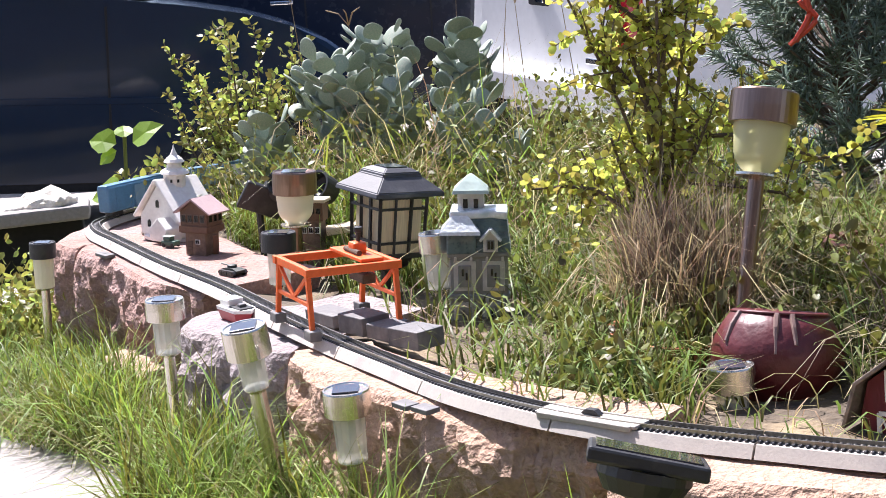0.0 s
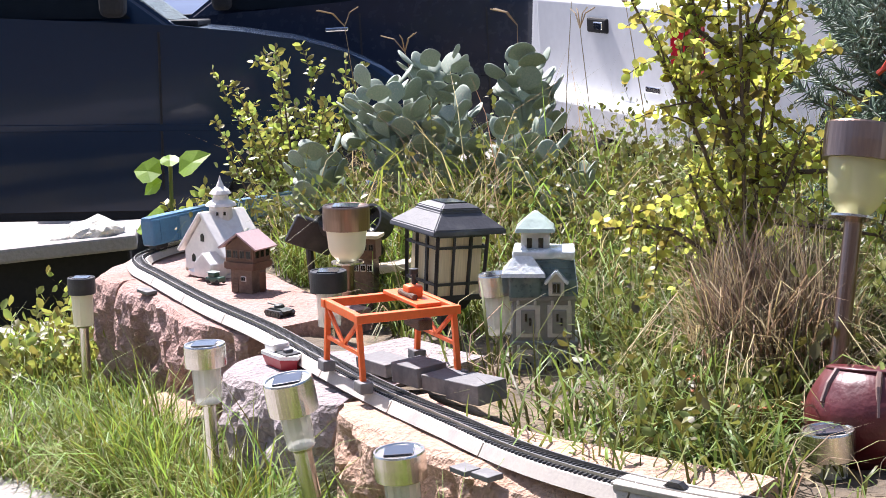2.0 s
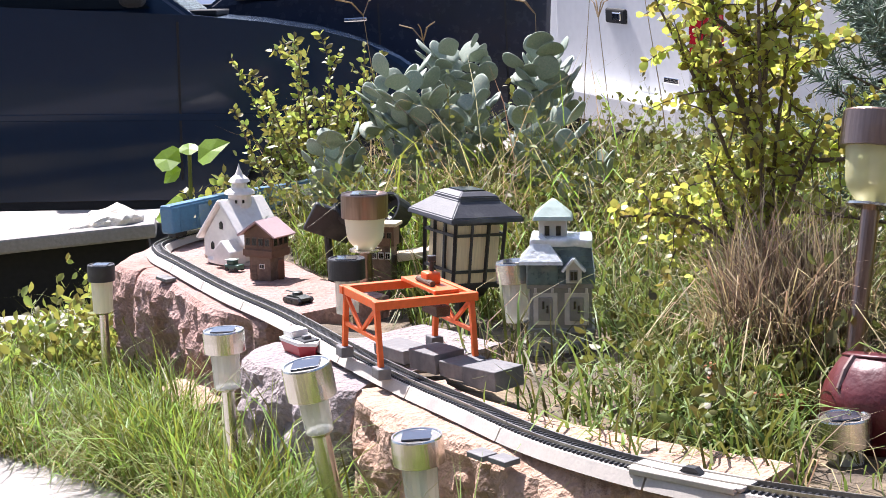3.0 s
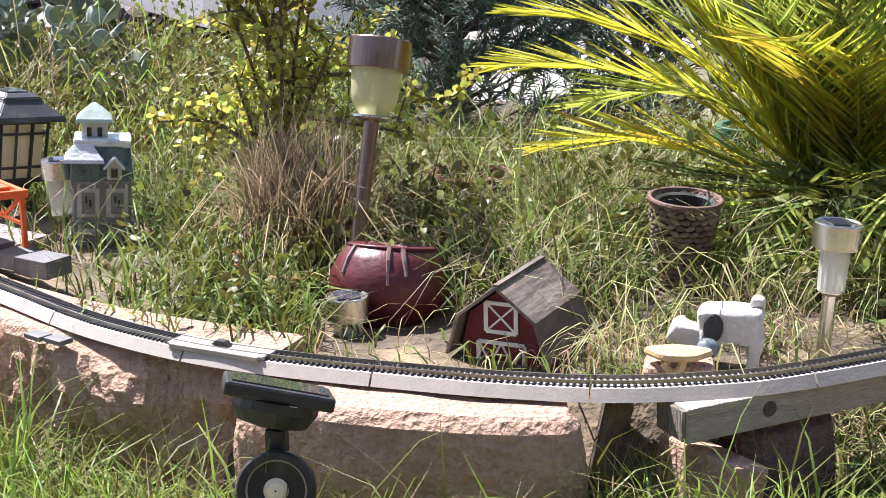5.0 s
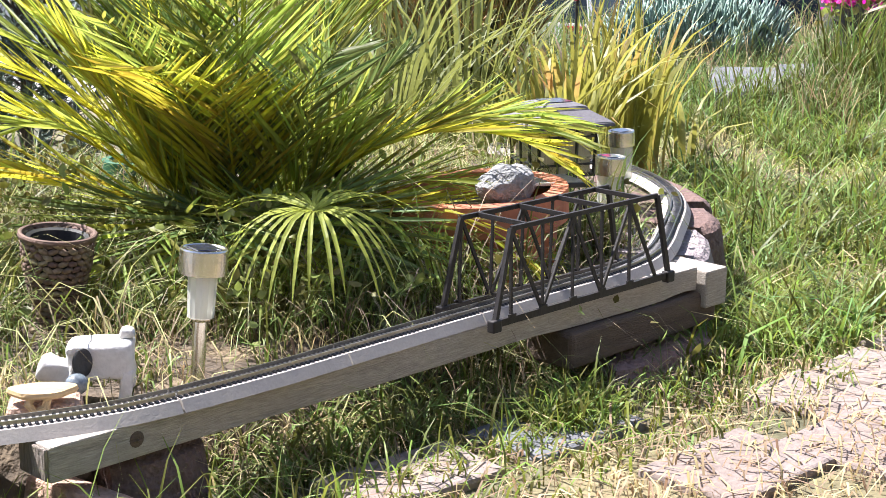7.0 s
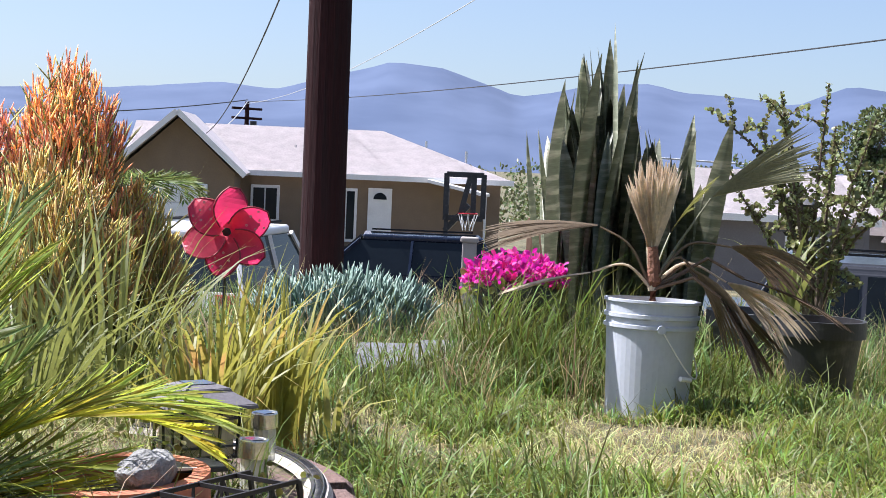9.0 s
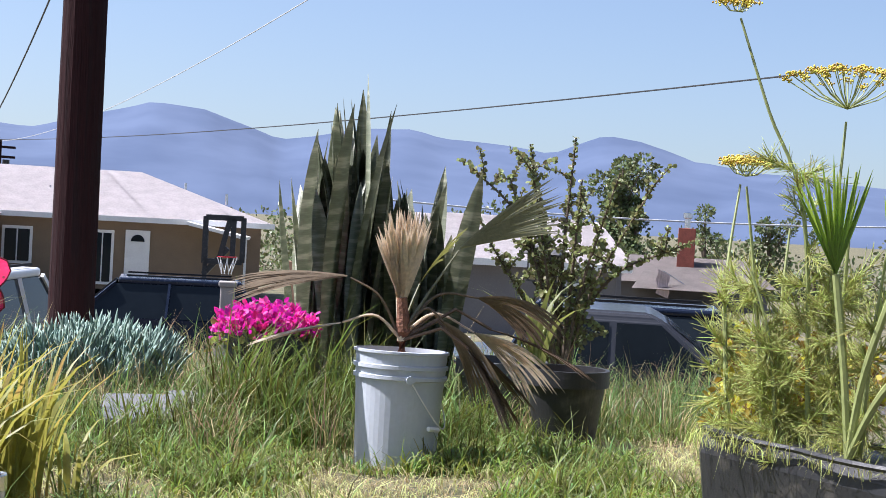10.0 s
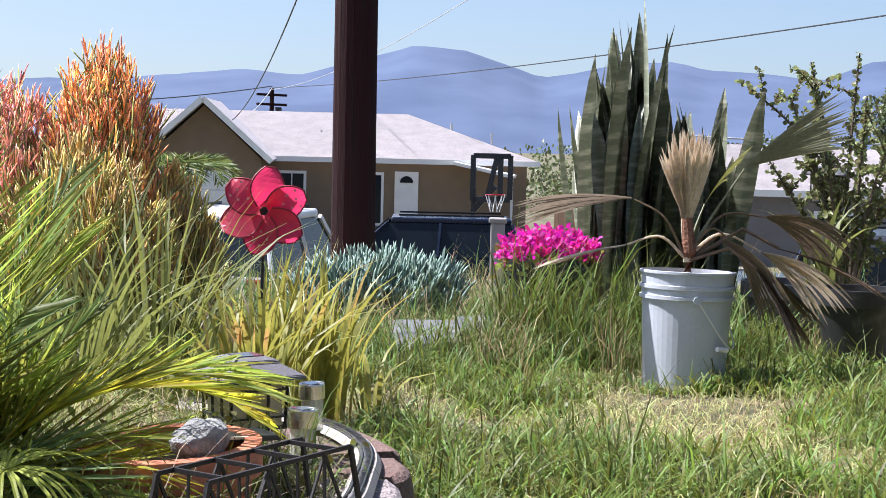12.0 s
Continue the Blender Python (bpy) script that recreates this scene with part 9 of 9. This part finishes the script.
def umbel(p, r, seed, n=20, drop=0.0):
    rng = np.random.default_rng(seed)
    for k in range(n):
        a, q = k * 2.4, math.sqrt((k + 0.5) / n)
        e = Vector(p) + Vector((r * q * math.cos(a), r * q * math.sin(a), r * 0.6 * (1 - 0.3 * q * q)))
        part("ray", tube([p, Vector(p).lerp(e, 0.5) - Vector((0, 0, 0.01)), e], 0.0014, 4), FENNEL_STALK, fennel)
        m = 26
        pp = np.array(tuple(e)) + rng.normal(0, 0.008, (m, 3)) * np.array([1, 1, 0.5])
        part("floret_cluster", stamp("floret_cluster", bv, bf, pp, np.tile(np.eye(3), (m, 1, 1)), np.full(m, 0.0028), UMBEL), UMBEL, fennel)


umbel((0.06, -0.02, 0.87), 0.165, 170, 30)
umbel((0.12, 0.36, 0.72), 0.06, 171, 14)
umbel((-0.1, 0.2, 1.1), 0.05, 172, 10)
umbel((-0.04, 0.2, 0.7), 0.07, 173, 14)
fanp = thing("fan_palm", pose(2.9, 2.27, 0.44), "young fan palm with stiff bright green leaves", "palm")
GREEN_FAN = mat("green_fan", (0.20, 0.30, 0.05), 0.4, vary=0.2, scale=14, bump=0.02, translucent=0.4, random_ob=0.2)
for k, (b, d) in enumerate((((0, 0.05, 0.42), (-0.1, 0.05, 1)), ((0.02, -0.1, 0.4), (0.05, -0.3, 1)), ((0.05, -0.25, 0.34), (0.1, -0.5, 0.8)))):
    part("petiole", tube(spline([(0.02, 0, 0), (0.01, b[1] * 0.4, b[2] * 0.5), b], 0.03), 0.009, 7), FENNEL_STALK, fanp)
    fan(fanp, b, d, 26, 0.25, 1.2, 0.03, 0.012, GREEN_FAN, 180 + k, "leaflet")
sward("trough_grass", 900, (2.85, 3.2, 2.1, 2.75), lambda x, y: True, lambda x, y: 0.41, (0.04, 0.12), (0.0015, 0.003), (0.3, 2.2), FENNEL, "thread-like leaves hanging over the trough", 28)

# ---- pinwheel flower ----
PIN = mat("red_film", (0.56, 0.055, 0.09), 0.45, vary=0.15, scale=9, grain=40, bump=0.05, translucent=0.45)
PIN_DARK = mat("dark_red_hem", (0.22, 0.012, 0.025), 0.6, vary=0.1)
pin = thing("pinwheel", pose(1.585, 4.33, 0.13, 0, 0, -18), "red six-petalled garden pinwheel on a rod", "pinwheel")
part("rod", rod((0, 0, 0), (0, 0, 0.55), 0.005), BLACK_PLASTIC, pin)
hub = part("hub", lathe([(0.001, -0.02), (0.012, -0.018), (0.016, 0), (0.012, 0.01), (0.001, 0.012)], 16), BLACK_PLASTIC, pin, "black hub", pose(0, -0.02, 0.55, 90, 0, 0))
for k in range(6):
    bm = bmesh.new()
    rows = []
    for j in range(9):
        q = j / 8
        w = 0.05 * math.sin(math.pi * (0.1 + 0.84 * q)) ** 0.7
        rows.append([bm.verts.new((s * w, -0.02 + 0.02 * s - 0.012 * math.sin(math.pi * q), 0.012 + 0.118 * q)) for s in (-1, -0.5, 0, 0.5, 1)])
    edge = [r[0].co.copy() for r in rows] + [v.co.copy() for v in rows[-1]] + [r[-1].co.copy() for r in rows[::-1]]
    for a, b in zip(rows, rows[1:]):
        for i in range(4):
            bm.faces.new((a[i], a[i + 1], b[i + 1], b[i]))
    at = pose(0, -0.02, 0.55, 0, 60 * k + 8, 0)
    petal = part("petal", bm, PIN, pin, "red translucent petal", at)
    part("hem", tube(edge, 0.0025, 5), PIN_DARK, petal, "dark red hem")
    if k % 2:
        for x, z in ((0, 0.1), (-0.02, 0.08), (0.02, 0.08), (0, 0.06), (-0.025, 0.105), (0.025, 0.105)):
            part("dot", lathe([(0.004, 0), (0.001, 0.0004)], 8), mat("pink_dot", (0.6, 0.25, 0.25), 0.6), petal, at=pose(x, -0.036 + 0.4 * x, z, 90, 0, 0))

# ---- slabs in the grass, paving ----
for x, y, w, d, a, lab in ((2.47, 5.0, 0.27, 0.22, 20, "grey stone slab lying in the lawn"), (2.78, 5.1, 0.24, 0.2, 40, "grey stone slab half covered by grass")):
    bm = box((w, d, 0.12), (0, 0, 0.03), 0.015, segments=2)
    for v in bm.verts:
        v.co += Vector((1, 1, 0.3)) * 0.014 * noise.noise(v.co * 9 + Vector((x, y, 0)))
    solo("stone_slab", bm, SLATE, pose(x, y, 0.13, 18, -3, a - 50), lab, "stone slab", "stone slabs")
kerb = thing("kerb", pose(-2.95, 4.17, 0.1, 0, 0, 32), "low concrete kerb at the edge of the driveway", "kerb")
part("cap", box((2.2, 0.18, 0.045), (-0.9, 0, 0.0875), 0.008), CONCRETE, kerb)
# near-black colour stands in for the shade under the kerb cap
part("footing", box((2.15, 0.1, 0.2), (-0.9, 0.03, -0.035), 0.01), SEAM, kerb, "footing coloured near black for the shade below the cap")
for x, y, z, s in ((-2.9, 4.22, 0.215, 0.075), (-2.99, 4.16, 0.21, 0.045)):
    bm = blob([((0, 0, 0), (1.3 * s, s, 0.55 * s))])
    for v in bm.verts:
        v.co += v.co.normalized() * s * 0.35 * noise.noise(v.co * 22 + Vector((x, 0, 0)))
    solo("concrete_rubble", bm, MATS["white_concrete"], pose(x, y, z, 0, 0, 40 * s), "broken piece of white concrete on the kerb", "rubble", "concrete rubble")
rng = np.random.default_rng(190)
for k, (x, y, w, d, a) in enumerate(((0.64, 1.755, 0.2, 0.13, 30), (0.42, 1.63, 0.2, 0.11, 25), (1.2, 1.88, 0.16, 0.22, 35), (1.04, 1.78, 0.15, 0.2, 33), (1.36, 2.02, 0.17, 0.22, 36), (1.0, 1.6, 0.18, 0.2, 32), (1.17, 1.68, 0.16, 0.2, 34), (1.33, 1.79, 0.16, 0.2, 35),
                                     (1.66, 2.3, 0.2, 0.24, 36), (1.5, 2.14, 0.16, 0.2, 35), (1.55, 1.95, 0.2, 0.22, 36), (1.78, 2.62, 0.2, 0.2, 38), (0.8, 1.58, 0.2, 0.14, 30), (0.25, 1.5, 0.2, 0.12, 22), (1.8, 2.2, 0.22, 0.24, 36), (1.95, 2.5, 0.2, 0.22, 36))):
    bm = box((w, d, 0.04), bevel=0.006)
    for v in bm.verts:
        v.co += Vector((1, 1, 0)) * 0.008 * noise.noise(v.co * 12 + Vector((k, 0, 0)))
    solo("paving_stone", bm, FLAGSTONE if k != 0 else SLATE, pose(x, y, ground_at(x, y) - 0.008, rng.uniform(-1, 1), rng.uniform(-1, 1), a), "tan paving stone sunk among dry grass" if k else "grey paving stone half covered by grass", "paving stone", "paving stones")

# ---- far trees ----
def far_tree(x, y, z, h, w, label, seed, material=TREE_LEAF, leaf=0.35, n=1600, trunk=0.2):
    rng = np.random.default_rng(seed)
    t = thing("tree", pose(x, y, z), label, "tree", "far trees")
    part("trunk", tube([(0, 0, 0), (0.1, 0, h * 0.5), (0, 0.1, h * 0.9)], trunk, 8, taper=0.3), BARK, t)
    lumps = [(rng.normal(0, w * 0.35), rng.normal(0, w * 0.35), h * rng.uniform(0.35, 0.92), w * rng.uniform(0.25, 0.5)) for _ in range(14)]
    for lx, ly, lz, lr in lumps[::2]:
        part("limb", tube([(0, 0, lz * 0.6), (lx * 0.6, ly * 0.6, lz * 0.85), (lx, ly, lz)], trunk * 0.3, 6, taper=0.4), BARK, t)
    p, ww = [], []
    for k in range(n):
        lx, ly, lz, lr = lumps[k % 14]
        d = rng.normal(size=3)
        d /= np.linalg.norm(d)
        p.append(np.array([lx, ly, lz]) + d * lr * rng.uniform(0.5, 1.05) * np.array([1, 1, 0.75]))
        ww.append(d + rng.normal(0, 0.6, 3))
    me = stamp("crown", LEAF[0], LEAF[1], np.array(p), axes_along(np.array(ww), rng), rng.uniform(0.6, 1.2, n) * leaf, material)
    tagged(part("crown", me, material, t), kind="stuff")


far_tree(73.6, 79, -4, 9.8, 2.5, "tall dark pine beyond the roofs", 200, MATS["dark_leaf"], 0.32, 3600)
far_tree(85.6, 82.6, -5, 8.2, 1.6, "thin tall tree beyond the brick chimney", 201, MATS["dark_leaf"], 0.26, 1300)
far_tree(76.5, 68, -4, 6.0, 1.5, "dark round tree beyond the fennel", 202, MATS["dark_leaf"], 0.26, 1600)
far_tree(39, 62, -3, 3.7, 3.0, "bushy green tree behind the houses", 203, MATS["dark_leaf"], 0.22, 2400)
far_tree(45, 58, -3, 3.9, 3.2, "bushy green tree behind the houses", 204, MATS["dark_leaf"], 0.22, 2400)
far_tree(52, 60, -3.5, 4.2, 3.0, "bushy green tree behind the houses", 205, MATS["dark_leaf"], 0.22, 2400)
for k, (x, y) in enumerate(((71.5, 78), (73, 77))):
    far_tree(x, y, -4, 6.4, 0.7, "narrow dark cypress tree", 206 + k, MATS["dark_leaf"], 0.4, 700)
far_tree(-6, 22, -0.8, 4.0, 3.2, "leafy tree beyond the trucks", 210, BUSH_LEAF, 0.2, 1600)
for k, a in enumerate(range(26, 56, 3)):
    far_tree(104 * math.sin(radians(a)), 104 * math.cos(radians(a)), -5.5, 4.6 + (k * 7 % 5) * 0.35, 5.2, "low green tree in the far row behind the houses", 220 + k, MATS["dark_leaf"], 0.34, 1500)
